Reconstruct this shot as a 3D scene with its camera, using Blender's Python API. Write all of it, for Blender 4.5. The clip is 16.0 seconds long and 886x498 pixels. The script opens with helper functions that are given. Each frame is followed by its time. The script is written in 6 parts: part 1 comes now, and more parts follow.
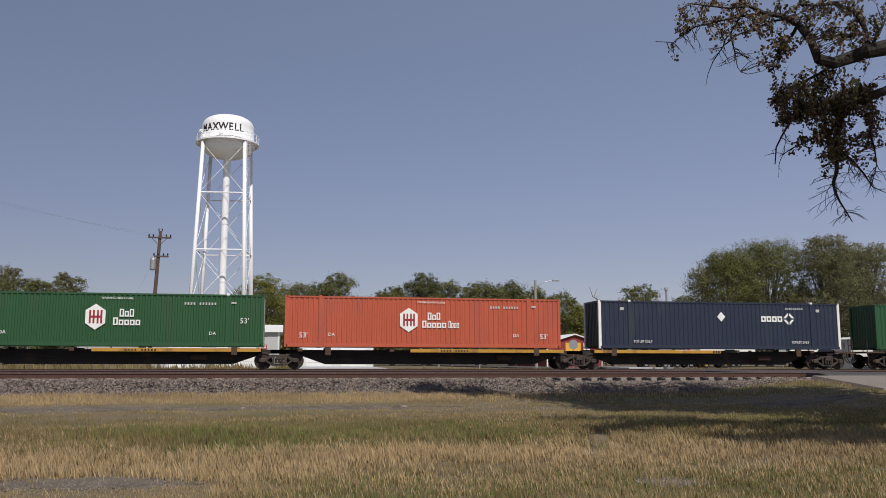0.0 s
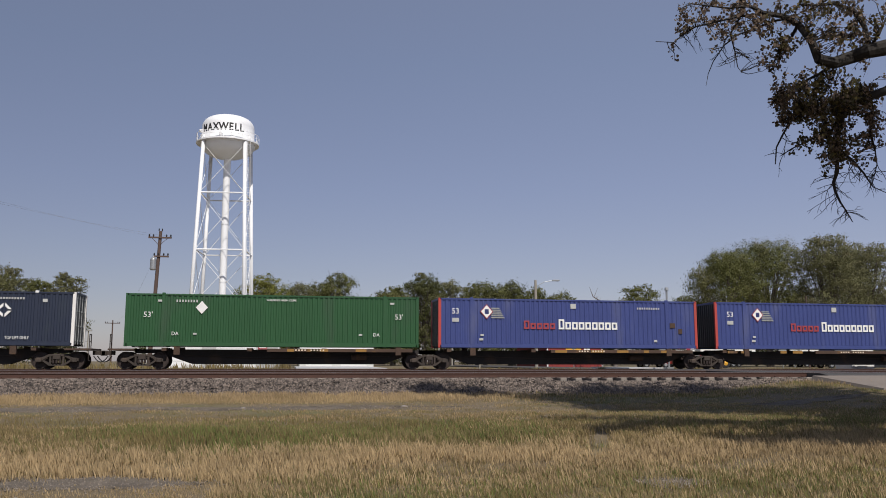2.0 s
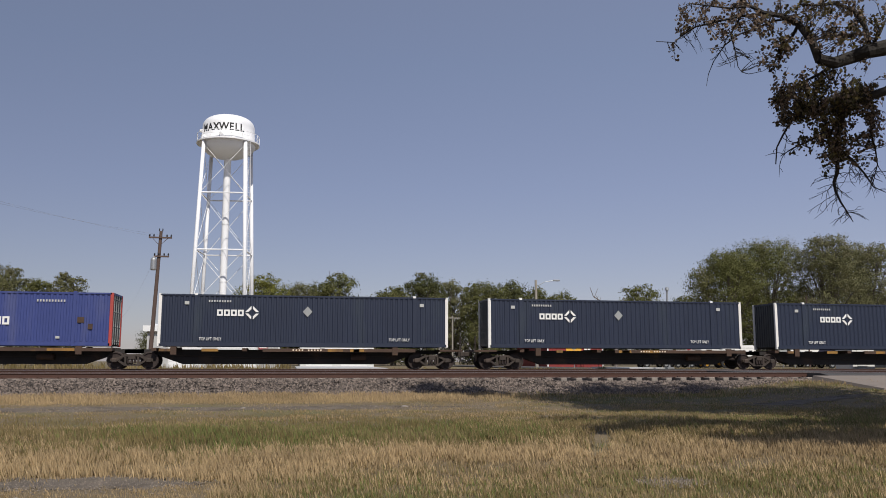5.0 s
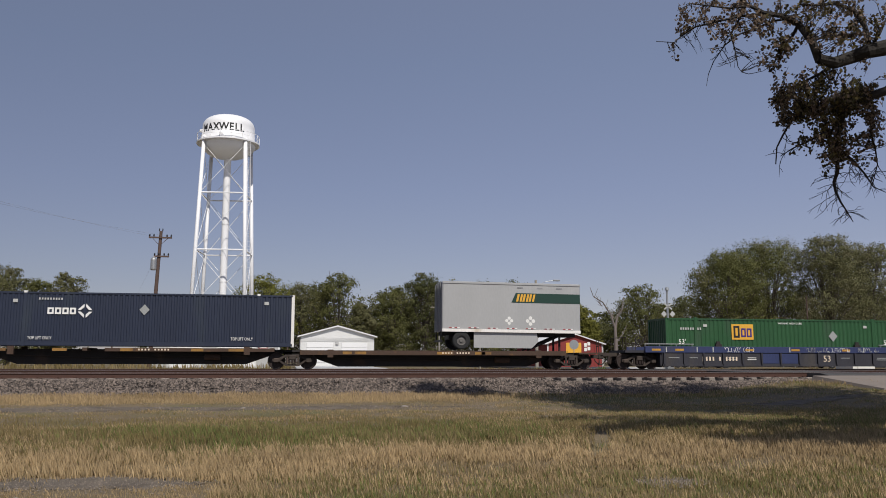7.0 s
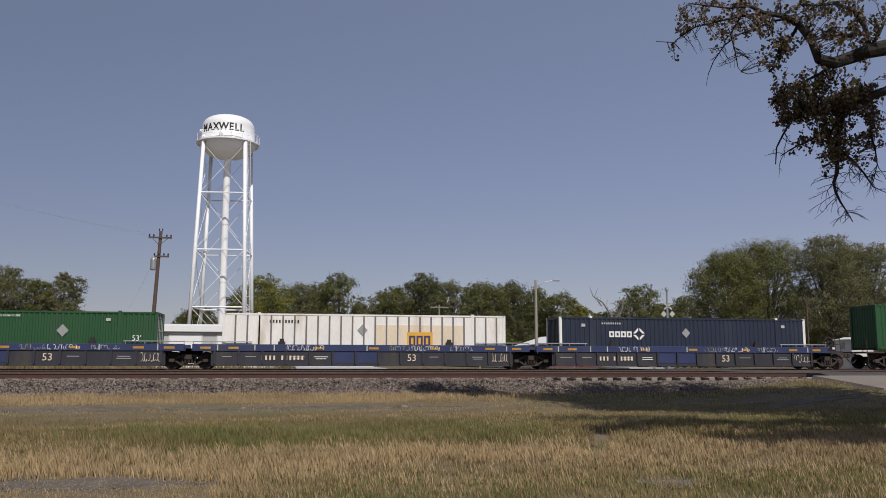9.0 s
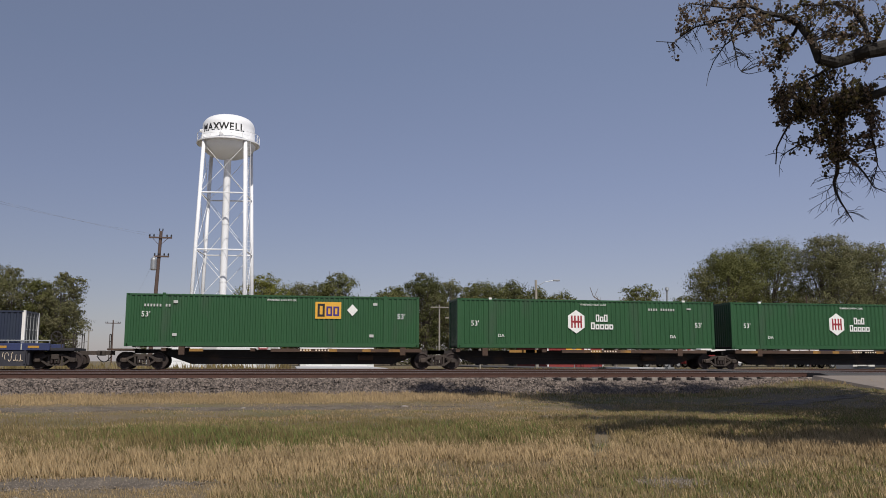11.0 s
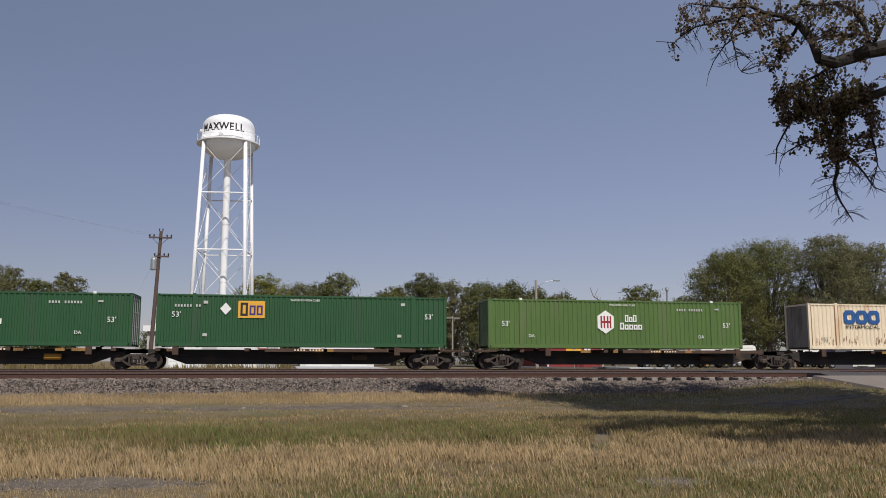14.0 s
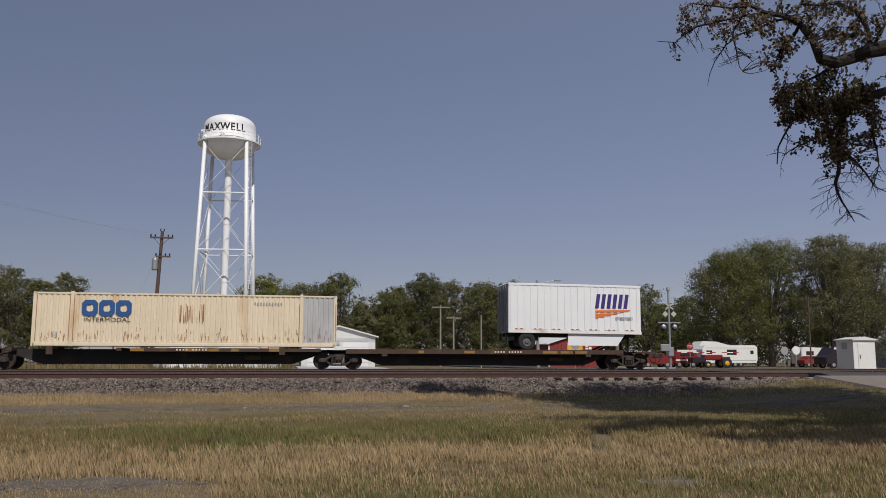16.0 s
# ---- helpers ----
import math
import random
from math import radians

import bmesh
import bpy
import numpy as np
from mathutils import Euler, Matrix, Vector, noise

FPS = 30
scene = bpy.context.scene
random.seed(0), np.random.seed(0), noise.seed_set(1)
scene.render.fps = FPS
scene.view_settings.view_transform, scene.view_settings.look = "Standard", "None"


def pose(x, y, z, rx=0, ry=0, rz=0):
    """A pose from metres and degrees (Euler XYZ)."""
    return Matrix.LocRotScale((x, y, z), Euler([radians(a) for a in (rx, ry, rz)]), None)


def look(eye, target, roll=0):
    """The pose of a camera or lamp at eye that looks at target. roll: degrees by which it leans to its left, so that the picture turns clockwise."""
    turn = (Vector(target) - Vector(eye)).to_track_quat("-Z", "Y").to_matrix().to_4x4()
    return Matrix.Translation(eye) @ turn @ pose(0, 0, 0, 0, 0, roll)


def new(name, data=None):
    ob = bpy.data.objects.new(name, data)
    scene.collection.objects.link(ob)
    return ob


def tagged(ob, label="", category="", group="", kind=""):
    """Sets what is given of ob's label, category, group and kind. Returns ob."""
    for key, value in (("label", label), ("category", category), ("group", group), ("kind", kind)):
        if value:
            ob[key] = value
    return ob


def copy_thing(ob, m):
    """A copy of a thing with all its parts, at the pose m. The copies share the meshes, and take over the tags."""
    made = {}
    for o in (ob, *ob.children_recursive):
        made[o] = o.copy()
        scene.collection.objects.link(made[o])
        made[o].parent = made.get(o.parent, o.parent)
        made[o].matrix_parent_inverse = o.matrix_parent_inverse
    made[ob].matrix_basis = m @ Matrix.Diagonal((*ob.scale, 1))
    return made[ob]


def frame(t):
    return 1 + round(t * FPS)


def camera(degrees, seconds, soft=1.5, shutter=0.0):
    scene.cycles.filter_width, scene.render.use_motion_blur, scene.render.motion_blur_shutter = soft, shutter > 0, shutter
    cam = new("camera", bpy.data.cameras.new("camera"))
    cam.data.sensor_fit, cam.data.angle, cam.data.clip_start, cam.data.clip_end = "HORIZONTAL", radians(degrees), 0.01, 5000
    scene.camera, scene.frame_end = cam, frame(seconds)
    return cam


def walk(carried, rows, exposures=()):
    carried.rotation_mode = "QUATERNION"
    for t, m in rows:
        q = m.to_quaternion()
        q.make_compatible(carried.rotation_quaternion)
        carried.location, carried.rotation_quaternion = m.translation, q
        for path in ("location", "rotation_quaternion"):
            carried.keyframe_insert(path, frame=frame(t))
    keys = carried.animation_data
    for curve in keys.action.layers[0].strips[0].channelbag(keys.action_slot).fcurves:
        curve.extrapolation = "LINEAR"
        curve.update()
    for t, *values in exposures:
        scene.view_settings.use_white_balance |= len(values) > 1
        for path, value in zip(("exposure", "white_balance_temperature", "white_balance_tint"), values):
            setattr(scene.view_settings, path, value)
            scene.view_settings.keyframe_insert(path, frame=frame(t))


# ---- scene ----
# ---------- camera and its slight drift ----------
cam = camera(55.82, 16.0, 0.9)
EYE = Vector((0.0, 0.0, 1.7))
PITCH, YAW = 7.673, 10.366


def view(turn):
    a, b = radians(YAW - turn), radians(PITCH)
    way = Vector((math.sin(a) * math.cos(b), math.cos(a) * math.cos(b), math.sin(b)))
    return look(EYE, EYE + way * 10, 0.09)


walk(cam, [(0.0, view(-0.02)), (1.7, view(-0.015)), (2.6, view(0.02)), (7.5, view(0.02)), (8.2, view(-0.01)), (8.8, view(0.0)),
           (9.4, view(0.02)), (14.6, view(0.025)), (15.3, view(0.08)), (16.0, view(0.1))],
     exposures=[(0.0, 0.0), (4.0, 0.1), (7.5, -0.07), (9.0, -0.1), (11.5, 0.0), (13.0, 0.03), (14.5, -0.04), (16.0, -0.27)])

# ---------- daylight ----------
SUN_EL, SUN_AZ = 50.0, 172.0     # azimuth clockwise from +y
world = bpy.data.worlds.new("sky")
scene.world = world
world.use_nodes = True
wn, wl = world.node_tree.nodes, world.node_tree.links
sky = wn.new("ShaderNodeTexSky")
sky.sky_type, sky.sun_disc = "NISHITA", False
sky.sun_elevation, sky.sun_rotation = radians(SUN_EL), radians(SUN_AZ)
sky.air_density, sky.dust_density, sky.ozone_density, sky.altitude = 0.9, 1.2, 3.0, 850
wn["Background"].inputs["Strength"].default_value = 0.0836
haze = wn.new("ShaderNodeMix")             # smoke of late summer, even over the whole sky
haze.data_type = "RGBA"
haze.inputs["Factor"].default_value = 0.4
haze.inputs["B"].default_value = (4.55, 4.65, 6.35, 1)
wl.new(sky.outputs["Color"], haze.inputs["A"])
place, axes, ramp, tint = wn.new("ShaderNodeTexCoord"), wn.new("ShaderNodeSeparateXYZ"), wn.new("ShaderNodeValToRGB"), wn.new("ShaderNodeMix")
wl.new(place.outputs["Generated"], axes.inputs[0])      # the smoke is thickest and warmest low down, the zenith bluer
wl.new(axes.outputs["Z"], ramp.inputs["Fac"])
for k, (pos, col) in enumerate(((0.06, (1.015, 0.885, 0.822)), (0.203, (0.91, 0.873, 0.877)), (0.345, (0.832, 0.866, 0.88)))):
    el = ramp.color_ramp.elements[k] if k < 2 else ramp.color_ramp.elements.new(pos)
    el.position, el.color = pos, col + (1,)
tint.data_type, tint.blend_type = "RGBA", "MULTIPLY"
tint.inputs["Factor"].default_value = 1.0
wl.new(haze.outputs["Result"], tint.inputs["A"])
wl.new(ramp.outputs["Color"], tint.inputs["B"])
lean, bright = wn.new("ShaderNodeMapRange"), wn.new("ShaderNodeVectorMath")      # the haze glows more to the east
lean.inputs["From Min"].default_value, lean.inputs["To Min"].default_value, lean.inputs["To Max"].default_value = -1.0, 0.74, 1.26
wl.new(axes.outputs["X"], lean.inputs["Value"])
bright.operation = "SCALE"
wl.new(tint.outputs["Result"], bright.inputs[0])
wl.new(lean.outputs["Result"], bright.inputs["Scale"])
wl.new(bright.outputs["Vector"], wn["Background"].inputs["Color"])
sun = new("sun", bpy.data.lights.new("sun", "SUN"))
sun.data.energy, sun.data.angle, sun.data.color = 4.0, radians(0.53), (1.0, 0.95, 0.89)
sd = Vector((math.sin(radians(SUN_AZ)) * math.cos(radians(SUN_EL)), math.cos(radians(SUN_AZ)) * math.cos(radians(SUN_EL)), math.sin(radians(SUN_EL))))
sun.matrix_world = look(sd * 300, (0, 0, 0))

SPEED = 22.9                     # the train, towards -x, metres a second
RAIL, DECK = 1.28, 2.50          # rail head; underside of the boxes on the flat cars
NEAR, TRACK_Y = 47.9, 49.195     # near side of the boxes; the train's track


# ---------- materials ----------
ALBEDO_SCALE = 0.86                      # darkens all but the white surfaces against a stronger sun, to deepen shade


def material(name, colour, rough=0.6, metal=0.0, vary=0.12, scale=3.0, fine=30.0, bump=0.1, stretch=(1, 1, 1), second=None, amount=0.0, island=0.0, spec=None, bumpdist=0.02):
    """A surface with colour variation at two scales, an optional second colour in patches, and fine relief."""
    if max(colour) < 0.6:
        colour = tuple(c * ALBEDO_SCALE for c in colour)
        second = tuple(c * ALBEDO_SCALE for c in second) if second else None
    m = bpy.data.materials.new(name)
    m.use_nodes = True
    n, l = m.node_tree.nodes, m.node_tree.links
    b = n["Principled BSDF"]
    b.inputs["Roughness"].default_value, b.inputs["Metallic"].default_value = rough, metal
    if spec is not None:
        b.inputs["Specular IOR Level"].default_value = spec
    tc, mp = n.new("ShaderNodeTexCoord"), n.new("ShaderNodeMapping")
    mp.inputs["Scale"].default_value = stretch
    l.new(tc.outputs["Object"], mp.inputs["Vector"])
    big, small = n.new("ShaderNodeTexNoise"), n.new("ShaderNodeTexNoise")
    for t, s, d in ((big, scale, 5), (small, fine, 3)):
        t.inputs["Scale"].default_value, t.inputs["Detail"].default_value = s, d
        l.new(mp.outputs["Vector"], t.inputs["Vector"])
    add = n.new("ShaderNodeMath")
    add.operation = "ADD"
    l.new(big.outputs["Fac"], add.inputs[0])
    l.new(small.outputs["Fac"], add.inputs[1])
    rng = n.new("ShaderNodeMapRange")
    rng.inputs["From Min"].default_value, rng.inputs["From Max"].default_value = 0.6, 1.4
    rng.inputs["To Min"].default_value, rng.inputs["To Max"].default_value = 1 - vary, 1 + vary
    l.new(add.outputs[0], rng.inputs["Value"])
    rgb = n.new("ShaderNodeRGB")
    rgb.outputs[0].default_value = (*colour, 1)
    out = rgb.outputs[0]
    if second:
        mix, ramp, pat = n.new("ShaderNodeMix"), n.new("ShaderNodeMapRange"), n.new("ShaderNodeTexNoise")
        mix.data_type = "RGBA"
        pat.inputs["Scale"].default_value, pat.inputs["Detail"].default_value = scale * 0.7, 6
        l.new(mp.outputs["Vector"], pat.inputs["Vector"])
        ramp.inputs["From Min"].default_value, ramp.inputs["From Max"].default_value = 0.62 - amount, 0.78 - amount
        l.new(pat.outputs["Fac"], ramp.inputs["Value"])
        l.new(ramp.outputs["Result"], mix.inputs["Factor"])
        l.new(out, mix.inputs["A"])
        mix.inputs["B"].default_value = (*second, 1)
        out = mix.outputs["Result"]
    mul = n.new("ShaderNodeVectorMath")
    mul.operation = "SCALE"
    l.new(out, mul.inputs[0])
    fac = rng.outputs["Result"]
    if island:
        geo, ir, mm = n.new("ShaderNodeNewGeometry"), n.new("ShaderNodeMapRange"), n.new("ShaderNodeMath")
        ir.inputs["To Min"].default_value, ir.inputs["To Max"].default_value = 1 - island, 1 + island
        l.new(geo.outputs["Random Per Island"], ir.inputs["Value"])
        mm.operation = "MULTIPLY"
        l.new(ir.outputs["Result"], mm.inputs[0])
        l.new(fac, mm.inputs[1])
        fac = mm.outputs[0]
    l.new(fac, mul.inputs["Scale"])
    l.new(mul.outputs["Vector"], b.inputs["Base Color"])
    if bump:
        bp = n.new("ShaderNodeBump")
        bp.inputs["Strength"].default_value, bp.inputs["Distance"].default_value = bump, bumpdist
        l.new(add.outputs[0], bp.inputs["Height"])
        l.new(bp.outputs["Normal"], b.inputs["Normal"])
    return m


def paint(name, colour, second=None, amount=0.0, rough=0.5, vary=0.1):
    """Weathered paint on steel: grime that runs down the sheet."""
    return material(name, colour, rough, 0.0, vary, 1.1, 14.0, 0.05, (1, 1, 0.25), second, amount)


M = dict(
    white=paint("white_paint", (0.78, 0.78, 0.76), (0.5, 0.47, 0.42), 0.02),
    tower=material("tower_paint", (0.8, 0.8, 0.8), 0.45, 0, 0.03, 0.6, 8, 0.02),
    green=paint("green_paint", (0.022, 0.092, 0.03), (0.034, 0.085, 0.038), 0.06),
    light_green=paint("faded_green_paint", (0.095, 0.17, 0.04), (0.12, 0.17, 0.06), 0.05),
    orange=paint("orange_paint", (0.52, 0.105, 0.05), (0.45, 0.1, 0.06), 0.08),
    navy=paint("navy_paint", (0.021, 0.029, 0.055), (0.03, 0.04, 0.06), 0.05),
    blue=paint("blue_paint", (0.048, 0.068, 0.225), (0.085, 0.1, 0.23), 0.05),
    red=paint("red_paint", (0.5, 0.07, 0.055), (0.35, 0.08, 0.06), 0.08),
    cream=paint("cream_paint", (0.76, 0.64, 0.46), (0.6, 0.42, 0.25), 0.03),
    repair=paint("bare_panel", (0.55, 0.55, 0.54), (0.45, 0.44, 0.42), 0.06),
    dirty_white=paint("dirty_white_paint", (0.8, 0.77, 0.72), (0.6, 0.52, 0.42), 0.03),
    tan_stain=paint("stained_panel", (0.74, 0.61, 0.45), (0.62, 0.5, 0.36), 0.06),
    rib=paint("grey_rib", (0.2, 0.17, 0.16)),
    silver=material("aluminium_sheet", (0.5, 0.5, 0.49), 0.42, 0.25, 0.07, 0.8, 12, 0.03, (1, 1, 0.3)),
    bright=material("trailer_white", (0.8, 0.8, 0.8), 0.45, 0, 0.04, 0.8, 12, 0.03),
    letter=material("white_lettering", (0.78, 0.77, 0.73), 0.6, 0, 0.08, 2, 20, 0),
    # colours of the box ends: their shade is painted in along with grime
    shade_grime=paint("shaded_grimy_door", (0.3, 0.3, 0.31), (0.18, 0.17, 0.16), 0.1, 0.7, 0.2),
    tan_shade_grime=paint("shaded_grimy_tan_door", (0.36, 0.31, 0.26), (0.2, 0.16, 0.12), 0.1, 0.7, 0.2),
    faded=paint("faded_yellow_paint", (0.33, 0.17, 0.035), (0.1, 0.055, 0.03), 0.1, 0.7, 0.2),
    bleed=material("rust_bleed", (0.4, 0.2, 0.095), 0.85, 0, 0.35, 6, 30, 0.05),
    pale=material("worn_pale_marking", (0.52, 0.52, 0.49), 0.6, 0, 0.15, 4, 20, 0),
    crimson=material("crimson_marking", (0.33, 0.02, 0.03), 0.6, 0, 0.08, 2, 20, 0),
    mark_red=material("faded_red_marking", (0.36, 0.05, 0.06), 0.6, 0, 0.2, 3, 20, 0),
    mark_blue=material("blue_marking", (0.02, 0.1, 0.3), 0.6, 0, 0.1, 2, 20, 0),
    mark_navy=material("dark_blue_marking", (0.03, 0.04, 0.15), 0.6, 0, 0.1, 2, 20, 0),
    mark_violet=material("violet_marking", (0.05, 0.025, 0.2), 0.6, 0, 0.1, 2, 20, 0),
    mark_orange=material("orange_marking", (0.7, 0.17, 0.03), 0.6, 0, 0.1, 2, 20, 0),
    mark_yellow=material("yellow_marking", (0.72, 0.38, 0.04), 0.6, 0, 0.1, 2, 20, 0),
    mark_green=material("dark_green_band", (0.012, 0.05, 0.035), 0.5, 0, 0.1, 2, 20, 0),
    mark_grey=material("grey_marking", (0.35, 0.36, 0.35), 0.6, 0, 0.1, 2, 20, 0),
    black=material("black_marking", (0.015, 0.014, 0.014), 0.6, 0, 0.2, 2, 20, 0),
    door_dark=paint("dark_door_paint", (0.03, 0.035, 0.04)),
    sill=material("dark_car_frame", (0.025, 0.02, 0.018), 0.75, 0, 0.3, 1.2, 12, 0.15, (1, 1, 1), (0.07, 0.04, 0.025), 0.06),
    yellow=paint("yellow_car_paint", (0.52, 0.27, 0.035), (0.12, 0.06, 0.03), 0.07, 0.6, 0.2),
    rust=material("rusted_steel", (0.075, 0.042, 0.026), 0.8, 0, 0.3, 1.5, 18, 0.2, (1, 1, 1), (0.2, 0.1, 0.03), 0.02),
    truck=material("dusty_cast_steel", (0.05, 0.037, 0.029), 0.8, 0.0, 0.3, 2, 15, 0.2, (1, 1, 1), (0.085, 0.06, 0.045), 0.06),
    wheel=material("wheel_steel", (0.05, 0.035, 0.03), 0.65, 0.3, 0.25, 2, 15, 0.1),
    tread=material("polished_tread", (0.3, 0.29, 0.28), 0.35, 0.8, 0.1, 2, 15, 0.05),
    well_blue=paint("well_car_blue", (0.028, 0.04, 0.115), (0.06, 0.06, 0.08), 0.06, 0.6, 0.2),
    well_dark=paint("well_car_grime", (0.034, 0.033, 0.042), (0.06, 0.052, 0.046), 0.08, 0.7, 0.25),
    rim=material("steel_rim", (0.16, 0.15, 0.14), 0.6, 0.2, 0.2, 3, 20, 0.05),
    rubber=material("rubber", (0.02, 0.02, 0.02), 0.8, 0, 0.2, 3, 30, 0.2),
    rail=material("rail_steel", (0.09, 0.043, 0.03), 0.7, 0.2, 0.2, 2, 25, 0.15),
    railhead=material("polished_rail_head", (0.4, 0.38, 0.37), 0.3, 0.9, 0.1, 2, 30, 0.03),
    tie=material("concrete_tie", (0.27, 0.235, 0.2), 0.9, 0, 0.2, 3, 30, 0.2, (1, 1, 1), (0.2, 0.15, 0.12), 0.06),
    ballast=material("ballast_bed", (0.07, 0.055, 0.046), 0.95, 0, 0.35, 6, 28, 1.0, (1, 1, 1), (0.09, 0.07, 0.06), 0.08, bumpdist=0.06),
    stone=material("ballast_stone", (0.15, 0.118, 0.097), 0.9, 0, 0.15, 3, 40, 0.2, island=0.75),
    gravel_bit=material("loose_gravel", (0.19, 0.155, 0.122), 0.9, 0, 0.15, 3, 40, 0.1, island=0.55),
    concrete=material("concrete", (0.235, 0.195, 0.16), 0.9, 0, 0.12, 0.8, 20, 0.2),
    asphalt=material("asphalt", (0.07, 0.065, 0.062), 0.9, 0, 0.2, 0.8, 60, 0.3),
    soil=material("ground_soil", (0.17, 0.128, 0.072), 0.95, 0, 0.25, 0.4, 8, 0.5, (1, 1, 1), (0.12, 0.12, 0.04), 0.1, bumpdist=0.1),
    gravel=material("gravel", (0.165, 0.135, 0.102), 0.95, 0, 0.4, 3, 40, 1.0, (1, 1, 1), (0.1, 0.08, 0.06), 0.1, bumpdist=0.05),
)


# ---------- mesh helpers ----------
def box(bm, x0, x1, y0, y1, z0, z1, bevel=0.0):
    v = [bm.verts.new(p) for p in ((x0, y0, z0), (x1, y0, z0), (x1, y1, z0), (x0, y1, z0), (x0, y0, z1), (x1, y0, z1), (x1, y1, z1), (x0, y1, z1))]
    f = [bm.faces.new([v[i] for i in q]) for q in ((3, 2, 1, 0), (4, 5, 6, 7), (0, 1, 5, 4), (1, 2, 6, 5), (2, 3, 7, 6), (3, 0, 4, 7))]
    if bevel:
        e = list({e for q in f for e in q.edges})
        bmesh.ops.bevel(bm, geom=e, offset=bevel, segments=1, affect="EDGES")


def rod(bm, a, b, r0, r1=None, n=10, cap=True):
    a, b = Vector(a), Vector(b)
    q = (b - a).to_track_quat("Z", "Y")
    r1 = r0 if r1 is None else r1
    rings = [[bm.verts.new(p + q @ Vector((math.cos(i * math.tau / n) * r, math.sin(i * math.tau / n) * r, 0))) for i in range(n)] for p, r in ((a, r0), (b, r1))]
    for i in range(n):
        bm.faces.new((rings[0][i], rings[0][(i + 1) % n], rings[1][(i + 1) % n], rings[1][i]))
    if cap:
        bm.faces.new(rings[0][::-1])
        bm.faces.new(rings[1])


def prism(bm, outline, y0, y1):
    """An outline in x and z, counter-clockwise as seen from -y, given depth from y0 to y1."""
    a = [bm.verts.new((x, y0, z)) for x, z in outline]
    b = [bm.verts.new((x, y1, z)) for x, z in outline]
    bm.faces.new(a)
    bm.faces.new(b[::-1])
    for i in range(len(a)):
        j = (i + 1) % len(a)
        bm.faces.new((a[j], a[i], b[i], b[j]))


def lathe(bm, profile, n=32, centre=(0, 0, 0)):
    """A profile of (radius, height) turned round the z axis."""
    c = Vector(centre)
    rings = []
    for r, z in profile:
        if r < 1e-5:
            rings.append([bm.verts.new(c + Vector((0, 0, z)))])
        else:
            rings.append([bm.verts.new(c + Vector((r * math.cos(i * math.tau / n), r * math.sin(i * math.tau / n), z))) for i in range(n)])
    for p, q in zip(rings, rings[1:]):
        for i in range(n):
            j = (i + 1) % n
            if len(p) == 1 and len(q) > 1:
                bm.faces.new((p[0], q[j], q[i]))
            elif len(q) == 1 and len(p) > 1:
                bm.faces.new((p[i], p[j], q[0]))
            elif len(p) > 1:
                bm.faces.new((p[i], p[j], q[j], q[i]))


def limb(bm, pts, r0, r1, n=7):
    """A tapering tube along a row of points."""
    pts = [Vector(p) for p in pts]
    rings = []
    for i, p in enumerate(pts):
        way = (pts[min(i + 1, len(pts) - 1)] - pts[max(i - 1, 0)]).normalized()
        side = way.cross(Vector((0.31, 0.77, 0.55))).normalized()
        up = way.cross(side)
        r = r0 + (r1 - r0) * i / (len(pts) - 1)
        rings.append([bm.verts.new(p + side * (r * math.cos(k * math.tau / n)) + up * (r * math.sin(k * math.tau / n))) for k in range(n)])
    for p, q in zip(rings, rings[1:]):
        for k in range(n):
            bm.faces.new((p[k], p[(k + 1) % n], q[(k + 1) % n], q[k]))


def bars(*boxes, bevel=0.0):
    bm = bmesh.new()
    for b in boxes:
        box(bm, *b, bevel=bevel)
    return bm


def mesh(name, bm, material_, smooth=False):
    bmesh.ops.recalc_face_normals(bm, faces=bm.faces)
    me = bpy.data.meshes.new(name)
    bm.to_mesh(me)
    bm.free()
    me.materials.append(material_)
    if smooth:
        me.shade_smooth()
    return me


def part(name, bm, material_, parent, label="", smooth=False):
    ob = new(name, mesh(name, bm, material_, smooth))
    ob.parent = parent
    if label:
        ob["label"] = label
    return ob


def shared(name, me, parent, at=(0, 0, 0)):
    ob = new(name, me)
    ob.parent = parent
    ob.location = at
    return ob


def thing(name, label, category, at=(0, 0, 0), turn=0, group="", kind=""):
    ob = tagged(new(name), label, category, group, kind)
    ob.empty_display_size = 0.3
    ob.matrix_basis = pose(*at, 0, 0, turn)
    return ob


def single(name, bm, material_, label, category, at=(0, 0, 0), group="", kind="", smooth=False):
    ob = tagged(new(name, mesh(name, bm, material_, smooth)), label, category, group, kind)
    ob.location = at
    return ob


def raw(name, verts, faces, material_, label="", category="", kind="", smooth=False):
    """A large mesh from arrays that were worked out in code."""
    me = bpy.data.meshes.new(name)
    v, f = np.asarray(verts, np.float32), np.asarray(faces, np.int32)
    k = f.shape[1]
    me.vertices.add(len(v))
    me.vertices.foreach_set("co", v.ravel())
    me.loops.add(f.size)
    me.loops.foreach_set("vertex_index", f.ravel())
    me.polygons.add(len(f))
    me.polygons.foreach_set("loop_start", np.arange(0, f.size, k, dtype=np.int32))
    me.update(calc_edges=True)
    me.validate()
    me.materials.append(material_)
    if smooth:
        me.shade_smooth()
    ob = new(name, me)
    return tagged(ob, label, category, "", kind)


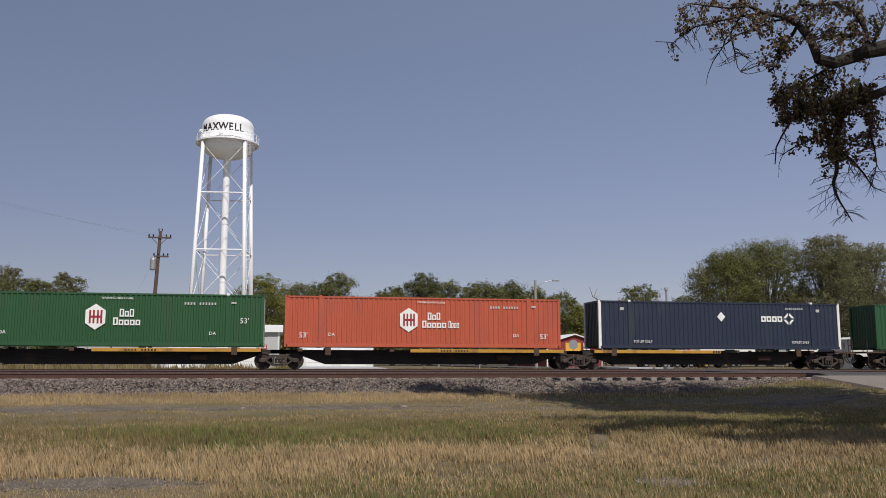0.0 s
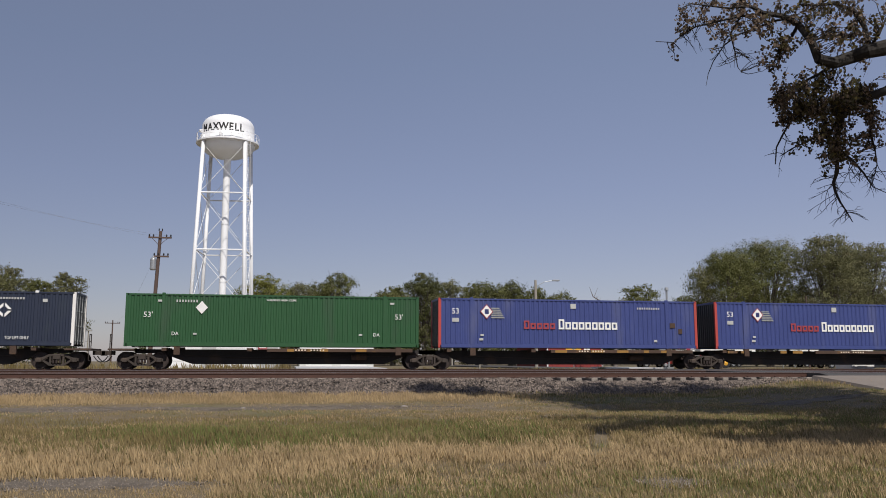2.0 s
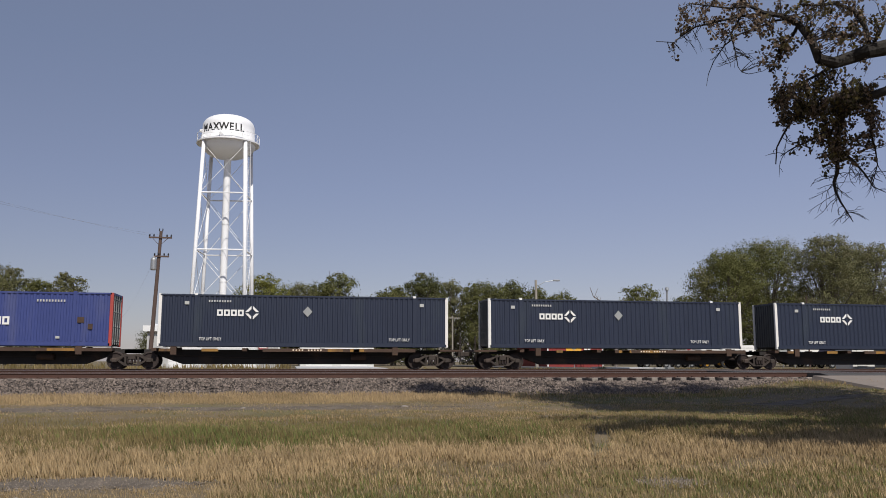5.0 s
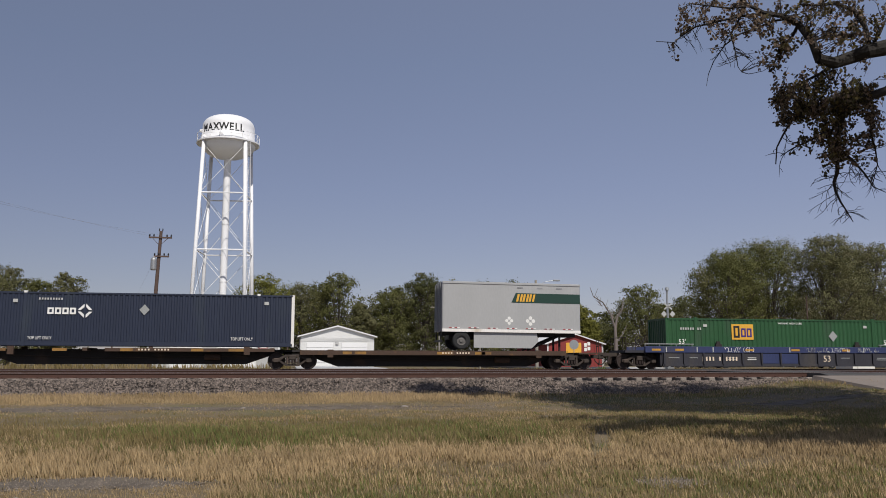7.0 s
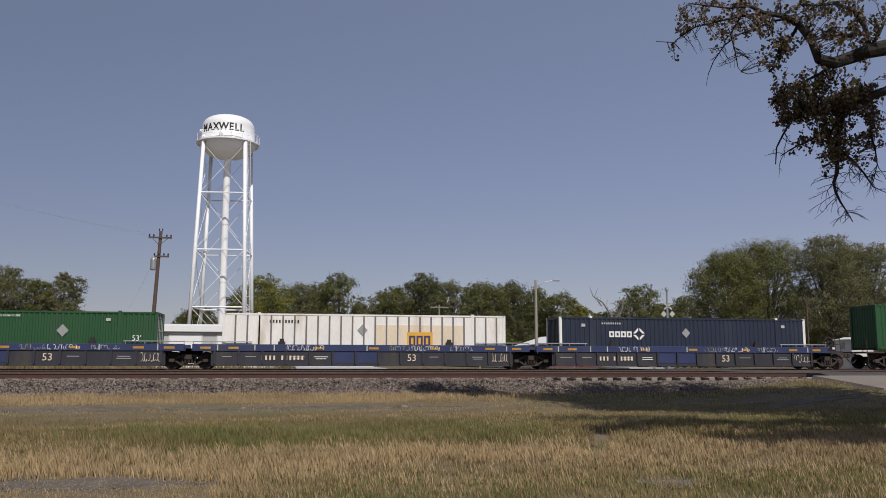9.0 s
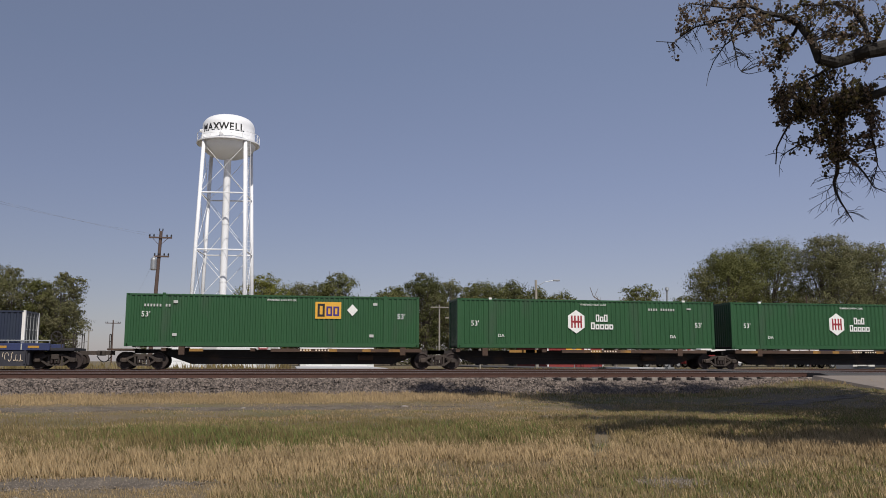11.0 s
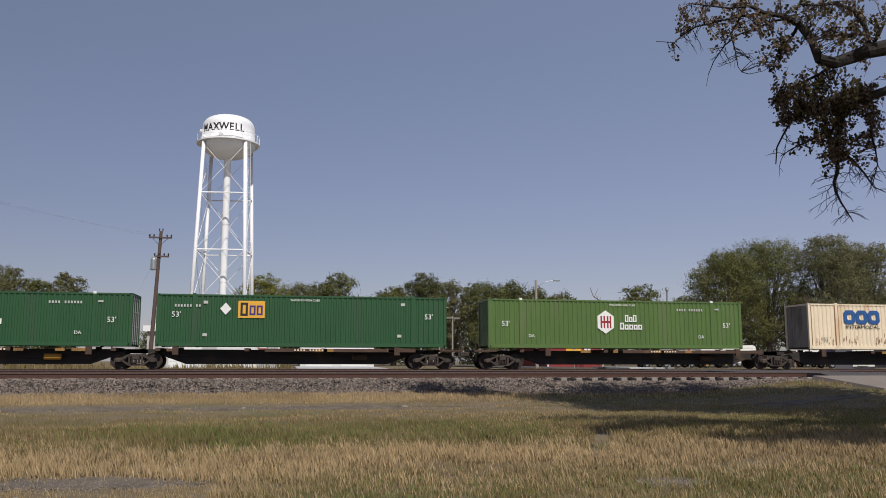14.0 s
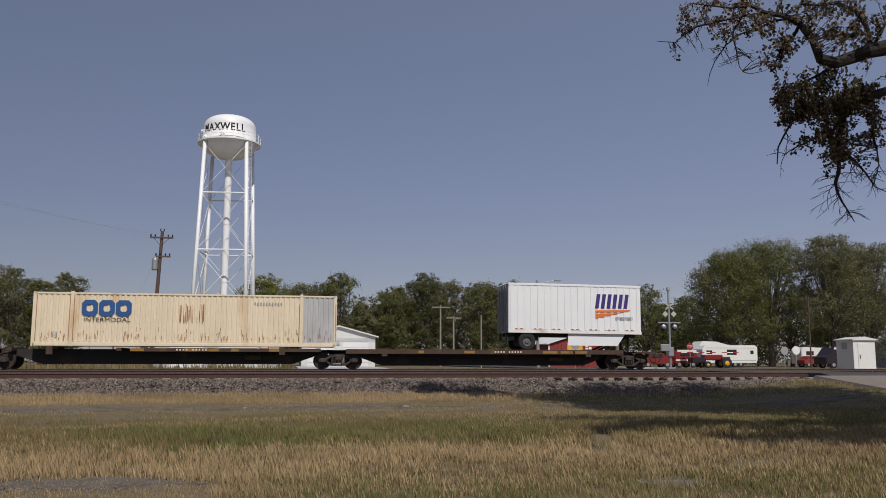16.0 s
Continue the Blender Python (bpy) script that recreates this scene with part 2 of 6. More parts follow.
def words(name, text, size, material_, parent, x, y, z, label="", width=None, thick=0.004):
    """Raised lettering on a face that looks towards -y, its middle at x and z."""
    cu = bpy.data.curves.new(name, "FONT")
    cu.body, cu.size, cu.align_x, cu.align_y, cu.extrude, cu.resolution_u = text, size, "CENTER", "CENTER", thick, 2
    tmp = bpy.data.objects.new(name, cu)
    scene.collection.objects.link(tmp)
    bpy.context.view_layer.update()
    me = bpy.data.meshes.new_from_object(tmp.evaluated_get(bpy.context.evaluated_depsgraph_get()))
    bpy.data.objects.remove(tmp)
    w = max(v.co.x for v in me.vertices) - min(v.co.x for v in me.vertices)
    s = width / w if width else 1.0
    me.transform(Matrix(((s, 0, 0, 0), (0, 0, -1, 0), (0, 1, 0, 0), (0, 0, 0, 1))))
    me.materials.clear()
    me.materials.append(material_)
    ob = new(name, me)
    ob.parent = parent
    ob.location = (x, y, z)
    if label:
        ob["label"] = label
    return ob


def ground_z(y):
    """Height of the soil along the line away from the camera."""
    return float(np.interp(y, (-400, 6, 12, 20, 28, 30, 33, 52, 56, 3000), (0.0, 0.0, 0.08, 0.28, 0.52, 0.6, 0.7, 0.9, 1.08, 1.1)))


def ground_h(x, y):
    """The soil with its small swells."""
    n = 0.0
    if 2 < y < 29:
        n = 0.05 * noise.noise(Vector((x * 0.35, y * 0.5, 3.1))) + 0.03 * noise.noise(Vector((x * 1.3, y * 1.3, 0.7)))
    bank = 0.4 * min(1.0, max(0.0, (x - 14.6) / 4.2)) * min(1.0, max(0.0, (y - 18.5) / 5.5)) * min(1.0, max(0.0, (32 - y) / 3))
    return ground_z(y) + n + bank      # the bank that carries the road


MOVING = []


# ---------- ground, road and tracks ----------
def build_ground():
    ys = np.concatenate([np.linspace(-400, 0, 12), np.linspace(2, 60, 117), np.linspace(64, 160, 30), np.linspace(200, 3000, 20)])
    xs = np.concatenate([np.linspace(-3000, -60, 20), np.linspace(-50, 60, 111), np.linspace(75, 3000, 20)])
    v = []
    for y in ys:
        for x in xs:
            v.append((x, y, ground_h(x, y)))
    k = len(xs)
    f = [(j * k + i, j * k + i + 1, (j + 1) * k + i + 1, (j + 1) * k + i) for j in range(len(ys) - 1) for i in range(k - 1)]
    raw("ground", v, f, M["soil"], "dry prairie soil with sparse cover", "ground", "structure", True)


TRACKS = (32.25, 40.7, TRACK_Y)


def build_tracks():
    bm = bmesh.new()
    x0, x1 = -430, 430
    section = [(28.6, 0.4), (28.9, 0.56), (30.3, 0.9), (30.7, 0.93), (51.6, 0.93), (53.2, 0.85)]
    xs = np.concatenate([[x0], np.arange(-40, 60.1, 1.0), [x1]])
    rows = []
    for x in xs:
        rows.append([bm.verts.new((x, y + 0.18 * noise.noise(Vector((x * 0.6, y, 1.0))) * (0.5 < z < 1.04), z + 0.03 * noise.noise(Vector((x, y * 2, 5.0))))) for y, z in section])
    for a, b in zip(rows, rows[1:]):
        for i in range(len(section) - 1):
            bm.faces.new((a[i], b[i], b[i + 1], a[i + 1]))
    single("track_bed", bm, M["ballast"], "crushed stone bed under the tracks", "track bed", kind="structure")
    for k, yc in enumerate(TRACKS):
        t = thing("railway_track", "railway track with steel rails on concrete ties", "track", (0, yc, 0), group="parallel tracks", kind="structure")
        for side in (-0.7525, 0.7525):
            bm = bmesh.new()
            prof = [(-0.075, 1.1), (0.075, 1.1), (0.075, 1.118), (0.012, 1.135), (0.012, 1.235), (0.034, 1.245), (0.034, 1.272), (-0.034, 1.272), (-0.034, 1.245), (-0.012, 1.235), (-0.012, 1.135), (-0.075, 1.118)]
            a = [bm.verts.new((x0, side + y, z)) for y, z in prof]
            b = [bm.verts.new((x1, side + y, z)) for y, z in prof]
            for i in range(len(a)):
                bm.faces.new((a[i], a[(i + 1) % len(a)], b[(i + 1) % len(a)], b[i]))
            r = part("rail", bm, M["rail"], t, "rust-brown steel rail")
            part("rail_head", bars((x0, x1, side - 0.033, side + 0.033, 1.2725, 1.28)), M["railhead"], r, "polished running surface")


def build_ties():
    bm = bmesh.new()
    box(bm, -0.125, 0.125, -1.3, 1.3, 0.86, 1.098, bevel=0.02)
    me = mesh("tie", bm, M["tie"])
    bm = bmesh.new()
    for s in (-0.7525, 0.7525):
        box(bm, -0.09, 0.09, s - 0.17, s + 0.17, 1.099, 1.112)
        box(bm, -0.05, 0.05, s - 0.15, s - 0.08, 1.112, 1.15)
        box(bm, -0.05, 0.05, s + 0.08, s + 0.15, 1.112, 1.15)
    clip = mesh("rail_clip", bm, M["rail"])
    tracks = [o for o in scene.objects if o.name.startswith("railway_track")]
    for t in tracks:
        near = t.location.y < 35
        for i in range(-34 if near else -30, 70 if near else 62):
            x = i * 0.61 + random.uniform(-0.02, 0.02)
            o = shared("tie", me, t, (x, 0, random.uniform(-0.012, 0.006)))
            if near:
                shared("rail_clip", clip, o)


def build_stones():
    rng = np.random.default_rng(5)
    n = 80000
    x = rng.uniform(-20, 30, n)
    y = np.concatenate([rng.uniform(28.5, 31.2, int(n * 0.72)), rng.uniform(31.2, 51.5, n - int(n * 0.72))])
    z = np.interp(y, (28.5, 28.9, 30.3, 30.7, 60), (0.55, 0.58, 0.9, 0.94, 0.94))
    z += 0.1 * (x < 8 + 2 * rng.random(n)) * np.clip((y - 29.6) / 0.8, 0, 1) * (y < 31.4)
    # a heap of stones beside the road panels
    z += 0.16 * np.exp(-((x - 19.3) / 1.3) ** 2 - ((y - 30.2) / 0.7) ** 2)
    s = rng.uniform(0.022, 0.058, n)
    base = np.array([(1, 0, 0), (-1, 0, 0), (0, 1, 0), (0, -1, 0), (0, 0, 1), (0, 0, -1)], float)
    v = base[None] * s[:, None, None] * rng.uniform(0.55, 1.25, (n, 6, 1)) + rng.normal(0, 0.25, (n, 6, 3)) * s[:, None, None]
    a = rng.uniform(0, math.tau, n)
    c, d = np.cos(a)[:, None], np.sin(a)[:, None]
    vx, vy = v[..., 0] * c - v[..., 1] * d, v[..., 0] * d + v[..., 1] * c
    v = np.stack([vx + x[:, None], vy + y[:, None], v[..., 2] + z[:, None]], -1).reshape(-1, 3)
    tri = np.array([(0, 2, 4), (2, 1, 4), (1, 3, 4), (3, 0, 4)])
    f = (tri[None] + 6 * np.arange(n)[:, None, None]).reshape(-1, 3)
    raw("ballast_stones", v, f, M["stone"], "loose grey-brown crushed ballast stones", "ballast", "stuff")


def build_road():
    bm = bmesh.new()
    for yc in TRACKS:
        for a, b in ((-1.75, -0.86), (-0.64, 0.64), (0.86, 1.75)):
            box(bm, 20.9, 26.5, yc + a, yc + b, 1.0, 1.265)
    prism_ = [(20.9, 29.95, 1.19), (26.5, 29.95, 1.19), (26.5, 30.5, 1.26), (20.9, 30.5, 1.26)]
    v = [bm.verts.new(p) for p in prism_] + [bm.verts.new((x, y, 0.5)) for x, y, z in prism_]
    bm.faces.new(v[:4])
    for i in range(4):
        bm.faces.new((v[i], v[i + 4], v[(i + 1) % 4 + 4], v[(i + 1) % 4]))
    for a, b in zip(TRACKS, TRACKS[1:]):
        box(bm, 20.9, 26.5, a + 1.76, b - 1.76, 0.9, 1.255)
    single("level_crossing", bm, M["asphalt"], "dark asphalt panels of a level crossing between the rails", "crossing", kind="structure")
    bm = bmesh.new()
    near = [(20.2, 29.94, 1.185), (27.4, 29.94, 1.185), (40, 26.5, 0.98), (70, 22, 0.95), (70, 16, 0.95), (32, 21.5, 0.93), (18.9, 24.3, 0.87)]
    top = [bm.verts.new(p) for p in near]
    low = [bm.verts.new((x - 0.3, y - 0.2 if y < 29 else y, z - 0.5)) for x, y, z in near]
    bm.faces.new(top)
    for i in range(len(top)):
        bm.faces.new((top[i], low[i], low[(i + 1) % len(top)], top[(i + 1) % len(top)]))
    single("road", bm, M["concrete"], "pale worn road ramp up to the level crossing", "road", kind="structure")
    single("road_north", bars((20.3, 27, 51.0, 140, 0.9, 1.2)), M["asphalt"], "asphalt road beyond the tracks", "road", kind="structure")


def bare_patch(name, label, cx, cy, rx, ry, mat, seed):
    """A patch of bare gravel with a ragged edge, laid on the soil."""
    bm = bmesh.new()
    rings = []
    n = 60
    for k in range(9):
        u = k / 8
        ring = []
        for i in range(n):
            a = i * math.tau / n
            e = 1 + 0.6 * noise.noise(Vector((math.cos(a) * 2.2, math.sin(a) * 2.2, seed))) + 0.4 * noise.noise(Vector((math.cos(a) * 9, math.sin(a) * 9, seed)))
            x, y = cx + rx * u * e * math.cos(a), cy + ry * u * e * math.sin(a)
            ring.append(bm.verts.new((x, y, ground_h(x, y) + 0.025 - 0.05 * (k == 8))))
        rings.append(ring)
    for p, q in zip(rings, rings[1:]):
        for i in range(n):
            bm.faces.new((p[i], p[(i + 1) % n], q[(i + 1) % n], q[i]))
    single(name, bm, M[mat], label, "bare ground", kind="structure")


build_ground()
bare_patch("bare_ground", "grey gravel patch in the dry grass", -2.6, 12.05, 1.4, 0.5, "gravel", 1.0)
bare_patch("bare_ground_far", "bare gravel strip along the foot of the ballast", -6.5, 24.1, 12.5, 0.75, "gravel", 5.0)
bare_patch("bare_ground_shade", "bare gravel in the shade of the tree", 15.5, 23.8, 2.4, 0.45, "gravel", 8.0)
bare_patch("bare_ground_small", "small stony spot in the grass", 5.2, 11.0, 0.45, 0.35, "gravel", 11.0)
bare_patch("bare_ground_rut", "dark worn rut through the grass", 5.95, 15.6, 0.45, 1.3, "soil", 14.0)
build_tracks()
build_road()


# ---------- the train ----------
L, H, W, POST = 16.15, 2.896, 2.59, 1.98


def corrugated(x0, x1, z0, z1, y, depth=0.036, pitch=0.285, out=-1):
    """A pressed wall sheet, open at the back, from x0 to x1."""
    bm = bmesh.new()
    n = max(2, round((x1 - x0) / pitch))
    p = (x1 - x0) / n
    pts = []
    for i in range(n):
        a = x0 + i * p
        pts += [(a, 0), (a + 0.36 * p, 0), (a + 0.5 * p, 1), (a + 0.86 * p, 1)]
    pts.append((x1, 0))
    lo = [bm.verts.new((a, y - out * d * depth, z0)) for a, d in pts]
    hi = [bm.verts.new((a, y - out * d * depth, z1)) for a, d in pts]
    for i in range(len(pts) - 1):
        bm.faces.new((lo[i], lo[i + 1], hi[i + 1], hi[i]))
    return bm


def plate(parent, name, x0, x1, z0, z1, mat, label="", y=-0.006):
    return part(name, bars((x0, x1, y, y + 0.012, z0, z1)), M[mat], parent, label)


def wordmark(parent, x0, x1, z0, z1, letters, mat, y=-0.008, tall=(), label="plain hollow block of a name"):
    """A name that is not lettered: a row of plain blocks."""
    step = (x1 - x0) / letters
    for i in range(letters):
        top = z1 if (not tall or i in tall) else z0 + (z1 - z0) * 0.72
        a, b = x0 + i * step + 0.06 * step, x0 + (i + 1) * step - 0.1 * step
        k = min(0.3 * (b - a), 0.3 * (top - z0))
        bm = bmesh.new()
        v = [[bm.verts.new((q, yy, r)) for q, r in ((a + m, z0 + m), (b - m, z0 + m), (b - m, top - m), (a + m, top - m))] for m, yy in ((0, y + 0.014), (0, y), (k, y), (k, y + 0.014))]
        for p, q in zip(v, v[1:]):
            for j in range(4):
                bm.faces.new((p[j], p[(j + 1) % 4], q[(j + 1) % 4], q[j]))
        part("name_block", bm, M[mat], parent, label)


def hexagon(parent, x, z, r):
    bm = bmesh.new()
    prism(bm, [(x + r * 0.9 * math.sin(i * math.tau / 6), z - r * 1.06 * math.cos(i * math.tau / 6)) for i in range(6)], -0.012, 0.01)
    h = part("hexagon_emblem", bm, M["letter"], parent, "white hexagon emblem")
    for dx in (-0.42, -0.13, 0.19, 0.46):
        part("emblem_bar", bars((x + (dx - 0.075) * r, x + (dx + 0.075) * r, -0.016, 0.0, z - 0.55 * r, z + 0.55 * r)), M["crimson"], h, "dark red bar")
    part("emblem_bar", bars((x - 0.42 * r, x + 0.46 * r, -0.0182, 0.0, z - 0.09 * r, z + 0.09 * r)), M["crimson"], h, "dark red bar")


def diamond(parent, x, z, r, mat="letter", hollow=False):
    bm = bmesh.new()
    if hollow:
        for i in range(4):
            a, b = i * math.tau / 4, (i + 1) * math.tau / 4
            prism(bm, [(x + math.cos(t) * q, z + math.sin(t) * q) for t, q in ((a + 0.12, r), (b - 0.12, r), (b - 0.2, r * 0.55), (a + 0.2, r * 0.55))], -0.01, 0.006)
    else:
        prism(bm, [(x, z - r), (x + r * 0.9, z), (x, z + r), (x - r * 0.9, z)], -0.01, 0.006)
    part("diamond_sign", bm, M[mat], parent, "diamond-shaped sign plate")


def container(kind, s, z, label, category="shipping container"):
    wall = dict(hub="green", hub2="light_green", hubo="orange", umax="navy", stack="blue", emp="green", plain="green", csx="cream", ribbed="dirty_white")[kind]
    post = dict(umax="dirty_white", stack="red").get(kind, wall)
    c = thing("shipping_container", label, category, (s, NEAR, z), group="containers of the train")
    m = M[wall]
    for y, o in ((0.02, -1), (W - 0.02, 1)):
        for a, b in ((0.16, POST - 0.09), (POST + 0.09, L - POST - 0.09), (L - POST + 0.09, L - 0.16)):
            mm = M["repair"] if kind == "csx" and a > 10 else m
            if kind == "ribbed":
                part("side_panel", bars((a, b, min(y, y - o * 0.03), max(y, y - o * 0.03), 0.25, H - 0.12)), m, c)
            else:
                part("side_panel", corrugated(a, b, 0.24, H - 0.1, y, out=o), mm, c)
        yy = (0.0, 0.12) if o < 0 else (W - 0.12, W)
        part("bottom_rail", bars((0.1, L - 0.1, *yy, 0.02, 0.16), (0.1, L - 0.1, yy[0] + 0.02, yy[1] - 0.02, 0.16, 0.25)), m, c)
        part("top_rail", bars((0.1, L - 0.1, *yy, H - 0.1, H - 0.01)), m, c)
        for a in (POST, L - POST):
            part("lift_post", bars((a - 0.09, a + 0.09, yy[0] - 0.012, yy[1] + 0.012, 0.0, H + 0.005), bevel=0.008), m, c)
            part("corner_casting", bars((a - 0.085, a + 0.085, yy[0] - 0.02, yy[1] + 0.02, H - 0.07, H + 0.05), bevel=0.01),
                 M["letter"] if kind in ("hub", "hub2", "umax") else m, c)
    for x0, x1 in ((0, 0.17), (L - 0.17, L)):
        for y0, y1 in ((0, 0.16), (W - 0.16, W)):
            part("corner_post", bars((x0, x1, y0, y1, 0.0, H), bevel=0.012), M[post], c)
    # roof with shallow cross ribs
    bm = bmesh.new()
    n = 44
    for i in range(n):
        a = 0.12 + i * (L - 0.24) / n
        box(bm, a, a + (L - 0.24) / n * 0.6, 0.12, W - 0.12, H - 0.08, H - 0.03)
    box(bm, 0.1, L - 0.1, 0.1, W - 0.1, H - 0.1, H - 0.05)
    part("roof", bm, m, c)
    part("floor", bars((0.1, L - 0.1, 0.1, W - 0.1, 0.08, 0.2)), M["sill"], c)
    # the doors at one end, a ribbed wall at the other
    # cream and ribbed boxes: end colour darkened for shade as well as grimed
    dm = M["tan_shade_grime"] if kind in ("ribbed", "csx") else m if "green" in wall else M["door_dark"]
    for y0, y1 in ((0.17, W / 2 - 0.01), (W / 2 + 0.01, W - 0.17)):
        d = part("door", bars((L - 0.09, L - 0.05, y0, y1, 0.16, H - 0.12)), dm, c, "steel door")
        for k in (0.25, 0.75):
            bm = bmesh.new()
            yy = y0 + (y1 - y0) * k
            rod(bm, (L - 0.02, yy, 0.1), (L - 0.02, yy, H - 0.08), 0.018, n=6)
            for zz in (0.3, 1.1, 1.9, 2.6):
                box(bm, L - 0.05, L + 0.0, yy - 0.05, yy + 0.05, zz - 0.04, zz + 0.04)
            part("lock_bar", bm, M["mark_grey"], d, "galvanised lock rod")
    bm = corrugated(0.14, W - 0.14, 0.14, H - 0.1, 0.04, 0.04, 0.25)
    bm.transform(Matrix(((0, 1, 0, 0), (1, 0, 0, 0), (0, 0, 1, 0), (0, 0, 0, 1))))
    part("end_wall", bm, M["door_dark"] if kind in ("umax", "stack") else M["tan_shade_grime"] if kind in ("ribbed", "csx") else m, c)
    for a, b in ((0.005, 0.15), (L - 0.15, L - 0.005)):
        part("header_beam", bars((a, b, 0.17, W - 0.17, H - 0.12, H - 0.005)), m, c)
    livery(kind, c, s)
    MOVING.append(c)
    return c


def small_marks(c, items, mat="pale"):
    for x, z, w, h in items:
        plate(c, "marking", x - w * 0.4, x + w * 0.4, z - h * 0.4, z + h * 0.4, mat)


def warning(c, x, y, z):
    for text, dx, w in (("WARNING", -0.43, 0.72), ("HIGH", 0.2, 0.4), ("CUBE", 0.65, 0.4)):
        words("warning_mark", text, 0.16, M["letter"], c, x + dx, y, z, width=w)


def livery(kind, c, s):
    y = -0.012
    if kind in ("hub", "hub2", "hubo"):
        hexagon(c, 7.25 if kind != "hubo" else 7.03, 1.58, 0.66)
        x0 = 8.25 if kind != "hubo" else 7.9
        wordmark(c, x0 + 0.22, x0 + 1.0, 1.6, 2.02, 3, "letter", tall=(0, 2))
        wordmark(c, x0 - 0.1, x0 + 1.35, 1.14, 1.55, 5, "letter", tall=(0,))
        if kind == "hubo":
            wordmark(c, x0 + 1.45, x0 + 2.1, 1.14, 1.55, 4, "letter", tall=(0,))
        for x in (1.05, 15.1):
            words("size_mark", "53'", 0.42, M["letter"], c, x, y, 1.42 if kind != "hubo" else 0.66)
        for x in (2.62, 13.4):
            words("load_mark", "DA", 0.27, M["letter"], c, x, y, 0.72)
        warning(c, 8.3, y, 2.6)
        small_marks(c, [(11.9 + i * 0.16, 2.36, 0.11, 0.17) for i in (0, 1, 2, 3, 5, 6, 7, 8, 9, 10)] + [(14.5, 2.42, 0.34, 0.12)])
    elif kind == "umax":
        left = s > 100
        wx, px = (3.1, 8.08) if left else (10.66, 7.99)
        # a word as strokes, and the open diamond beside it
        wordmark(c, wx, wx + 1.5, 1.7, 2.05, 4, "letter")
        diamond(c, wx + 1.92, 1.89, 0.38, hollow=True)
        diamond(c, px, 1.98, 0.3, "mark_grey" if left else "letter")
        for x in (2.8, 13.3):
            words("handling_note", "TOP LIFT ONLY", 0.24, M["letter"], c, x, y, 0.42, width=1.2)
        small_marks(c, [(1.5, 2.4, 0.3, 0.22), (14.6, 2.42, 0.3, 0.22)] + [((2.7 if left else 12.4) + i * 0.14, 2.52, 0.1, 0.14) for i in range(9)])
    elif kind == "stack":
        faded = 2 if s > 80 else 0
        wordmark(c, 5.11 if not faded else 5.7, 7.1, 1.12, 1.62, 5 - faded // 2, "mark_red", tall=(0,))
        wordmark(c, 7.25, 11.0, 1.12, 1.72, 9, "letter", tall=(0,))
        diamond(c, 2.88, 2.12, 0.44, "mark_red")
        bm = bmesh.new()
        prism(bm, [(2.88, 1.74), (3.22, 2.12), (2.88, 2.5), (2.54, 2.12)], -0.014, -0.004)
        part("diamond_face", bm, M["letter"], c, "white face of the diamond sign")
        part("emblem_block", bars((2.76, 3.0, -0.018, -0.01, 1.98, 2.26)), M["mark_navy"], c, "dark blue block on the sign")
        bm = bmesh.new()
        for k in range(6):
            box(bm, 3.15, 3.95 - 0.06 * k, -0.008, 0.0, 1.74 + k * 0.11, 1.8 + k * 0.11)
        part("speed_lines", bm, M["mark_grey"], c, "pale horizontal stripes")
        words("size_mark", "53", 0.46, M["letter"], c, 1.02, y, 2.12)
        small_marks(c, [(1.02, 1.62, 0.5, 0.28), (8.2, 2.5, 0.42, 0.36), (2.55, 0.5, 0.3, 0.16), (13.4, 0.46, 0.26, 0.16), (2.6, 0.75, 0.25, 0.14)]
                    + [(12.3 + i * 0.15, 2.42, 0.1, 0.15) for i in range(10)])
        plate(c, "patch", 14.9, 15.15, 0.9, 1.2, "rust", "rusty patch")
        plate(c, "patch", 14.35, 14.7, 1.25, 1.55, "rust", "rusty patch")
    elif kind == "emp":
        x0 = 10.2 if 240 < s < 300 else 4.35
        plate(c, "emblem_panel", x0, x0 + 1.46, 1.6, 2.55, "mark_yellow", "orange-yellow emblem panel")
        wordmark(c, x0 + 0.1, x0 + 0.58, 1.72, 2.45, 1, "black", y=-0.016)
        wordmark(c, x0 + 0.6, x0 + 1.38, 1.76, 2.3, 2, "mark_violet", y=-0.016)
        diamond(c, 3.68 if s > 300 else (12.3 if s > 240 else 11.3), 1.85 if s < 240 else 2.1, 0.34, "mark_grey" if s < 240 else "letter")
        for x in (1.05, 15.1):
            words("size_mark", "53'", 0.42, M["letter"], c, x, y, 1.45 if s < 240 else 1.75)
        warning(c, 8.3 if s < 300 else 8.0, y, 2.62)
        small_marks(c, [(1.0 + i * 0.16, 2.25, 0.11, 0.18) for i in range(9)] + [(2.6, 2.45, 0.3, 0.2), (13.6, 2.45, 0.3, 0.2), (2.6, 0.65, 0.3, 0.2), (13.4, 0.65, 0.3, 0.2)])
    elif kind == "plain":
        for x in (1.2, 15.0):
            words("size_mark", "53'", 0.42, M["letter"], c, x, y, 1.72)
        diamond(c, 4.02, 2.15, 0.36)
        warning(c, 8.3, y, 2.6)
        for x in (2.65, 13.7):
            words("load_mark", "DA", 0.27, M["letter"], c, x, y, 0.7)
        small_marks(c, [(2.7 + i * 0.15, 2.5, 0.1, 0.17) for i in range(8)] + [(1.8, 2.5, 0.3, 0.14), (14.6, 2.5, 0.3, 0.14), (3.7, 0.7, 0.25, 0.12), (12.8, 0.7, 0.25, 0.12)])
    elif kind == "csx":
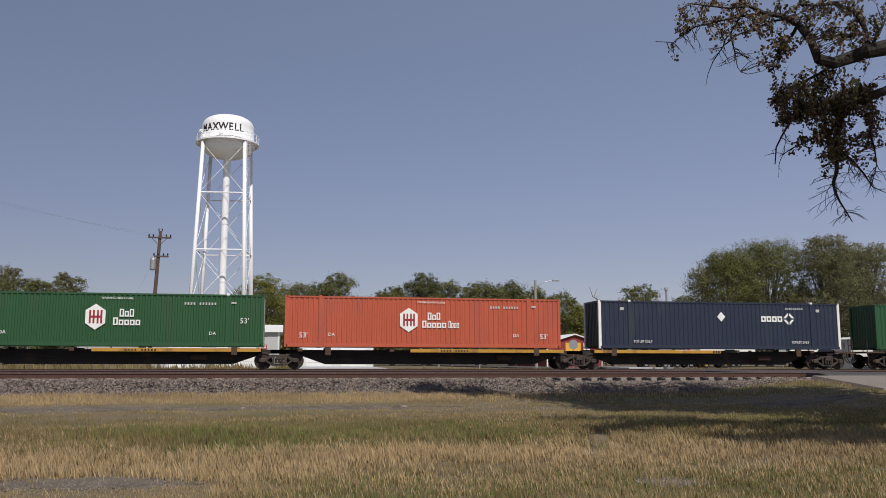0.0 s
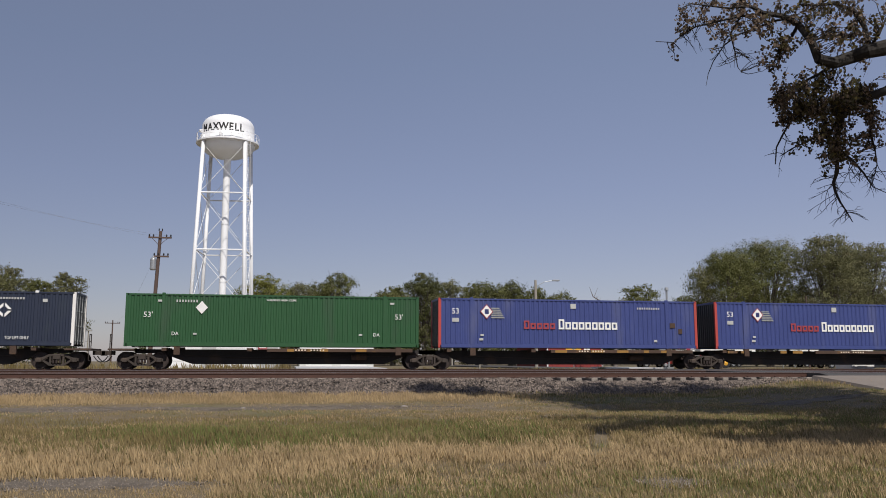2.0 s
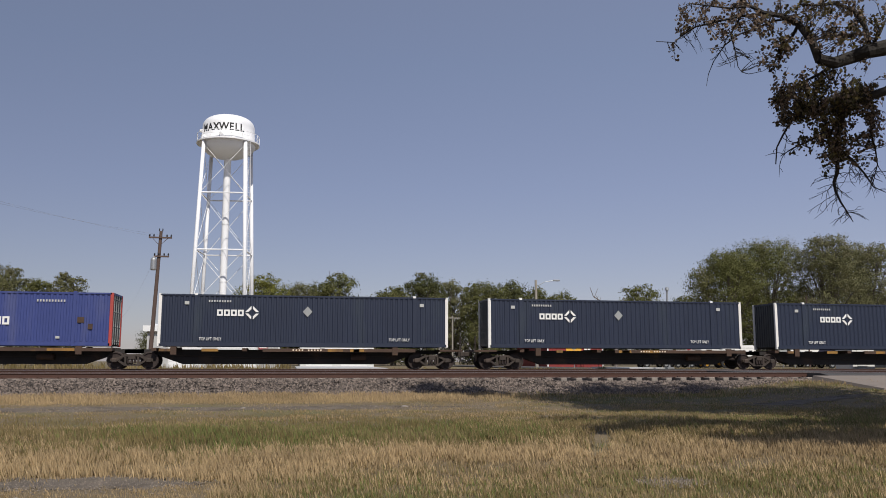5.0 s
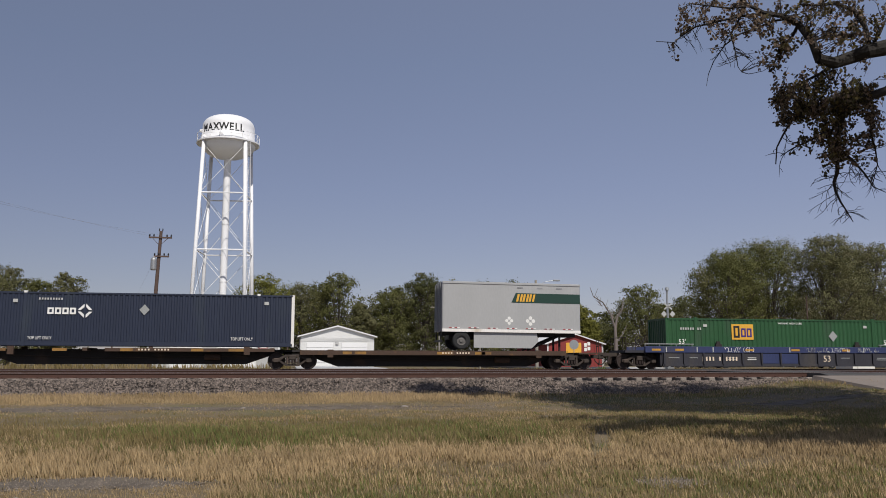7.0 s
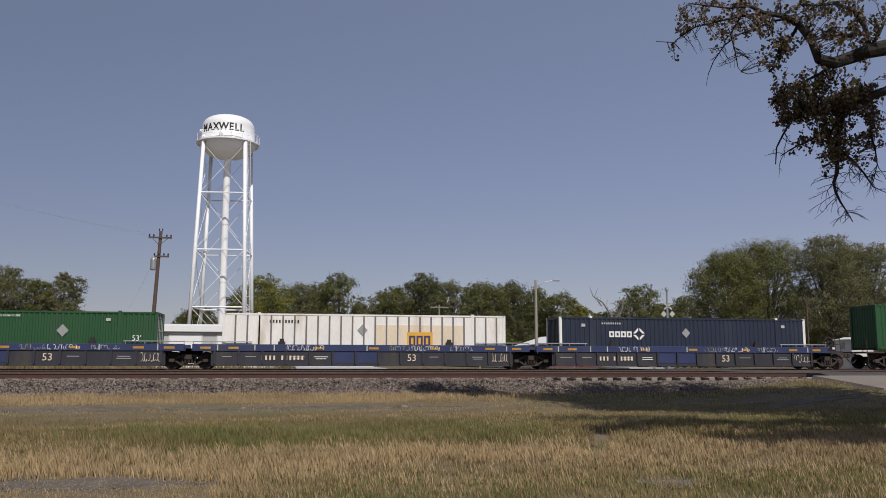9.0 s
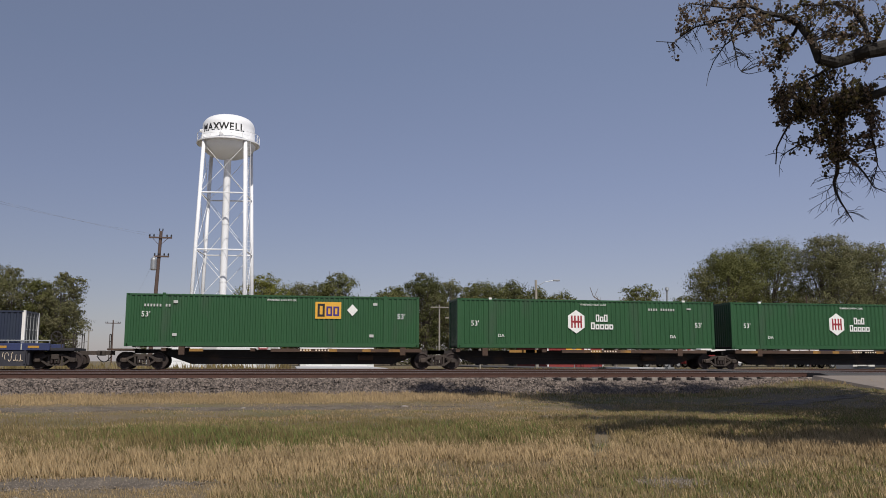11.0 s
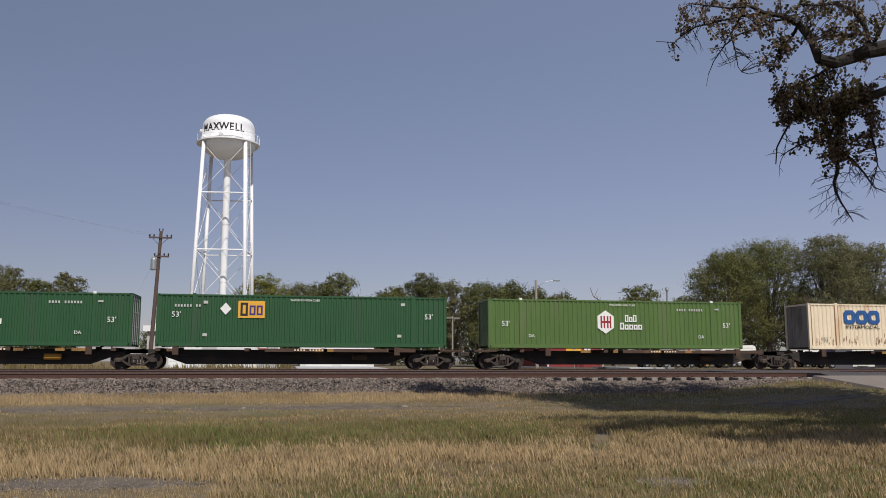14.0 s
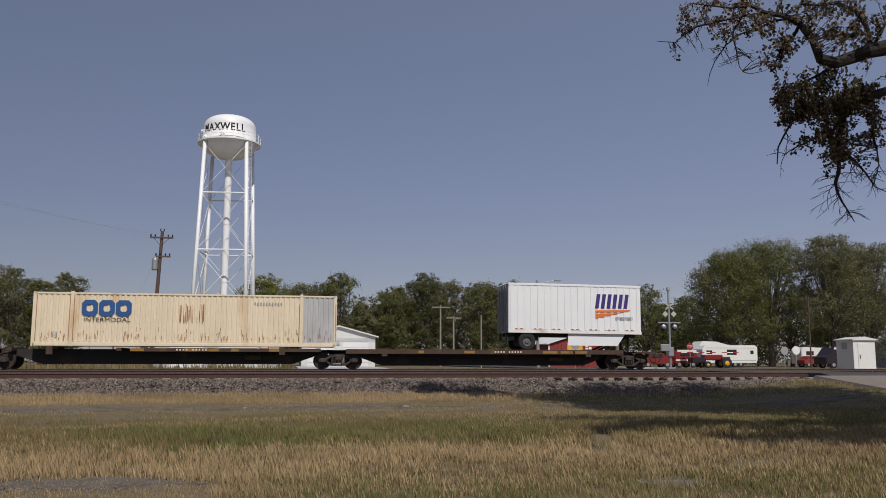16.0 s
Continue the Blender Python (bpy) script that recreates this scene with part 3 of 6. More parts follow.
        for i in range(3):
            x = 2.47 + i * 0.87
            bm = bmesh.new()
            ring = ((-1, -0.6), (-0.6, -1), (0.6, -1), (1, -0.6), (1, 0.6), (0.6, 1), (-0.6, 1), (-1, 0.6))
            v = [[bm.verts.new((x + 0.42 + q * 0.41 * k, yy, 2.05 + r * 0.44 * k)) for q, r in ring] for k, yy in ((1, 0.006), (1, -0.01), (0.42, -0.01), (0.42, 0.006))]
            for p, q in zip(v, v[1:]):
                for j in range(8):
                    bm.faces.new((p[j], p[(j + 1) % 8], q[(j + 1) % 8], q[j]))
            part("emblem_block", bm, M["mark_blue"], c, "blue rounded block")
        words("lettering", "INTERMODAL", 0.3, M["black"], c, 3.8, y, 1.42, width=2.4)
        words("size_mark", "53", 0.36, M["mark_grey"], c, 1.15, y, 0.62)
        rng = random.Random(4)
        for i in range(170):
            if i < 36:
                x, z, h = rng.uniform(7.55, 8.95), rng.uniform(1.25, 1.55), rng.uniform(0.3, 0.95)
            else:
                x, z, h = rng.uniform(0.2, 15.9), 0.26 + abs(rng.gauss(0, 0.22)), rng.uniform(0.05, 0.3)
            k = rng.uniform(0.006, 0.02)
            plate(c, "rust_streak", x - k, x + k, z, z + h, "bleed", "rust streak", y=-0.003 + 0.0003 * (i % 5))
        small_marks(c, [(11.6 + i * 0.16, 2.4, 0.1, 0.18) for i in range(10)], "mark_grey")
        for x in (POST - 0.11, POST + 0.11, L - POST - 0.11, 0.2, L - 0.06):
            plate(c, "rust_streak", x - 0.016, x + 0.016, 0.3, 2.75 if x < 13 else 2.4, "bleed", "rust streak", y=-0.016)
    elif kind == "ribbed":
        bm = bmesh.new()
        x = 0.7
        while x < L - 0.3:
            box(bm, x - 0.045, x + 0.045, -0.012, 0.05, 0.25, H - 0.12)
            x += 0.648
        part("wall_rib", bm, M["rib"], c, "grey-brown upright ribs")
        for k in range(8):
            part("stained_panel", bars((8.8 + k * 0.648 - 0.25, 8.8 + k * 0.648 + 0.25, -0.007, 0.03, 0.26, 2.3)), M["tan_stain"], c, "tan stained wall panel")
        plate(c, "emblem_panel", 10.3, 11.8, 1.0, 1.9, "mark_yellow", "faded orange emblem panel", y=-0.02)
        wordmark(c, 10.4, 11.7, 1.1, 1.7, 3, "mark_navy", y=-0.024)
        diamond(c, 7.75, 2.0, 0.32, "mark_grey")
        small_marks(c, [(2.6 + i * 0.17, 2.45, 0.11, 0.2) for i in range(10)], "black")


ROW = [
    ("hub", -17.55, "green corrugated steel container with white hexagon emblem"), ("hubo", -0.25, "orange-red corrugated steel container with white hexagon emblem"),
    ("umax", 18.3, "navy blue steel container with white corner posts"), ("plain", 37.0, "plain green corrugated container with white diamond sign"),
    ("stack", 54.3, "blue corrugated container with red corner posts"), ("stack", 71.65, "scuffed blue container with red corner posts"),
    ("stack", 88.9, "blue container with fresh panel and red corner posts"), ("umax", 107.4, "navy blue steel container with white corner posts"),
    ("umax", 125.95, "navy blue steel container with white corner posts"), ("umax", 144.4, "navy blue steel container with white corner posts"),
    ("emp", 243.1, "green corrugated container with orange-yellow emblem panel"), ("hub", 261.5, "green corrugated steel container with white hexagon emblem"),
    ("hub", 278.8, "green corrugated steel container with white hexagon emblem"), ("hub", 296.0, "green corrugated steel container with white hexagon emblem"),
    ("emp", 313.4, "green corrugated container with orange-yellow emblem panel"), ("hub2", 332.05, "faded light green container with white hexagon emblem"),
    ("csx", 352.8, "cream container with rust streaks and blue emblem"),
]
for kind_, s_, label_ in ROW:
    container(kind_, s_, DECK, label_)
WELL = 1.48
container("emp", 182.85, WELL, "green container with orange-yellow emblem panel in a well car")
container("ribbed", 202.45, WELL, "dirty white ribbed container with tan stains")
container("umax", 221.9, WELL, "navy blue steel container with white corner posts")


def truck_master():
    """One two-axle truck, its middle at the origin, the rail head at z = 0."""
    t = thing("rail_truck", "dusty cast steel two-axle railway truck", "railway truck", group="trucks of the train")
    for y, o in ((-0.98, -1), (0.98, 1)):
        bm = bmesh.new()
        y0, y1 = y - 0.07, y + 0.07
        for pts in ([(-1.1, 0.42), (-0.68, 0.42), (-0.66, 0.52), (-0.36, 0.68), (0.36, 0.68), (0.66, 0.52), (0.68, 0.42), (1.1, 0.42), (1.1, 0.56), (0.74, 0.62), (0.4, 0.8), (-0.4, 0.8), (-0.74, 0.62), (-1.1, 0.56)],
                    [(-0.76, 0.44), (-0.38, 0.17), (0.38, 0.17), (0.76, 0.44), (0.64, 0.47), (0.34, 0.27), (-0.34, 0.27), (-0.64, 0.47)]):
            prism(bm, pts, y0, y1)
        for x in (-0.33, 0.33):
            box(bm, x - 0.05, x + 0.05, y0 + 0.01, y1 - 0.01, 0.24, 0.72)
        f = part("side_frame", bm, M["truck"], t)
        yo = y0 - 0.012 if o < 0 else y1 + 0.012
        bm = bmesh.new()
        for k in range(3):
            for zz in (0.3,):
                rod(bm, (-0.17 + k * 0.17, yo, zz), (-0.17 + k * 0.17, yo, zz + 0.3), 0.065, n=8)
        part("spring", bm, M["wheel"], f, "coil springs")
        for x in (-0.89, 0.89):
            bm = bmesh.new()
            box(bm, x - 0.14, x + 0.14, min(yo, yo - 0.08 * -o), max(yo, yo - 0.08 * -o), 0.36, 0.6, bevel=0.03)
            part("axle_box", bm, M["truck"], f)
    part("bolster", bars((-0.2, 0.2, -1.15, 1.15, 0.5, 0.78), bevel=0.03), M["truck"], t)
    for x in (-0.89, 0.89):
        bm = bmesh.new()
        rod(bm, (x, -1.05, 0.46), (x, 1.05, 0.46), 0.08)
        ws = part("wheelset", bm, M["wheel"], t)
        for y in (-0.75, 0.75):
            bm = bmesh.new()
            o = 1 if y > 0 else -1
            lathe(bm, [(0.0, 0.03), (0.12, 0.05), (0.14, 0.0), (0.38, 0.01), (0.4, 0.06), (0.455, 0.06), (0.46, -0.04), (0.485, -0.06), (0.485, -0.085), (0.36, -0.085), (0.3, -0.02), (0.0, -0.02)], 28)
            bm.transform(Matrix.Translation((x, y, 0.46)) @ Matrix.Rotation(radians(90 if o < 0 else -90), 4, "X"))
            part("wheel", bm, M["wheel"], ws, smooth=False)
    return t


def set_truck(s):
    t = copy_thing(TRUCK, pose(s, TRACK_Y, RAIL))
    MOVING.append(t)


def spine_car(s0, s1, left_end, right_end, yellow, label, deck=False):
    """One platform from truck middle to truck middle. Its own ends carry couplers."""
    c = thing("spine_car", label, "railway car", (s0, TRACK_Y, RAIL - (0.13 if s0 < 300 else 0.06) * deck), group="platforms of the train")
    n = s1 - s0
    bm = bmesh.new()
    prism(bm, [(-0.5, 0.86), (0.9, 0.86), (2.6, 0.26), (n - 2.6, 0.26), (n - 0.9, 0.86), (n + 0.5, 0.86), (n + 0.5, 1.08), (-0.5, 1.08)], -0.32, 0.32)
    part("centre_sill", bm, M["sill"], c)
    for y in (-1.22, 1.22):
        a, b = (n * 0.42, n - 1.0) if yellow not in ("left", "rust_left") else (0.9, n * 0.55)
        if deck:
            a, b = 0.9, n - 0.9
        part("side_sill", bars((a, b, y - 0.06, y + 0.06, 0.94, 1.13), bevel=0.01), M["yellow" if "rust" not in yellow and not deck else "rust"], c, "painted edge beam")
        for x in (1.15, n * 0.36, n * 0.62, n - 1.15):
            part("load_bearer", bars((x - 0.13, x + 0.13, min(0, y), max(0, y), 0.98, 1.15)), M["rust"], c)
        for x in (n * 0.5 - 6.1, n * 0.5 + 6.1):
            part("bearer_end", bars((x - 0.16, x + 0.16, y - 0.075, y + 0.075, 0.78, 1.219)), M["rust"], c)
    # edge beam markings, brake rigging, reservoir
    if "rust" in yellow or deck:
        rng = random.Random(int(s0))
        for k in range(5):
            x = rng.uniform(1.2, n - 2.2)
            part("paint_patch", bars((x, x + rng.uniform(0.3, 0.9), -1.306 if deck else -1.286, -1.27, 0.96, 1.11)), M["faded"], c, "remnant of yellow paint")
    part("number_bars", bars(*[(n * 0.55 + i * 0.17, n * 0.55 + i * 0.17 + 0.08, -1.312, -1.27, 1.0, 1.09) for i in range(-3, 7) if i != 1]), M["tan_stain"] if "rust" in yellow or deck else M["black"], c, "pale number drawn as bars")
    bm = bmesh.new()
    rod(bm, (n * 0.72, -0.62, 0.66), (n * 0.72 + 0.85, -0.62, 0.66), 0.17, n=14)
    part("air_reservoir", bm, M["yellow"] if s0 in (278.1, 295.4) else M["rust"], c, "cylindrical air reservoir")
    bm = bmesh.new()
    rod(bm, (2.2, -0.45, 0.75), (n * 0.4, -0.45, 0.6), 0.02, n=6)
    rod(bm, (n * 0.4, -0.45, 0.6), (n - 2.2, -0.45, 0.72), 0.02, n=6)
    part("brake_rod", bm, M["truck"], c)
    if deck:
        part("deck_plate", bars((0.4, n - 0.4, -1.16, 1.16, 1.08, 1.14)), M["rust"], c, "rusty steel deck")
        part("edge_lip", bars((0.4, n - 0.4, -1.3, -1.2, 0.92, 1.18), (0.4, n - 0.4, 1.2, 1.3, 0.92, 1.18)), M["rust"], c)
    for here, x, o in ((left_end, 0.0, -1), (right_end, n, 1)):
        if not here:
            continue
        a, b = sorted((x + o * 0.4, x + o * 1.75))
        part("end_platform", bars((a, b, -1.3, 1.3, 1.0, 1.1)), M["rust"], c, "rusty end platform")
        bm = bmesh.new()
        box(bm, *sorted((x + o * 1.6, x + o * 2.1)), -0.12, 0.12, 0.76, 0.98)
        box(bm, *sorted((x + o * 2.05, x + o * 2.35)), -0.2, 0.2, 0.72, 1.0, bevel=0.04)
        part("coupler", bm, M["truck"], c)
        bm = bmesh.new()
        for y in (-1.25, -0.85):
            rod(bm, (x + o * 1.65, y, 1.1), (x + o * 1.65, y, 1.85), 0.025, n=6)
        rod(bm, (x + o * 1.65, -1.25, 1.85), (x + o * 1.65, -0.85, 1.85), 0.025, n=6)
        rod(bm, (x + o * 1.65, -1.25, 1.48), (x + o * 1.65, -0.85, 1.48), 0.025, n=6)
        for zz in (0.45, 0.75):
            rod(bm, (x + o * 1.65, -1.3, zz), (x + o * 1.65, -0.9, zz), 0.02, n=6)
        rod(bm, (x + o * 1.65, -1.3, 0.45), (x + o * 1.65, -1.3, 1.1), 0.02, n=6)
        part("grab_rail", bm, M["truck"], c, "end ladder and grab rail")
        bm = bmesh.new()
        pts = [Vector((x + o * (1.7 + 0.75 * u), -0.3, 0.7 - 1.3 * u * (1 - u))) for u in np.linspace(0, 1, 7)]
        for p, q in zip(pts, pts[1:]):
            rod(bm, p, q, 0.03, n=6)
        part("air_hose", bm, M["rubber"], c, "hanging black air hose")
    MOVING.append(c)


def well_car(s0, s1, left_end, right_end, label):
    c = thing("well_car", label, "railway car", (s0, TRACK_Y, RAIL), group="platforms of the train")
    n = s1 - s0
    for y in (-1.42, 1.42):
        o = -1 if y < 0 else 1
        part("side_plate", bars((1.3, n - 1.3, y - 0.04, y + 0.04, 0.2, 1.0)), M["well_dark"], c, "grimy dark side plate")
        a = part("top_chord", bars((0.2, n - 0.2, y - 0.09, y + 0.09, 0.98, 1.36), bevel=0.015), M["well_blue"], c, "dark blue top chord")
        part("bottom_chord", bars((1.3, n - 1.3, y - 0.09, y + 0.09, 0.16, 0.3)), M["well_dark"], c)
        me = bars((-0.05, 0.05, -0.1, 0.1, 0.28, 0.98))
        rib = mesh("side_post", me, M["well_dark"])
        k = round((n - 2.8) / 1.32)
        for i in range(k + 1):
            shared("side_post", rib, c, (1.4 + i * (n - 2.8) / k, y + o * 0.05, 0))
        if o < 0:
            for x in (0.9, 2.4, n * 0.36, n * 0.52, n * 0.7, n - 2.6, n - 1.0):
                part("reflector", bars((x - 0.28, x + 0.28, y - 0.1, y - 0.088, 1.1, 1.22)), M["yellow"], c, "yellow reflector strip")
            for i in (5, 6):
                x = 1.4 + (i + 0.5) * (n - 2.8) / k
                part("blue_panel", bars((x - 0.56, x + 0.56, y - 0.052, y - 0.042, 0.34, 0.94)), M["well_blue"], c, "dark blue fresh paint patch")
            part("number_bars", bars(*[(3.9 + i * 0.22, 4.0 + i * 0.22, y - 0.066, y - 0.054, 0.5, 0.74) for i in range(11) if i != 4]), M["tan_stain"], c, "pale number drawn as bars")
            words("size_mark", "53", 0.55, M["tan_stain"], c, 1.4 + 8.5 * (n - 2.8) / k, y - 0.06, 0.62)
            rng = random.Random(int(s0))
            for x in (1.55, 3.55, 4.6, n * 0.5, n - 4.6, n - 1.6):
                part("white_tick", bars((x - 0.03, x + 0.03, y - 0.1, y - 0.088, 1.02, 1.33)), M["pale"], c, "white upright stripe")
            for x in (5.0, n - 5.0):
                part("guide_bracket", bars((x - 0.2, x + 0.2, y - 0.08, y + 0.06, 1.3, 1.52), (x - 0.12, x + 0.12, y - 0.04, y + 0.06, 1.52, 1.68)), M["sill"], c, "black container guide bracket")
            for i, rows_ in ((0, 1), (1, 1), (3, 2), (4, 2), (9, 1), (k - 2, 2)):
                x = 1.4 + (i + 0.5) * (n - 2.8) / k
                for m in range(rows_):
                    w = rng.uniform(0.25, 0.42)
                    part("stencil_line", bars((x - w, x + w, y - 0.06, y - 0.044, 0.66 - 0.11 * m, 0.7 - 0.11 * m)), M["mark_grey" if i != 4 else "letter"], c, "illegible stencilled line")
            for x, z, wide, high, m in ((5.3, 1.02, 1.9, 0.3, "letter"), (n * 0.56, 1.04, 1.5, 0.26, "mark_grey"), (n - 7.2, 1.03, 1.6, 0.28, "letter"), (n - 5.0, 1.05, 1.3, 0.24, "pale"), (n - 2.5, 0.4, 0.95, 0.5, "tan_stain")):
                bm = bmesh.new()
                u = 0.0
                while u < wide:       # a row of loops and hooks
                    g = rng.uniform(0.08, 0.2)
                    a0, a1 = rng.uniform(0, 6.28), rng.choice((-1, 1)) * rng.uniform(1.2, 4.6)
                    q = [Vector((x + u + g * 0.5 + g * 0.55 * math.cos(a0 + a1 * w_), y - 0.1 if z > 0.9 else y - 0.06, z + high / 2 + high * 0.48 * math.sin(a0 + a1 * w_) * rng.uniform(0.8, 1.1))) for w_ in np.linspace(0, 1, 8)]
                    limb(bm, q, 0.016, 0.011, 4)
                    u += g
                tagged(part("scrawl", bm, M[m], c, "illegible looping spray paint scrawl"), kind="stuff")
    part("well_floor", bars((1.3, n - 1.3, -1.35, 1.35, 0.16, 0.2)), M["well_dark"], c)
    for x, o, own in ((0.0, -1, left_end), (n, 1, right_end)):
        a, b = sorted((x - o * 1.75, x + o * (1.0 if own else 0.15)))
        part("end_deck", bars((a, b, -1.3, 1.3, 0.98, 1.12)), M["well_dark"], c)
        part("end_bulkhead", bars((*sorted((x - o * 1.3, x - o * 1.2)), -1.38, 1.38, 0.2, 1.0)), M["well_dark"], c)
        a, b = sorted((x - o * 0.6, x + o * (0.6 if own else 0.2)))
        part("sill_box", bars((a, b, -0.35, 0.35, 0.72, 0.98)), M["sill"], c)
        part("reflector", bars((*sorted((x - o * 0.85, x - o * 0.2)), -1.35, -1.33, 1.0, 1.25)), M["yellow"], c, "yellow reflector plate")
        bm = bmesh.new()
        rod(bm, (x - o * 0.2, -1.36, 1.5), (x - o * 3.4, -1.36, 1.5), 0.03, n=6)
        for k in (0.25, 1.2, 2.3, 3.3):
            rod(bm, (x - o * k, -1.36, 1.34), (x - o * k, -1.36, 1.5), 0.02, n=6)
        part("walkway_rail", bm, M["mark_grey"], c, "pale walkway handrail")
        if own:
            bm = bmesh.new()
            box(bm, *sorted((x + o * 0.9, x + o * 2.0)), -0.12, 0.12, 0.76, 0.98)
            box(bm, *sorted((x + o * 1.9, x + o * 2.2)), -0.2, 0.2, 0.72, 1.0, bevel=0.04)
            part("coupler", bm, M["truck"], c)
            bm = bmesh.new()
            for y in (-1.2, -0.7, 0.7, 1.2):
                rod(bm, (x + o * 0.9, y, 1.1), (x + o * 0.9, y, 1.9), 0.025, n=6)
            rod(bm, (x + o * 0.9, -1.2, 1.9), (x + o * 0.9, 1.2, 1.9), 0.025, n=6)
            for y in (-1.2, -0.7):
                rod(bm, (x + o * 0.3, y, 1.1), (x + o * 0.3, y, 1.75), 0.022, n=6)
            rod(bm, (x + o * 0.3, -1.2, 1.55), (x + o * 0.9, -1.2, 1.55), 0.022, n=6)
            part("end_rail", bm, M["truck"], c, "end handrail")
            bm = bmesh.new()
            lathe(bm, [(0.24, -0.02), (0.3, -0.02), (0.3, 0.02), (0.24, 0.02), (0.24, -0.02)], 20)
            lathe(bm, [(0.0, -0.015), (0.06, -0.015), (0.06, 0.015), (0.0, 0.015)], 10)
            for q in range(5):
                rod(bm, (0, 0, 0), (0.27 * math.cos(q * 1.2566), 0.27 * math.sin(q * 1.2566), 0), 0.014, n=5)
            bm.transform(Matrix.Translation((x + o * 0.05, -1.25, 1.72)) @ Matrix.Rotation(radians(90), 4, "X"))
            part("brake_wheel", bm, M["sill"], c, "black hand brake wheel")
    MOVING.append(c)


def pup_trailer(s, n, kind, z, label):
    """A short road trailer, rear wheels at its -x end, on a flat car deck at z."""
    t = thing("road_trailer", label, "trailer", (s, NEAR, z), group="road trailers on flat cars")
    body = M["silver" if kind == "abf" else "bright"]
    z0, z1 = 1.05, 3.98
    bm = bmesh.new()
    box(bm, 0, n, 0.0, W, z0, z1, bevel=0.05)
    b = part("box_body", bm, body, t)
    step = 0.405 if kind != "abf" else 0.62
    k = int((n - 0.4) / step)
    bm = bmesh.new()
    for i in range(k + 1):
        x = 0.2 + i * (n - 0.4) / k
        w = 0.05 if kind == "abf" else 0.16
        box(bm, x - w / 2, x + w / 2, -0.03 if kind != "abf" else -0.004, 0.01, z0 + 0.2, z1 - 0.16)
    part("side_ribs", bm, body, b)
    part("top_trim", bars((0, n, -0.034, 0.02, z1 - 0.13, z1 - 0.02)), M["bright" if kind != "abf" else "silver"], b)
    part("lower_trim", bars((0, n, -0.036, 0.03, z0 - 0.02, z0 + 0.15)), M["dirty_white"], b, "pale lower rail")
    for x in np.arange(0.4, n - 0.6, 1.15):
        for k in range(4):
            part("tape_strip", bars((x + 0.16 * k, x + 0.16 * k + 0.15, -0.036, -0.031, z0 + 0.19, z0 + 0.24)), M["letter" if k % 2 else "mark_red"], b, "red and white reflective tape")
    part("rear_door", bars((-0.03, 0.0, 0.1, W / 2 - 0.02, z0 + 0.1, z1 - 0.15), (-0.03, 0.0, W / 2 + 0.02, W - 0.1, z0 + 0.1, z1 - 0.15)), M["shade_grime"], b, "rear doors greyed with painted shade and road grime")
    part("rear_frame", bars((-0.02, 0.0, 0.02, 0.1, z0, z1 - 0.05), (-0.02, 0.0, W - 0.1, W - 0.02, z0, z1 - 0.05), (-0.02, 0.0, 0.1, W - 0.1, z1 - 0.15, z1 - 0.05), (-0.02, 0.0, 0.1, W - 0.1, z0, z0 + 0.1)), M["shade_grime"], b)
    bm = bmesh.new()
    for y in (0.5, 1.0, 1.6, 2.1):
        rod(bm, (-0.05, y, z0 + 0.1), (-0.05, y, z1 - 0.1), 0.02, n=6)
    part("lock_bar", bm, M["mark_grey"], b)
    part("rear_bumper", bars((-0.05, 0.05, 0.2, W - 0.2, 0.45, 0.56), (-0.03, 0.04, 0.5, 0.6, 0.5, z0), (-0.03, 0.04, W - 0.6, W - 0.5, 0.5, z0)), M["black"], t)
    part("underframe", bars((0.1, n - 0.1, 0.75, 0.9, z0 - 0.22, z0), (0.1, n - 0.1, W - 0.9, W - 0.75, z0 - 0.22, z0), (0.5, 2.0, 0.6, W - 0.6, z0 - 0.45, z0 - 0.2)), M["black"], t)
    for y in (0.16, W - 0.16):
        bm = bmesh.new()
        lathe(bm, [(0.28, -0.14), (0.46, -0.14), (0.52, -0.1), (0.52, 0.1), (0.46, 0.14), (0.28, 0.14), (0.28, -0.14)], 28)
        bm.transform(Matrix.Translation((1.15, y, 0.53)) @ Matrix.Rotation(radians(90), 4, "X"))
        w = part("tyre", bm, M["rubber"], t, "black rubber tyre")
        bm = bmesh.new()
        lathe(bm, [(0.0, 0.1), (0.1, 0.1), (0.12, 0.05), (0.24, 0.03), (0.285, 0.12), (0.285, -0.12), (0.0, -0.1)], 24)
        bm.transform(Matrix.Translation((1.15, y, 0.53)) @ Matrix.Rotation(radians(90), 4, "X"))
        part("rim", bm, M["rim"], w, "grey steel rim")
    # side skirt and the stand that holds the nose
    bm = bmesh.new()
    if kind == "abf":
        prism(bm, [(1.9, 0.12), (n - 3.0, 0.12), (n - 2.6, 0.5), (n - 2.7, 1.04), (1.9, 1.04)], 0.1, 0.14)
    else:
        prism(bm, [(3.7, 0.32), (n - 1.5, 0.32), (n - 1.0, 1.04), (3.7, 1.04)], 0.1, 0.14)
    part("side_skirt", bm, body, t, "flat panel under the side")
    bm = bmesh.new()
    x = n - 1.1 if kind == "abf" else n - 0.6
    for y in (0.7, W - 0.7):
        rod(bm, (x, y, 0.0), (x, y, 0.95), 0.07, n=8)
        rod(bm, (x - 2.0, y, 0.02), (x - 0.1, y, 0.85), 0.06, n=8)
    box(bm, x - 0.25, x + 0.25, 0.6, W - 0.6, 0.9, 1.03)
    part("hitch_stand", bm, M["sill"], t, "steel hitch stand")
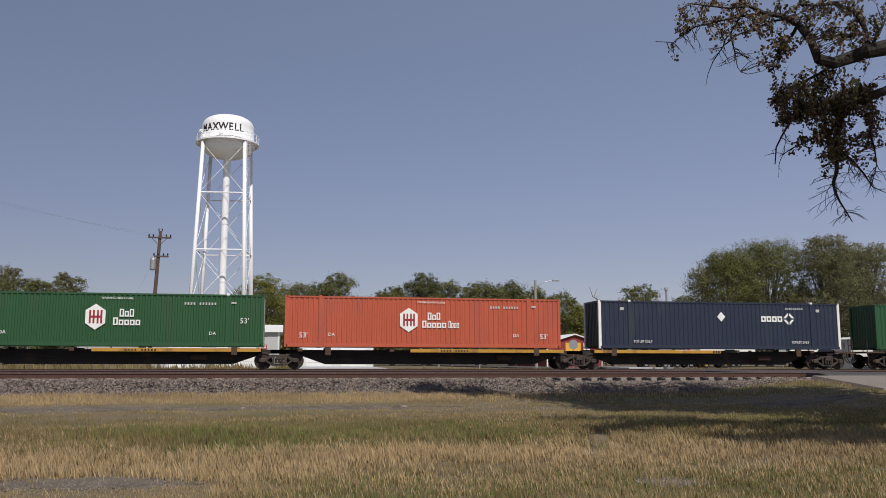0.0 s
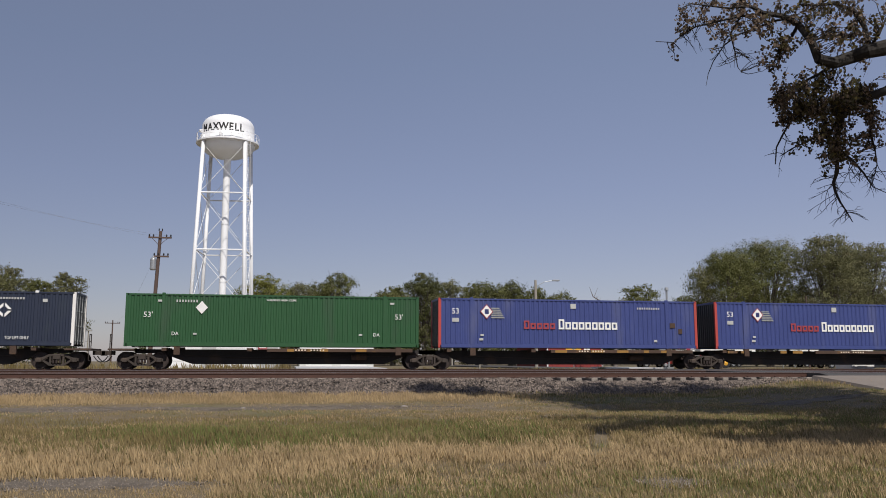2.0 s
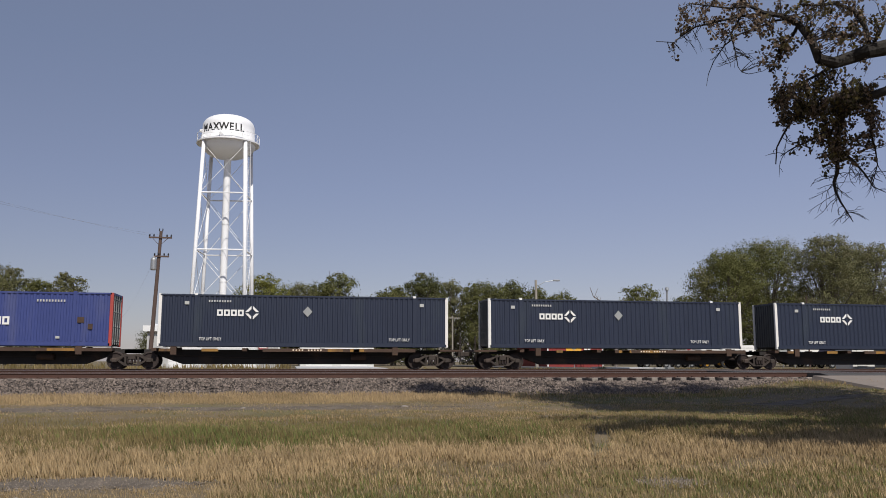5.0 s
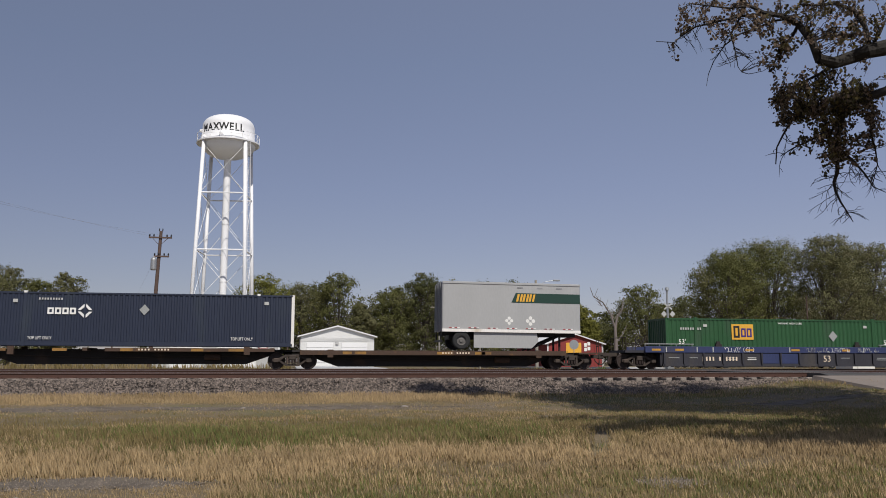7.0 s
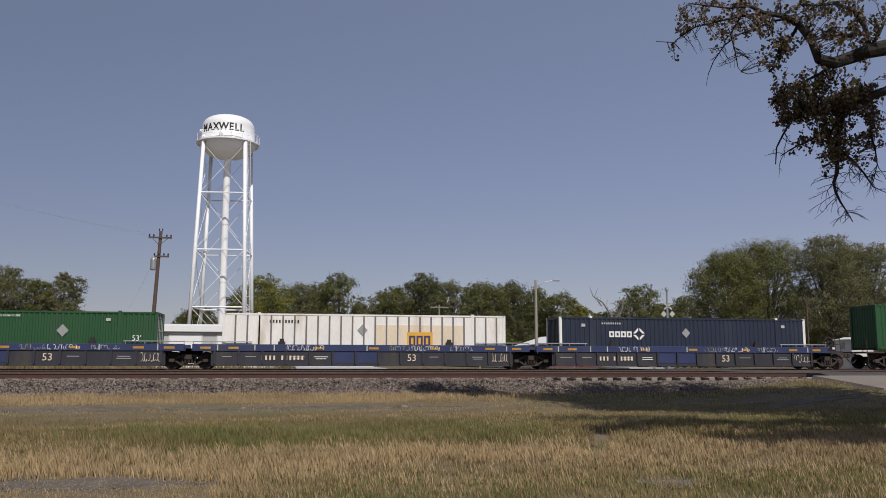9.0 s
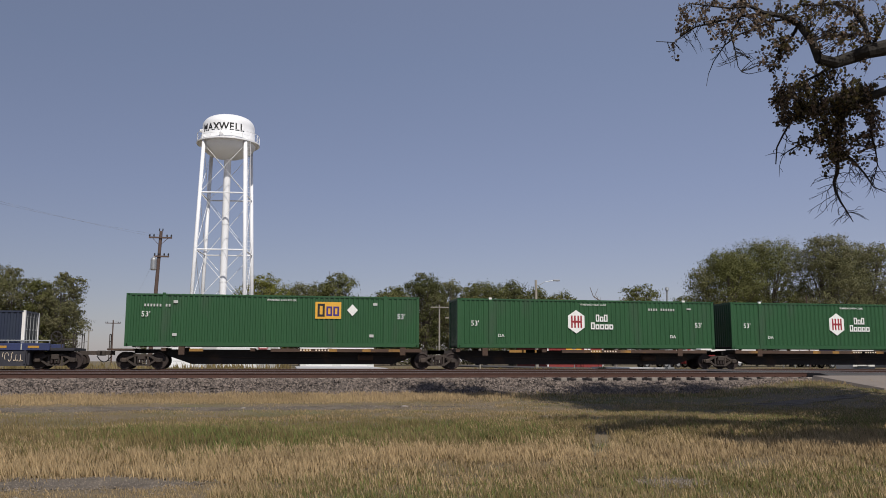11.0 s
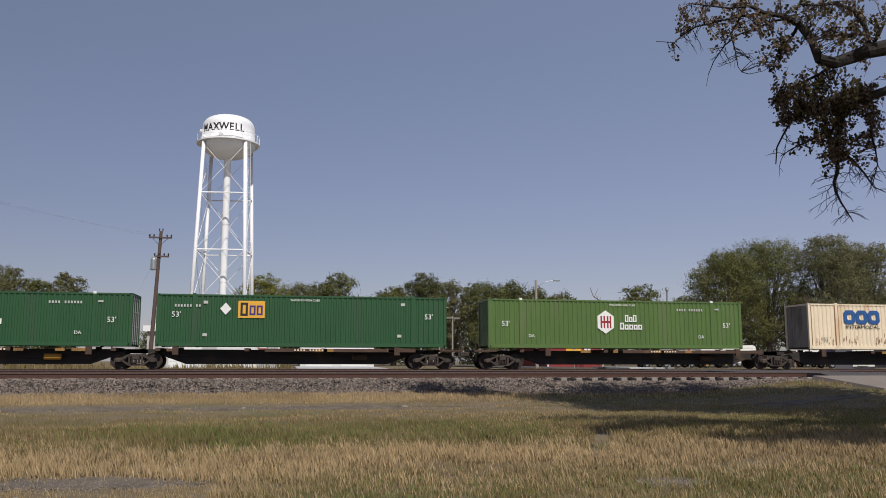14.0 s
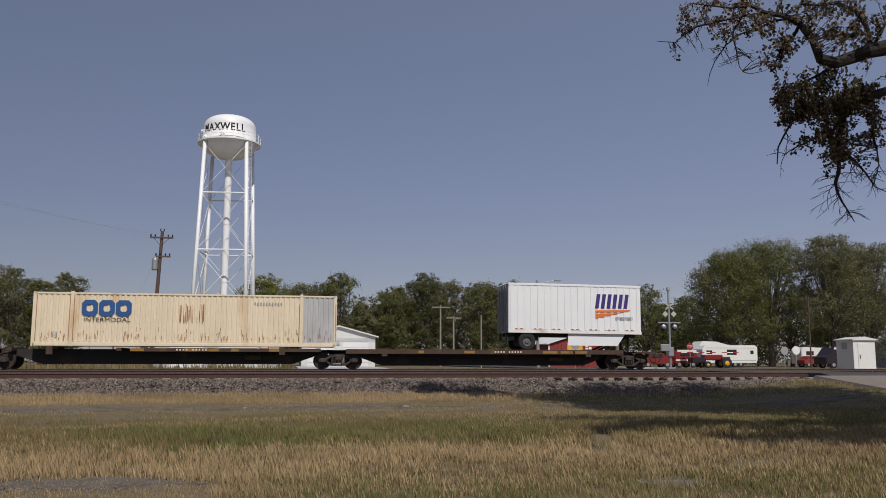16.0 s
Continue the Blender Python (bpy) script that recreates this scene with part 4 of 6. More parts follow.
    if kind == "abf":
        bm = bmesh.new()
        prism(bm, [(4.14, 2.8), (n - 0.02, 2.8), (n - 0.02, 3.36), (4.4, 3.36)], -0.02, 0.0)
        part("colour_band", bm, M["mark_green"], b, "dark green band")
        bm = bmesh.new()
        for i in range(3):
            x = 4.42 + i * 0.38
            for a, b_ in ((0.0, 0.13), (0.21, 0.33)):
                prism(bm, [(x + a, 2.86), (x + b_, 2.86), (x + b_ + 0.1, 3.3), (x + a + 0.1, 3.3)], -0.026, -0.01)
        part("wordmark", bm, M["mark_yellow"], b, "slanted yellow bars")
        for x, r in ((4.0, 0.24), (5.3, 0.28)):
            bm = bmesh.new()
            for q in range(4):     # four rounded flaps about the middle
                a = q * math.tau / 4
                prism(bm, [(x + r * (0.62 * math.cos(a) + 0.4 * math.cos(p)), 1.72 + r * (0.62 * math.sin(a) + 0.4 * math.sin(p))) for p in np.linspace(0, math.tau, 10, endpoint=False)], -0.012 - 0.001 * q, 0.0)
            part("placard_holder", bm, M["letter"], b, "white diamond placard")
        part("vent", bars(*[(x, x + 0.35, -0.016, 0.0, 3.64, 3.72) for x in (4.5, 5.7, 6.9)]), M["shade_grime"], b)
    else:
        bm = bmesh.new()
        for i in range(3):
            x = 5.37 + i * 0.72
            for a, z, w_ in ((0.0, 2.56, 0.22), (0.36, 2.56, 0.22)):
                h = 0.86
                k = 0.12 * h / 0.8
                prism(bm, [(x + a, z), (x + a + w_, z), (x + a + w_ + k, z + h), (x + a + k, z + h)], -0.04, -0.01)
        part("wordmark", bm, M["mark_violet"], b, "slanted violet bars")
        bm = bmesh.new()
        prism(bm, [(5.4, 2.44), (7.65, 2.5), (7.3, 2.36), (5.4, 2.3)], -0.04, -0.01)
        prism(bm, [(5.4, 1.94), (7.0, 2.3), (5.4, 2.24)], -0.04, -0.01)
        part("stripe", bm, M["mark_orange"], b, "orange pointed stripes")
        wordmark(b, 6.65, 7.75, 1.87, 2.05, 7, "mark_grey", y=-0.038)
    MOVING.append(t)


TRUCK = truck_master()
TRUCK.matrix_basis = pose(-9.0 - 17.3, TRACK_Y, RAIL)
MOVING.append(TRUCK)
LINE = []   # truck middles along the train
CARS = [  # truck middles of each articulated car, and the paint of its platforms
    ([-17.6, -0.5, 17.1, 33.6], ["right", "right", "left"], "spine"),
    ([37.95, 53.8, 71.1, 88.5, 106.1, 122.65], ["rust", "rust", "rust", "rust", "rust"], "spine"),
    ([126.85, 143.3, 160.5, 176.9], ["rust", "rust", "deck"], "spine"),
    ([181.2, 200.7, 220.2, 239.6], [], "well"),
    ([244.0, 260.4, 278.1, 295.4, 312.4, 328.75], ["rust", "rust", "rust_left", "rust_left", "rust"], "spine"),
    ([332.95, 350.6, 369.1, 386.5], ["rust", "rust", "deck"], "spine"),
]
NAMES = dict(rust_left="rusty spine car platform with yellow air reservoir", right="spine car platform with faded yellow edge beam", left="dark spine car platform with yellow edge beam",
             rust="rusty dark steel spine car platform", deck="rusty spine car platform with a steel deck")
first = True
for mids, paints, sort in CARS:
    for i, s_ in enumerate(mids):
        if first:
            TRUCK.matrix_basis = pose(s_, TRACK_Y, RAIL)
            first = False
        else:
            set_truck(s_)
    for i in range(len(mids) - 1):
        if sort == "well":
            well_car(mids[i], mids[i + 1], i == 0, i == len(mids) - 2, "dark blue and grimy steel well car with spray paint")
        else:
            spine_car(mids[i], mids[i + 1], i == 0 and mids[0] > 0, i == len(mids) - 2, paints[i], NAMES[paints[i]], paints[i] == "deck")
pup_trailer(169.0, 8.4, "abf", RAIL + 1.13, "silver road trailer with dark green band on a flat car")
pup_trailer(378.98, 8.3, "yrc", RAIL + 1.1, "white ribbed road trailer with violet and orange markings")


# ---------- foliage ----------
def leaf_material(name, colour, second, through_=0.3, island=0.35, scale=0.5):
    m = material(name, colour, 0.75, 0, 0.2, scale, 6.0, 0, (1, 1, 1), second, 0.12, island, 0.2)
    n, l = m.node_tree.nodes, m.node_tree.links
    b, out = n["Principled BSDF"], n["Material Output"]
    src = b.inputs["Base Color"].links[0].from_socket
    tr, mix = n.new("ShaderNodeBsdfTranslucent"), n.new("ShaderNodeMixShader")
    mix.inputs[0].default_value = through_
    l.new(src, tr.inputs["Color"])
    l.new(b.outputs[0], mix.inputs[1])
    l.new(tr.outputs[0], mix.inputs[2])
    l.new(mix.outputs[0], out.inputs["Surface"])
    return m


M["leaf"] = leaf_material("cottonwood_leaves", (0.168, 0.172, 0.06), (0.212, 0.2, 0.088), 0.45, 0.22)
M["leaf_dark"] = leaf_material("dark_leaves", (0.13, 0.136, 0.052), (0.165, 0.156, 0.07), 0.45, 0.22)
M["leaf_pale"] = leaf_material("pale_leaves", (0.195, 0.19, 0.09), (0.235, 0.215, 0.12), 0.45, 0.22)
M["leaf_yellow"] = leaf_material("yellowing_leaves", (0.24, 0.235, 0.055), (0.18, 0.19, 0.06), 0.45, 0.22)
M["leaf_brown"] = leaf_material("withered_leaves", (0.21, 0.155, 0.115), (0.15, 0.115, 0.07), 0.35, 0.55, 2.0)
M["leaf_olive"] = leaf_material("dull_olive_leaves", (0.125, 0.1, 0.042), (0.09, 0.08, 0.034), 0.3, 0.5, 2.0)
M["bark"] = material("grey_bark", (0.11, 0.09, 0.075), 0.9, 0, 0.3, 2, 14, 0.5, (1, 1, 0.3))
# near-black bark: the crown's shade over the boughs is put into its colour
M["bark_shaded"] = material("shaded_bark", (0.026, 0.022, 0.019), 0.9, 0, 0.3, 3, 20, 0.5)
M["deadwood"] = material("bleached_deadwood", (0.2, 0.17, 0.15), 0.9, 0, 0.2, 2, 14, 0.3)
M["dry"] = leaf_material("dry_grass_blades", (0.55, 0.405, 0.225), (0.41, 0.3, 0.165), 0.3, 0.28, 0.5)
M["fresh"] = leaf_material("green_grass_blades", (0.185, 0.212, 0.066), (0.245, 0.238, 0.085), 0.25, 0.4, 0.5)
M["olive"] = leaf_material("olive_grass_blades", (0.265, 0.206, 0.09), (0.35, 0.27, 0.135), 0.3, 0.3, 0.5)


def leaves_mesh(centres, size, rng):
    """Rhombic leaves, one at each centre, turned at random."""
    n = len(centres)
    a = rng.normal(0, 1, (n, 3))
    a /= np.linalg.norm(a, axis=1)[:, None]
    b = np.cross(a, rng.normal(0, 1, (n, 3)))
    b /= np.linalg.norm(b, axis=1)[:, None] + 1e-9
    s = (size * rng.uniform(0.6, 1.4, n))[:, None]
    v = np.stack([centres - a * s, centres - b * s * 0.55, centres + a * s, centres + b * s * 0.55], 1).reshape(-1, 3)
    f = np.arange(4 * n).reshape(-1, 4)
    return v, f


def crown_points(lobes, rng, per, clump=0.4, shell=0.55):
    out = []
    for cx, cy, cz, rx, ry, rz in lobes:
        k = max(6, int(per * (rx * ry + ry * rz + rx * rz) / 3 / 6))
        d = rng.normal(0, 1, (k, 3))
        d /= np.linalg.norm(d, axis=1)[:, None]
        d *= rng.uniform(shell, 1.05, (k, 1))
        c = np.array([cx, cy, cz]) + d * np.array([rx, ry, rz])
        m = rng.integers(4, 14, k)
        idx = np.repeat(np.arange(k), m)
        sd = (clump * rng.uniform(0.5, 1.3, k))[idx][:, None]
        out.append(c[idx] + rng.normal(0, 1, (len(idx), 3)) * sd * np.array([1, 1, 0.75]))
    return np.concatenate(out)


def facing_leaves(points, normals, size, rng, broad=0.62):
    """Rhombic leaves that lie roughly square to the given directions."""
    n = len(points)
    a = np.cross(normals, rng.normal(0, 1, (n, 3)))
    a /= np.linalg.norm(a, axis=1)[:, None] + 1e-9
    b = np.cross(normals, a)
    b /= np.linalg.norm(b, axis=1)[:, None] + 1e-9
    s = (size * rng.uniform(0.6, 1.4, n))[:, None]
    v = np.stack([points - a * s, points - b * s * broad, points + a * s, points + b * s * broad], 1).reshape(-1, 3)
    return v, np.arange(4 * n).reshape(-1, 4)


def tree(x, y, h, w, seed, leaf="leaf", label="", low=0.1, z=1.08, size=0.115, leaves=18000, billows=34, group="trees behind the tracks"):
    """A trunk that forks into boughs; each bough carries a billow of leaf clumps that face outwards, with loose sprigs at the rim."""
    rng = np.random.default_rng(seed)
    t = thing("tree", label, "tree", (x, y, z), group=group)
    bm = bmesh.new()
    fork = Vector((rng.uniform(-0.3, 0.3), 0, h * rng.uniform(0.16, 0.26)))
    limb(bm, [Vector((0, 0, -0.2)), fork * 0.5 + Vector((0.1, 0, 0)), fork], 0.03 * h, 0.022 * h, 9)
    tips = []
    for i in range(billows):
        u = (i + 0.5) / billows
        a = i * 2.399 + rng.uniform(-0.5, 0.5)
        zz = h * (low + (0.97 - low) * u ** 0.74)
        prof = math.sqrt(max(0.06, 1 - abs((zz / h - 0.46) / 0.56) ** 2.8))
        r = w * rng.uniform(0.13, 0.24) * (0.8 if u > 0.8 else 1.0)
        q = max(0.0, w / 2 * prof * rng.uniform(0.5, 1.02) - 0.55 * r) * (0.7 if u > 0.9 else 1.0)
        tip = Vector((q * math.cos(a), q * math.sin(a), min(zz + rng.uniform(-0.05, 0.03) * h, h - 0.78 * r)))
        tips.append((tip, r))
        mid = fork.lerp(tip, 0.5) + Vector((0, 0, 0.05 * h * (1 if zz > fork.z else -0.3)))
        limb(bm, [fork, mid, tip], 0.009 * h, 0.002 * h, 6)
        e = tip + Vector(rng.normal(0, 0.6, 3)) * r
        limb(bm, [mid.lerp(tip, rng.uniform(0.3, 0.9)), e], 0.004 * h, 0.0015 * h, 5)
    part("trunk", bm, M["bark"], t, "grey-brown bark")
    area = sum(r * r for _t, r in tips)
    pts, ways = [], []
    for tip, r in tips:
        c0 = np.array(tip)
        out = np.array((tip.x, tip.y, 0.35 * (tip.z - 0.5 * h)))
        out /= np.linalg.norm(out) + 0.4 * w / 2
        k = max(6, int(leaves * r * r / area / 20))
        d = rng.normal(0, 1, (k, 3)) + 0.5 * out + np.array((0, 0, 0.3))
        d /= np.linalg.norm(d, axis=1)[:, None]
        reach = rng.uniform(0.55, 1.08, k)
        reach[rng.random(k) < 0.07] *= 1.22
        c = c0 + d * (r * reach)[:, None] * np.array((1.08, 1.08, 0.88))
        idx = np.repeat(np.arange(k), rng.integers(9, 32, k))
        spread = (rng.uniform(0.09, 0.2, k) * (0.25 + r))[idx][:, None]
        jit = rng.normal(0, 1, (len(idx), 3))
        pts.append(c[idx] + jit * spread * np.array((1, 1, 0.75)))
        n = d[idx] + 0.5 * jit + rng.normal(0, 0.45, (len(idx), 3))
        ways.append(n / (np.linalg.norm(n, axis=1)[:, None] + 1e-9))
    pts, ways = np.concatenate(pts), np.concatenate(ways)
    ok = pts[:, 2] > 0.2
    v, f = facing_leaves(pts[ok], ways[ok], size, rng)
    o = raw("crown", v, f, M[leaf])
    o.parent = t
    return t


WOODS = [  # x, y, height, width, leaf
    (-44.0, 131, 13.9, 10.5, "leaf"), (-40.1, 131, 14.2, 7.2, "leaf_pale"), (-35.6, 130, 12.0, 5.4, "leaf"), (-32.1, 128, 13.1, 6.0, "leaf_pale"),
    (-3.7, 122, 12.4, 8.2, "leaf_yellow"), (-7.6, 130, 10.4, 5.0, "leaf_yellow"), (1.6, 127, 12.0, 8.6, "leaf_pale"), (6.6, 120, 12.8, 7.6, "leaf"), (10.0, 121, 8.8, 4.2, "leaf_pale"),
    (14.9, 123, 11.3, 7.2, "leaf"), (19.6, 123, 13.4, 7.2, "leaf_dark"), (24.5, 126, 12.6, 7.2, "leaf_pale"), (28.5, 121, 12.1, 7.2, "leaf"), (33.6, 124, 12.5, 7.4, "leaf_dark"),
    (38.4, 127, 11.7, 6.6, "leaf"), (40.8, 122, 10.8, 7.0, "leaf"), (42.6, 119, 8.6, 5.2, "leaf_yellow"),
    (53.6, 122, 12.2, 8.2, "leaf"), (58.5, 125, 9.6, 5.2, "leaf_dark"), (63.5, 127, 11.0, 8.0, "leaf_dark"),
    (13.0, 136, 7.6, 8.0, "leaf_pale"), (47.5, 130, 7.0, 8.0, "leaf_dark"), (-27, 190, 7.5, 11, "leaf_dark"), (-21.5, 185, 10.2, 8, "leaf"), (-15.5, 150, 9.6, 7, "leaf_dark"),
]
for i, (x, y, h, w, lf) in enumerate(WOODS):
    tree(x, y, h * 1.015, w * 1.12, 100 + i, lf, {"leaf": "leafy green cottonwood tree beyond the tracks", "leaf_dark": "dark green tree in the row beyond the tracks",
                                   "leaf_pale": "pale grey-green tree beyond the tracks", "leaf_yellow": "yellow-green leafy tree beyond the tracks"}[lf], low=0.05)
for i, (x, y, h, w) in enumerate([(16.6, 135, 12.4, 10), (22.8, 137, 13, 10), (30.4, 135, 12.9, 10), (36.6, 137, 12.6, 10), (-2.0, 137, 12.5, 10), (4.2, 136, 12.6, 10), (-38, 142, 11, 11), (53.5, 134, 9, 9), (60.5, 121, 6.8, 12), (72, 121, 7, 13), (82, 118, 7, 12)]):
    tree(x, y, h, w, 500 + i, "leaf_dark", "dark green tree in the second row of the woods", low=0.02, size=0.16, leaves=7500, billows=26)
OLD = [(55.4, 99, 14.8, 10.6, "leaf"), (62.1, 101, 16.5, 13.2, "leaf"), (67.6, 96, 16.5, 10.6, "leaf_pale"), (75.4, 99, 16.4, 11.0, "leaf_pale"), (80.2, 97, 12.1, 8.5, "leaf_pale"),
       (71.0, 86, 8.6, 9.0, "leaf_pale"), (60, 110, 10.0, 14, "leaf_dark"), (80, 106, 10, 13, "leaf_dark"), (69.5, 108, 11, 13, "leaf_dark")]
for i, (x, y, h, w, lf) in enumerate(OLD):
    tree(x, y, h, w, 300 + i, lf, "broad old cottonwood tree beside the level crossing", low=0.24 if i < 4 else 0.06, size=0.1, leaves=34000 if i < 4 else 13000, billows=44 if i < 4 else 30, group="old trees at the crossing")


def dead_tree(x, y):
    t = thing("dead_tree", "bare bleached dead tree without leaves", "tree", (x, y, 1.08))
    bm = bmesh.new()
    limb(bm, [(0, 0, -0.1), (0.1, 0, 2.4), (0.05, 0, 4.2)], 0.24, 0.15, 8)
    limb(bm, [(0.05, 0, 4.2), (-0.4, 0, 5.6), (-1.2, 0.2, 7.0), (-2.3, 0.1, 7.6), (-2.7, 0, 8.6)], 0.12, 0.02, 6)
    limb(bm, [(0.05, 0, 4.2), (0.3, 0, 5.4), (0.8, -0.2, 6.2), (1.1, 0, 7.6)], 0.15, 0.03, 6)
    rng = random.Random(3)
    for k in range(26):
        a = Vector((rng.uniform(-2.4, 1.0), 0, 0))
        a.z = 5.2 + abs(a.x) * 1.0
        limb(bm, [a, a + Vector((rng.uniform(-0.6, 0.6), rng.uniform(-0.3, 0.3), rng.uniform(0.2, 1.1)))], 0.035, 0.01, 5)
    limb(bm, [(0.1, 0, 2.6), (0.9, 0, 3.6), (1.4, 0, 4.6)], 0.08, 0.02, 6)
    part("trunk", bm, M["deadwood"], t)
    return t


dead_tree(34.4, 85.5)


# ---------- water tower ----------
def water_tower():
    lat, dep = Vector((0.997, 0.077, 0)), Vector((-0.077, 0.997, 0))
    t = thing("water_tower", "white steel water tower with town name in black letters", "water tower", (-7.98, 103.1, 1.1))
    bm = bmesh.new()
    prof = [(0.42, 25.05), (0.9, 25.17)]
    prof += [(3.3 * math.sin(a), 26.95 - 1.85 * math.cos(a)) for a in np.linspace(0.35, 1.45, 9)]
    prof += [(3.3, 27.0), (3.16, 27.02), (3.13, 28.95)]
    prof += [(3.13 * math.cos(a) ** 0.6, 28.9 + 1.5 * math.sin(a)) for a in np.linspace(0.05, 1.53, 12)] + [(0, 30.41)]
    lathe(bm, prof, 48)
    part("tank", bm, M["tower"], t, smooth=True)
    bm = bmesh.new()
    lathe(bm, [(3.14, 26.85), (3.76, 26.85), (3.76, 27.02), (3.14, 27.02)], 48)
    b = part("balcony", bm, M["tower"], t, "ring walkway round the tank")
    bm = bmesh.new()
    n = 36
    for i in range(n):
        p, q = [Vector((3.72 * math.cos(k * math.tau / n), 3.72 * math.sin(k * math.tau / n), 0)) for k in (i, i + 1)]
        for zz, r in ((27.95, 0.03), (27.5, 0.02)):
            rod(bm, p + Vector((0, 0, zz)), q + Vector((0, 0, zz)), r, n=5, cap=False)
        if i % 2 == 0:
            rod(bm, p + Vector((0, 0, 27.0)), p + Vector((0, 0, 27.95)), 0.03, n=5)
    part("railing", bm, M["tower"], b)
    bm = bmesh.new()
    lathe(bm, [(0.42, 0), (0.42, 25.1)], 24)
    lathe(bm, [(0.46, 17.0), (0.46, 17.15)], 24)
    lathe(bm, [(0.46, 10.0), (0.46, 10.15)], 24)
    part("riser_pipe", bm, M["tower"], t, smooth=True)
    bm = bmesh.new()
    lathe(bm, [(0.0, 30.65), (0.25, 30.61), (0.25, 30.3)], 16)
    rod(bm, (-0.6, 0, 30.3), (-0.6, 0, 30.53), 0.03, n=5)
    rod(bm, (-0.6, 0, 30.53), (1.0, 0, 30.47), 0.03, n=5)
    part("roof_vent", bm, M["tower"], t)
    dirs = [(-2.8, -1.95), (1.95, -2.8), (2.8, 1.95), (-1.95, 2.8)]

    def foot(i, z):
        k = 1.0 + (27.6 - z) * 0.0128
        return (lat * dirs[i % 4][0] + dep * dirs[i % 4][1]) * k + Vector((0, 0, z))

    for i in range(4):
        bm = bmesh.new()
        rod(bm, foot(i, -0.1), foot(i, 27.0), 0.22, n=16)
        part("leg", bm, M["tower"], t, smooth=True)
    rings = (6.85, 13.6, 20.45)
    for z in rings:
        for i in range(4):
            bm = bmesh.new()
            rod(bm, foot(i, z), foot(i + 1, z), 0.09, n=8)
            part("strut", bm, M["tower"], t)
    for za, zb in ((0.2, 6.85), (6.85, 13.6), (13.6, 20.45), (20.45, 26.4)):
        for i in range(4):
            bm = bmesh.new()
            rod(bm, foot(i, za), foot(i + 1, zb), 0.032, n=6)
            rod(bm, foot(i + 1, za), foot(i, zb), 0.032, n=6)
            part("tie_rod", bm, M["tower"], t)
    bm = bmesh.new()
    a0, a1 = foot(1, 2.5), foot(1, 27.3)
    off = lat * 0.45 - dep * 0.05
    for s in (-0.17, 0.17):
        rod(bm, a0 + off + lat * s, a1 + off + lat * s, 0.022, n=5)
    k = 80
    for i in range(k):
        p = a0.lerp(a1, i / k) + off
        rod(bm, p - lat * 0.17, p + lat * 0.17, 0.014, n=4)
    for i in range(0, k, 6):
        p = a0.lerp(a1, i / k)
        rod(bm, p, p + off, 0.02, n=4)
    part("ladder", bm, M["tower"], t)
    # letters, one by one, bent round the shell
    widths, turn = (1.0, 0.92, 0.88, 1.2, 0.76, 0.7, 0.7), -67.0
    for i, ch in enumerate("MAXWELL"):
        ang = radians(turn + widths[i] * 8.3)
        turn += widths[i] * 16.6
        cu = bpy.data.curves.new("letter", "FONT")
        cu.body, cu.size, cu.align_x, cu.align_y, cu.extrude, cu.offset = ch, 1.25, "CENTER", "CENTER", 0.01, 0.035
        tmp = bpy.data.objects.new("letter", cu)
        scene.collection.objects.link(tmp)
        bpy.context.view_layer.update()
        me = bpy.data.meshes.new_from_object(tmp.evaluated_get(bpy.context.evaluated_depsgraph_get()))
        bpy.data.objects.remove(tmp)
        for v in me.vertices:
            x, zz, out = v.co.x * 0.86, v.co.y + 28.38, v.co.z
            q = ang + x / 3.14
            r = 3.15 + out - max(0.0, zz - 28.95) * 0.14
            v.co = lat * (r * math.sin(q)) - dep * (r * math.cos(q)) + Vector((0, 0, zz))
        me.materials.clear()
        me.materials.append(M["black"])
        o = new("letter", me)
        o.parent = t
        if i == 0:
            o["label"] = "black painted letters of the town name"
    for a, zz, r in ((-72, 28.15, 0.22), (-15, 27.4, 0.26), (-62, 27.35, 0.26)):
        q = radians(a)
        p = lat * (3.2 * math.sin(q)) - dep * (3.2 * math.cos(q)) + Vector((0, 0, zz))
        bm = bmesh.new()
        rod(bm, p, p * 1.0 + (lat * math.sin(q) - dep * math.cos(q)) * 0.35, r, r * 0.8, 12)
        part("floodlight", bm, M["tower"], t, "white floodlight housing")


water_tower()

# ---------- buildings ----------
M["siding"] = material("white_siding", (0.66, 0.66, 0.64), 0.6, 0, 0.06, 0.8, 12, 0.05)
M["siding_grey"] = material("pale_grey_siding", (0.5, 0.5, 0.49), 0.6, 0, 0.08, 0.8, 12, 0.05)
M["roof_white"] = material("white_metal_roof", (0.75, 0.75, 0.74), 0.5, 0, 0.05, 0.8, 12, 0.05)
M["door_white"] = material("white_garage_door", (0.78, 0.78, 0.77), 0.5, 0, 0.04, 0.8, 12, 0.03)
M["barn_red"] = material("barn_red_siding", (0.26, 0.035, 0.03), 0.6, 0, 0.12, 1, 12, 0.05)
M["glass_dark"] = material("dark_window_glass", (0.02, 0.022, 0.025), 0.08, 0, 0.05, 1, 5, 0)
M["wood_pole"] = material("weathered_pole", (0.115, 0.075, 0.06), 0.9, 0, 0.25, 2, 20, 0.3, (4, 4, 0.3))
M["pale_pole"] = material("grey_pole", (0.34, 0.31, 0.26), 0.9, 0, 0.2, 2, 20, 0.3, (4, 4, 0.3))
M["galv"] = material("galvanised_steel", (0.45, 0.46, 0.46), 0.45, 0.6, 0.08, 3, 20, 0.03)
M["vehicle_white"] = material("white_vehicle_paint", (0.75, 0.74, 0.7), 0.35, 0, 0.06, 0.7, 10, 0.02)
